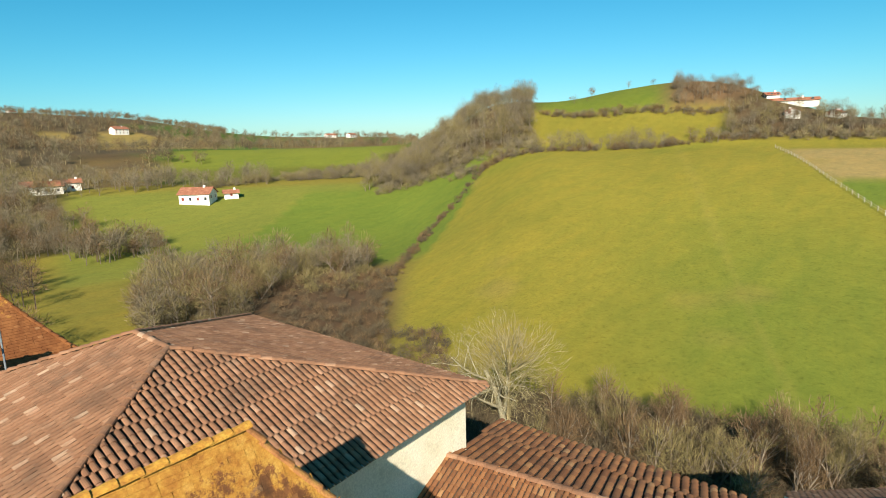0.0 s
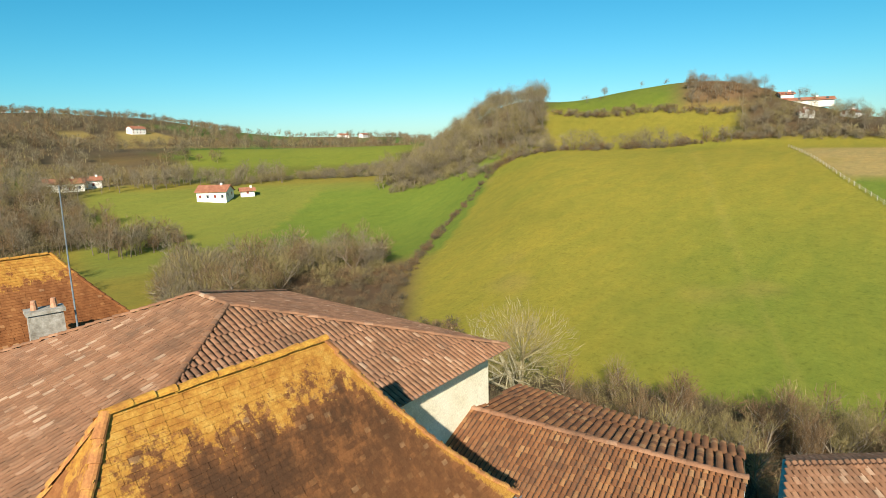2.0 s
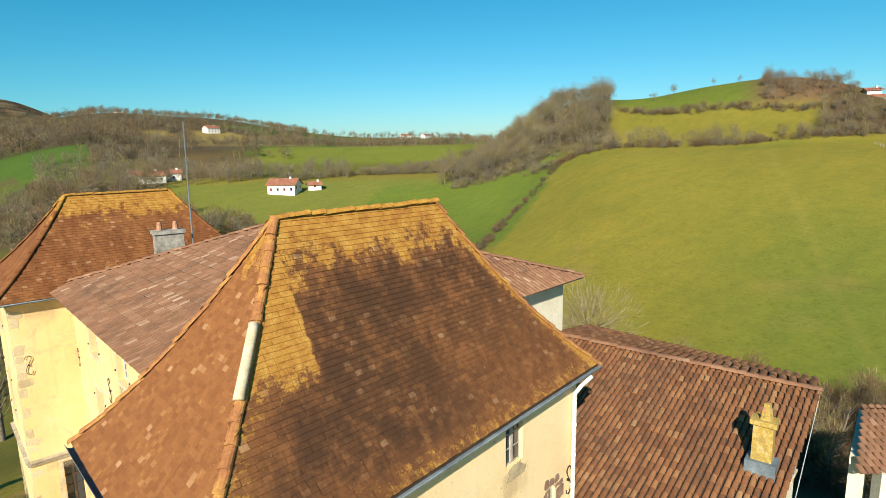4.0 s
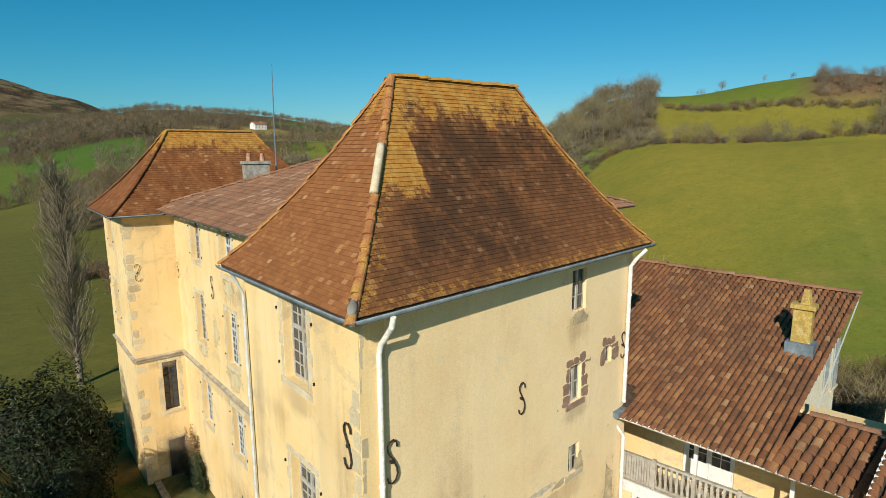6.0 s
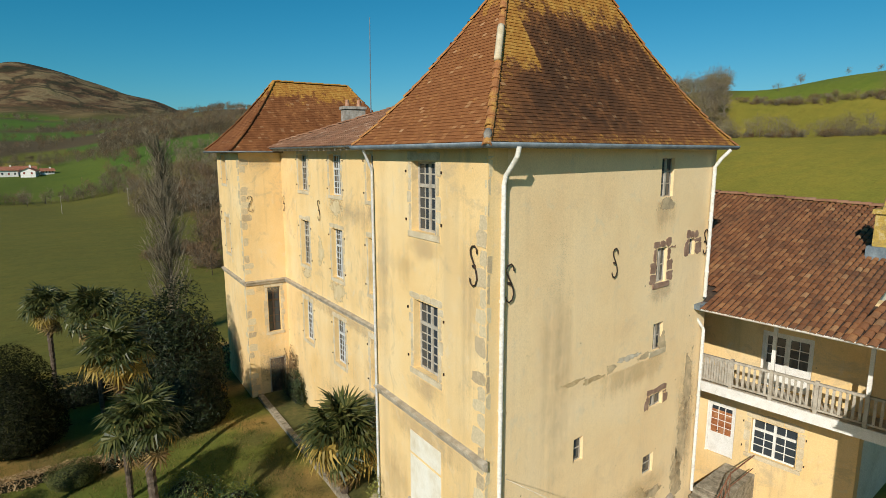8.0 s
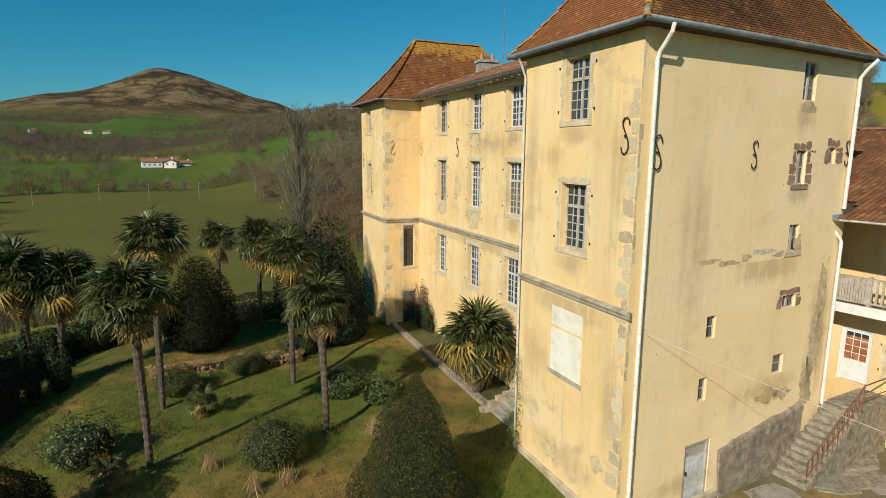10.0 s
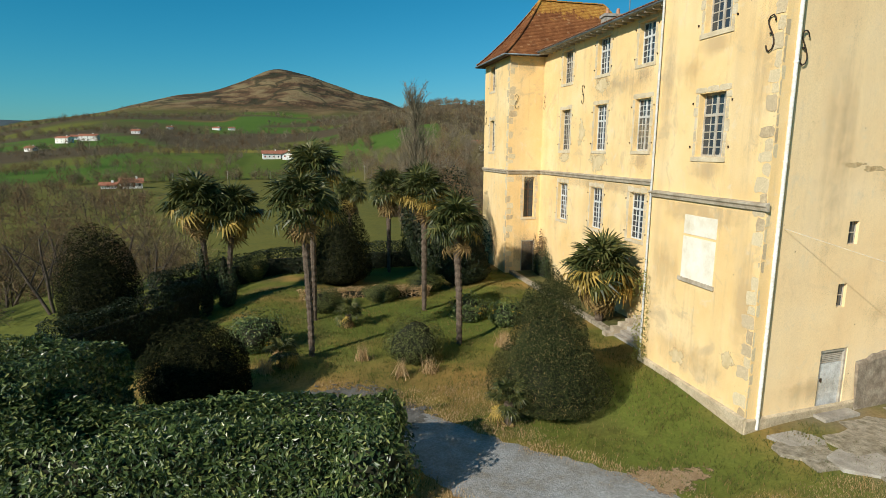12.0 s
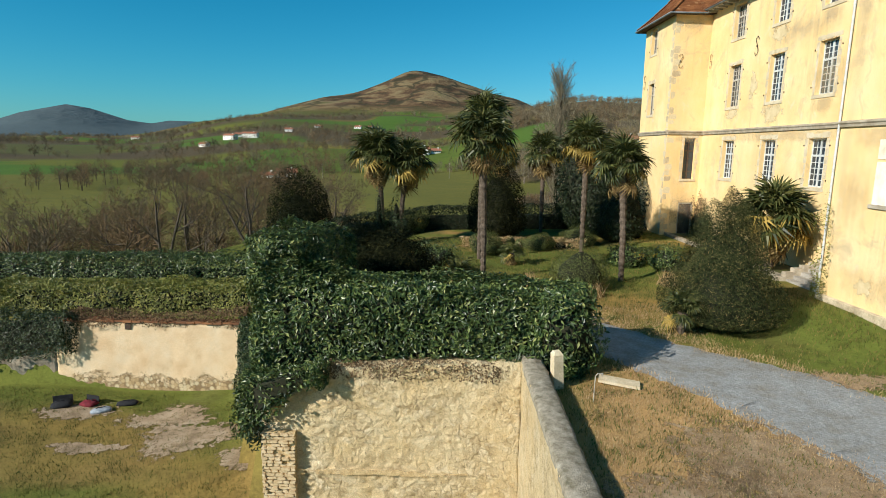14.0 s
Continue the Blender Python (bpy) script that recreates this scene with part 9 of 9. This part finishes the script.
def soft_bag(name, label, x, y, sx, sy, h, mat, turn, flap=None):
    t = thing(name, label, "bag", pose(x, y, gz(x, y), 0, 0, turn))
    mb = Mesh()
    n = 10
    for j, (f, z) in enumerate(((0.85, 0), (1.0, 0.25), (0.95, 0.6), (0.7, 0.9), (0.2, 1.0))):
        for k in range(n):
            a = 6.283 * k / n
            q = abs(math.cos(a)) ** 0.35 * math.copysign(1, math.cos(a)), abs(math.sin(a)) ** 0.35 * math.copysign(1, math.sin(a))
            mb.v.append((q[0] * sx * f, q[1] * sy * f, z * h + 0.02 * math.sin(k * 2.3 + j)))
    for j in range(4):
        for k in range(n):
            a, b = j * n + k, j * n + (k + 1) % n
            mb.f.append((a, b, b + n, a + n))
    mb.f.append(tuple(range(4 * n, 5 * n)))
    mb.m = [0] * len(mb.f)
    mb.link("body", mat, t, smooth=True)
    if flap:
        Mesh().box(-sx * 0.9, sx * 0.9, sy * 0.75, sy * 0.9, h * 0.3, h * 1.7).link("open_lid", BLACK, t)
    Mesh().tube([(-sx * 0.5, 0, h * 0.9), (-sx * 0.3, 0.05, h * 1.15), (sx * 0.3, 0.05, h * 1.15), (sx * 0.5, 0, h * 0.9)], 0.018, 5).link("strap", BLACK, t)
    return t


soft_bag("backpack", "black equipment bag with its lid open on the grass", -31.9, 6.7, 0.42, 0.3, 0.24, BLACK, 20, True)
soft_bag("backpack", "black and red bag lying open on the grass", -30.9, 7.0, 0.36, 0.26, 0.22, RED, -15, True)
soft_bag("backpack", "pale grey padded case on the grass", -30.1, 6.5, 0.42, 0.25, 0.16, PALE, 30)
soft_bag("backpack", "black case lying on the grass", -29.4, 7.3, 0.45, 0.22, 0.16, BLACK, 10)

EARTH = mottled("mossy_earth", (0.055, 0.06, 0.02), (0.10, 0.10, 0.03), (0.17, 0.13, 0.05), 1.6, 14, bumps=0.8)
# terrace before the middle wing
ter = thing("terrace", "low stone-kerbed terrace along the facade", "terrace", kind="structure")
Mesh().box(0.75, 2.6, 9.6, 23.4, -0.6, 0.30).link("fill", EARTH, ter)
for k in range(14):
    y = 9.6 + k * 0.98
    Mesh().box(0.42 + 0.01 * (k % 3), 0.76, y + 0.01, y + 0.97, -0.6, 0.36 + 0.015 * (k % 2)).link("kerb_stone", MOSSY_CEMENT, ter)
steps2 = thing("garden_steps", "short flight of worn stone steps by the tower", "stairs")
for k in range(6):
    Mesh().box(0.2 + k * 0.33, 2.6, 6.4, 9.0, -0.5, 0.12 + k * 0.16).link("step", CONCRETE, steps2)
par = thing("stair_parapet", "low curved stone parapet beside the garden steps", "parapet")
for k in range(6):
    Mesh().box(0.1 + k * 0.4, 0.1 + (k + 1) * 0.4 - 0.01, 9.0, 9.35, -0.5, 0.35 + 0.18 * k + 0.06 * math.sin(k)).link("parapet_stone", STONE, par)

# broken paving before the gable
rngs = random.Random(23)
pav = thing("paving", "broken grey concrete paving at the foot of the tower", "paving", kind="structure")
for k in range(60):
    x, y = rngs.uniform(1.0, 12.5), rngs.uniform(-4.2, 0.1)
    n = rngs.randint(5, 7)
    ring = [(x + rngs.uniform(0.7, 1.3) * math.cos(6.283 * j / n), y + rngs.uniform(0.5, 1.0) * math.sin(6.283 * j / n)) for j in range(n)]
    if any(q[1] > 0.105 * q[0] - 0.1 for q in ring):
        continue
    z = gz(x, y) + 0.03 + 0.012 * (k % 4)
    mb = Mesh().add([(*q, z) for q in ring] + [(*q, z - 0.12) for q in ring], [tuple(range(n))] + [(j, n + j, n + (j + 1) % n, (j + 1) % n) for j in range(n)])
    mb.link("slab", MOSSY_CEMENT if k % 3 else CONCRETE, pav)


# ---- farmhouses ----
RED_ROOF = mottled("red_tile_roof", (0.22, 0.085, 0.05), (0.32, 0.13, 0.075), (0.42, 0.20, 0.12), 0.8, 6, bumps=0.6, depth=0.06)
SHUTTER_RED = mottled("oxblood_paint", (0.14, 0.03, 0.025), (0.2, 0.045, 0.035), (0.25, 0.07, 0.05), 3, 20)


def farmhouse(name, label, x, y, w, d, h, turn, wall_mat=None, rise=0.25, z=None, wins=4, roof=None):
    z0 = (gz(x, y) if z is None else z) - 0.4
    t = thing(name, label, "house", pose(x, y, z0, 0, 0, turn))
    mb = Mesh().box(-w / 2, w / 2, -d / 2, d / 2, -2, h)
    r = rise * d / 2 * 2
    for s in (-1, 1):
        mb.add([(s * w / 2, -d / 2, h), (s * w / 2, d / 2, h), (s * w / 2, 0, h + r)], [(0, 1, 2) if s > 0 else (2, 1, 0)])
    mb.link("wall", wall_mat or WHITE_WALL, t)
    o = 0.7
    rf = Mesh()
    for s in (-1, 1):
        a, b = (-w / 2 - o, s * (d / 2 + o), h - rise * 2 * o), (w / 2 + o, s * (d / 2 + o), h - rise * 2 * o)
        c, e = (w / 2 + o, 0, h + r), (-w / 2 - o, 0, h + r)
        q = [Vector(p) for p in (a, b, c, e)]
        up = Vector((0, 0, 0.18))
        rf.add([*q, *(p + up for p in q)], [(4, 5, 6, 7), (0, 3, 2, 1), (0, 1, 5, 4), (1, 2, 6, 5), (2, 3, 7, 6), (3, 0, 4, 7)])
    roof_ob = rf.link("roof", roof or RED_ROOF, t)
    for k in range(wins):
        u = -w / 2 + w * (k + 0.5) / wins
        for zz in ((1.2, h * 0.62) if h > 4.4 else (1.4,)):
            for s in (-1, 1):
                Mesh().box(u - 0.5, u + 0.5, *sorted((s * (d / 2 - 0.05), s * (d / 2 + 0.03))), zz, zz + 1.3).link("window", GLASS if k % 2 else SHUTTER_RED, t)
    for s in (-1, 1):
        for v in (-d / 4, d / 4):
            Mesh().box(*sorted((s * (w / 2 - 0.05), s * (w / 2 + 0.03))), v - 0.5, v + 0.5, h * 0.5, h * 0.5 + 1.4).link("window", SHUTTER_RED, t)
    Mesh().box(w * 0.2, w * 0.2 + 0.9, -0.5, 0.5, h + r * 0.5, h + r + 0.9).link("chimney", wall_mat or WHITE_WALL, roof_ob)
    return t


WF = "white Basque-style farmhouse with a red tile roof"
farmhouse("farmhouse", WF, 127, 240, 13, 10, 4.3, -48)
farmhouse("barn", "small white outbuilding beside the farmhouse", 141, 237, 6, 5, 2.8, -25, wins=1)
farmhouse("farmhouse", WF, 84, 296, 15, 8, 4.0, -12)
farmhouse("barn", "small white outbuilding beside the farmhouse", 97, 300, 7, 6, 4.2, -12, wins=1)
farmhouse("farmhouse", WF, *polar(21.6, 735), 16, 11, 6, 10)
for az, r, w, h, tn in ((80.7, 322, 9, 2.0, 20), (83.8, 331, 10, 2.0, -10), (80.6, 350, 24, 1.6, -68), (79.2, 352, 6, 2.0, -60)):
    farmhouse("farmhouse", "low white farm building on the hilltop", *polar(az, r), w, 6, h, tn, rise=0.2)
for dx, dy, w, d, h, tn in ((-8, 0, 13, 8, 4.4, 8), (5, -4, 9, 8, 4.0, 80), (14, 3, 7, 6, 2.6, 12), (2, 9, 12, 7, 4.0, 5)):
    px, py = polar(-3.4, 455)
    farmhouse("farmhouse", "large white farm range with red roofs", px + dx, py + dy, w, d, h, tn)
px, py = polar(-17.2, 292)
farmhouse("farmhouse", "white house with a shed on the plain", px, py, 9, 6.5, 3.2, 15)
farmhouse("barn", "low white shed on the plain", px - 9, py - 1, 6, 4, 2.2, 10, wins=1)
for k, (az, r, w, h) in enumerate(((-20.6, 790, 19, 6), (-18.8, 800, 20, 6), (-19.7, 830, 11, 4), (-23, 700, 9, 3.5), (-15.2, 900, 11, 4), (-12.4, 1050, 9, 3.5), (-8.5, 1080, 12, 4), (-7.2, 1090, 11, 4), (9.5, 1120, 10, 4), (12.2, 1060, 12, 4), (14.2, 1080, 11, 4), (16.8, 1120, 12, 4), (-28, 1400, 16, 5), (-33, 1300, 14, 5), (39.5, 905, 16, 5), (41.5, 915, 18, 5))):
    farmhouse("farmhouse", "distant white house among the fields", *polar(az, r), w, 8, h, k * 23 % 60 - 30, wins=3)
pole_n = 0
for az, r in ((-14, 268), (-9.2, 275), (-5.4, 262), (-1.2, 265), (3.8, 262), (11.6, 250)):
    x, y = polar(az, r)
    p = thing("utility_pole", "pale concrete utility pole on the plain", "utility pole", pose(x, y, gz(x, y)), "utility poles")
    Mesh().tube([(0, 0, -0.5), (0, 0, 7.2)], [0.11, 0.07], 6).link("pole", CONCRETE, p)
    Mesh().box(-0.6, 0.6, -0.04, 0.04, 6.8, 6.9).link("crossarm", CONCRETE, p)
# overhead cable from the tower corner to the next house
C0, C1 = Vector((0.74, 0.05, 6.5)), Vector((9.25, -11.4, 2.9))
cable = Mesh().tube([C0.lerp(C1, k / 16) - Vector((0, 0, 0.25 * (k / 16) * (1 - k / 16) * 4 * 0.4)) for k in range(17)], 0.007, 5).link("cable", PALE_CEMENT)
tagged(cable, "thin pale overhead cable strung from the tower wall", "cable")

# wire fence with pale posts between the pasture and the ploughed strip
fence = thing("fence", "long wire fence on pale wooden posts across the pasture", "fence")
post_me = Mesh().tube([(0, 0, -0.3), (0, 0, 1.25)], [0.10, 0.08], 5).data("post", GREY_WOOD)
run = [(259.1, 39.8), (228.0, 26.5), (198.1, 14.5), (167.2, 0.3), (140.0, -13.0)]
ends = []
for (xa, ya), (xb, yb) in zip(run, run[1:]):
    for k in range(9):
        x, y = lerp(xa, xb, k / 9), lerp(ya, yb, k / 9)
        link("post", post_me, fence, m=pose(x, y, gz(x, y)))
        ends.append((x, y, gz(x, y)))
for zz in (0.5, 1.0):
    Mesh().tube([(x, y, z + zz) for x, y, z in ends], 0.03, 4, cap=False).link("wire", GREY_WOOD, fence)
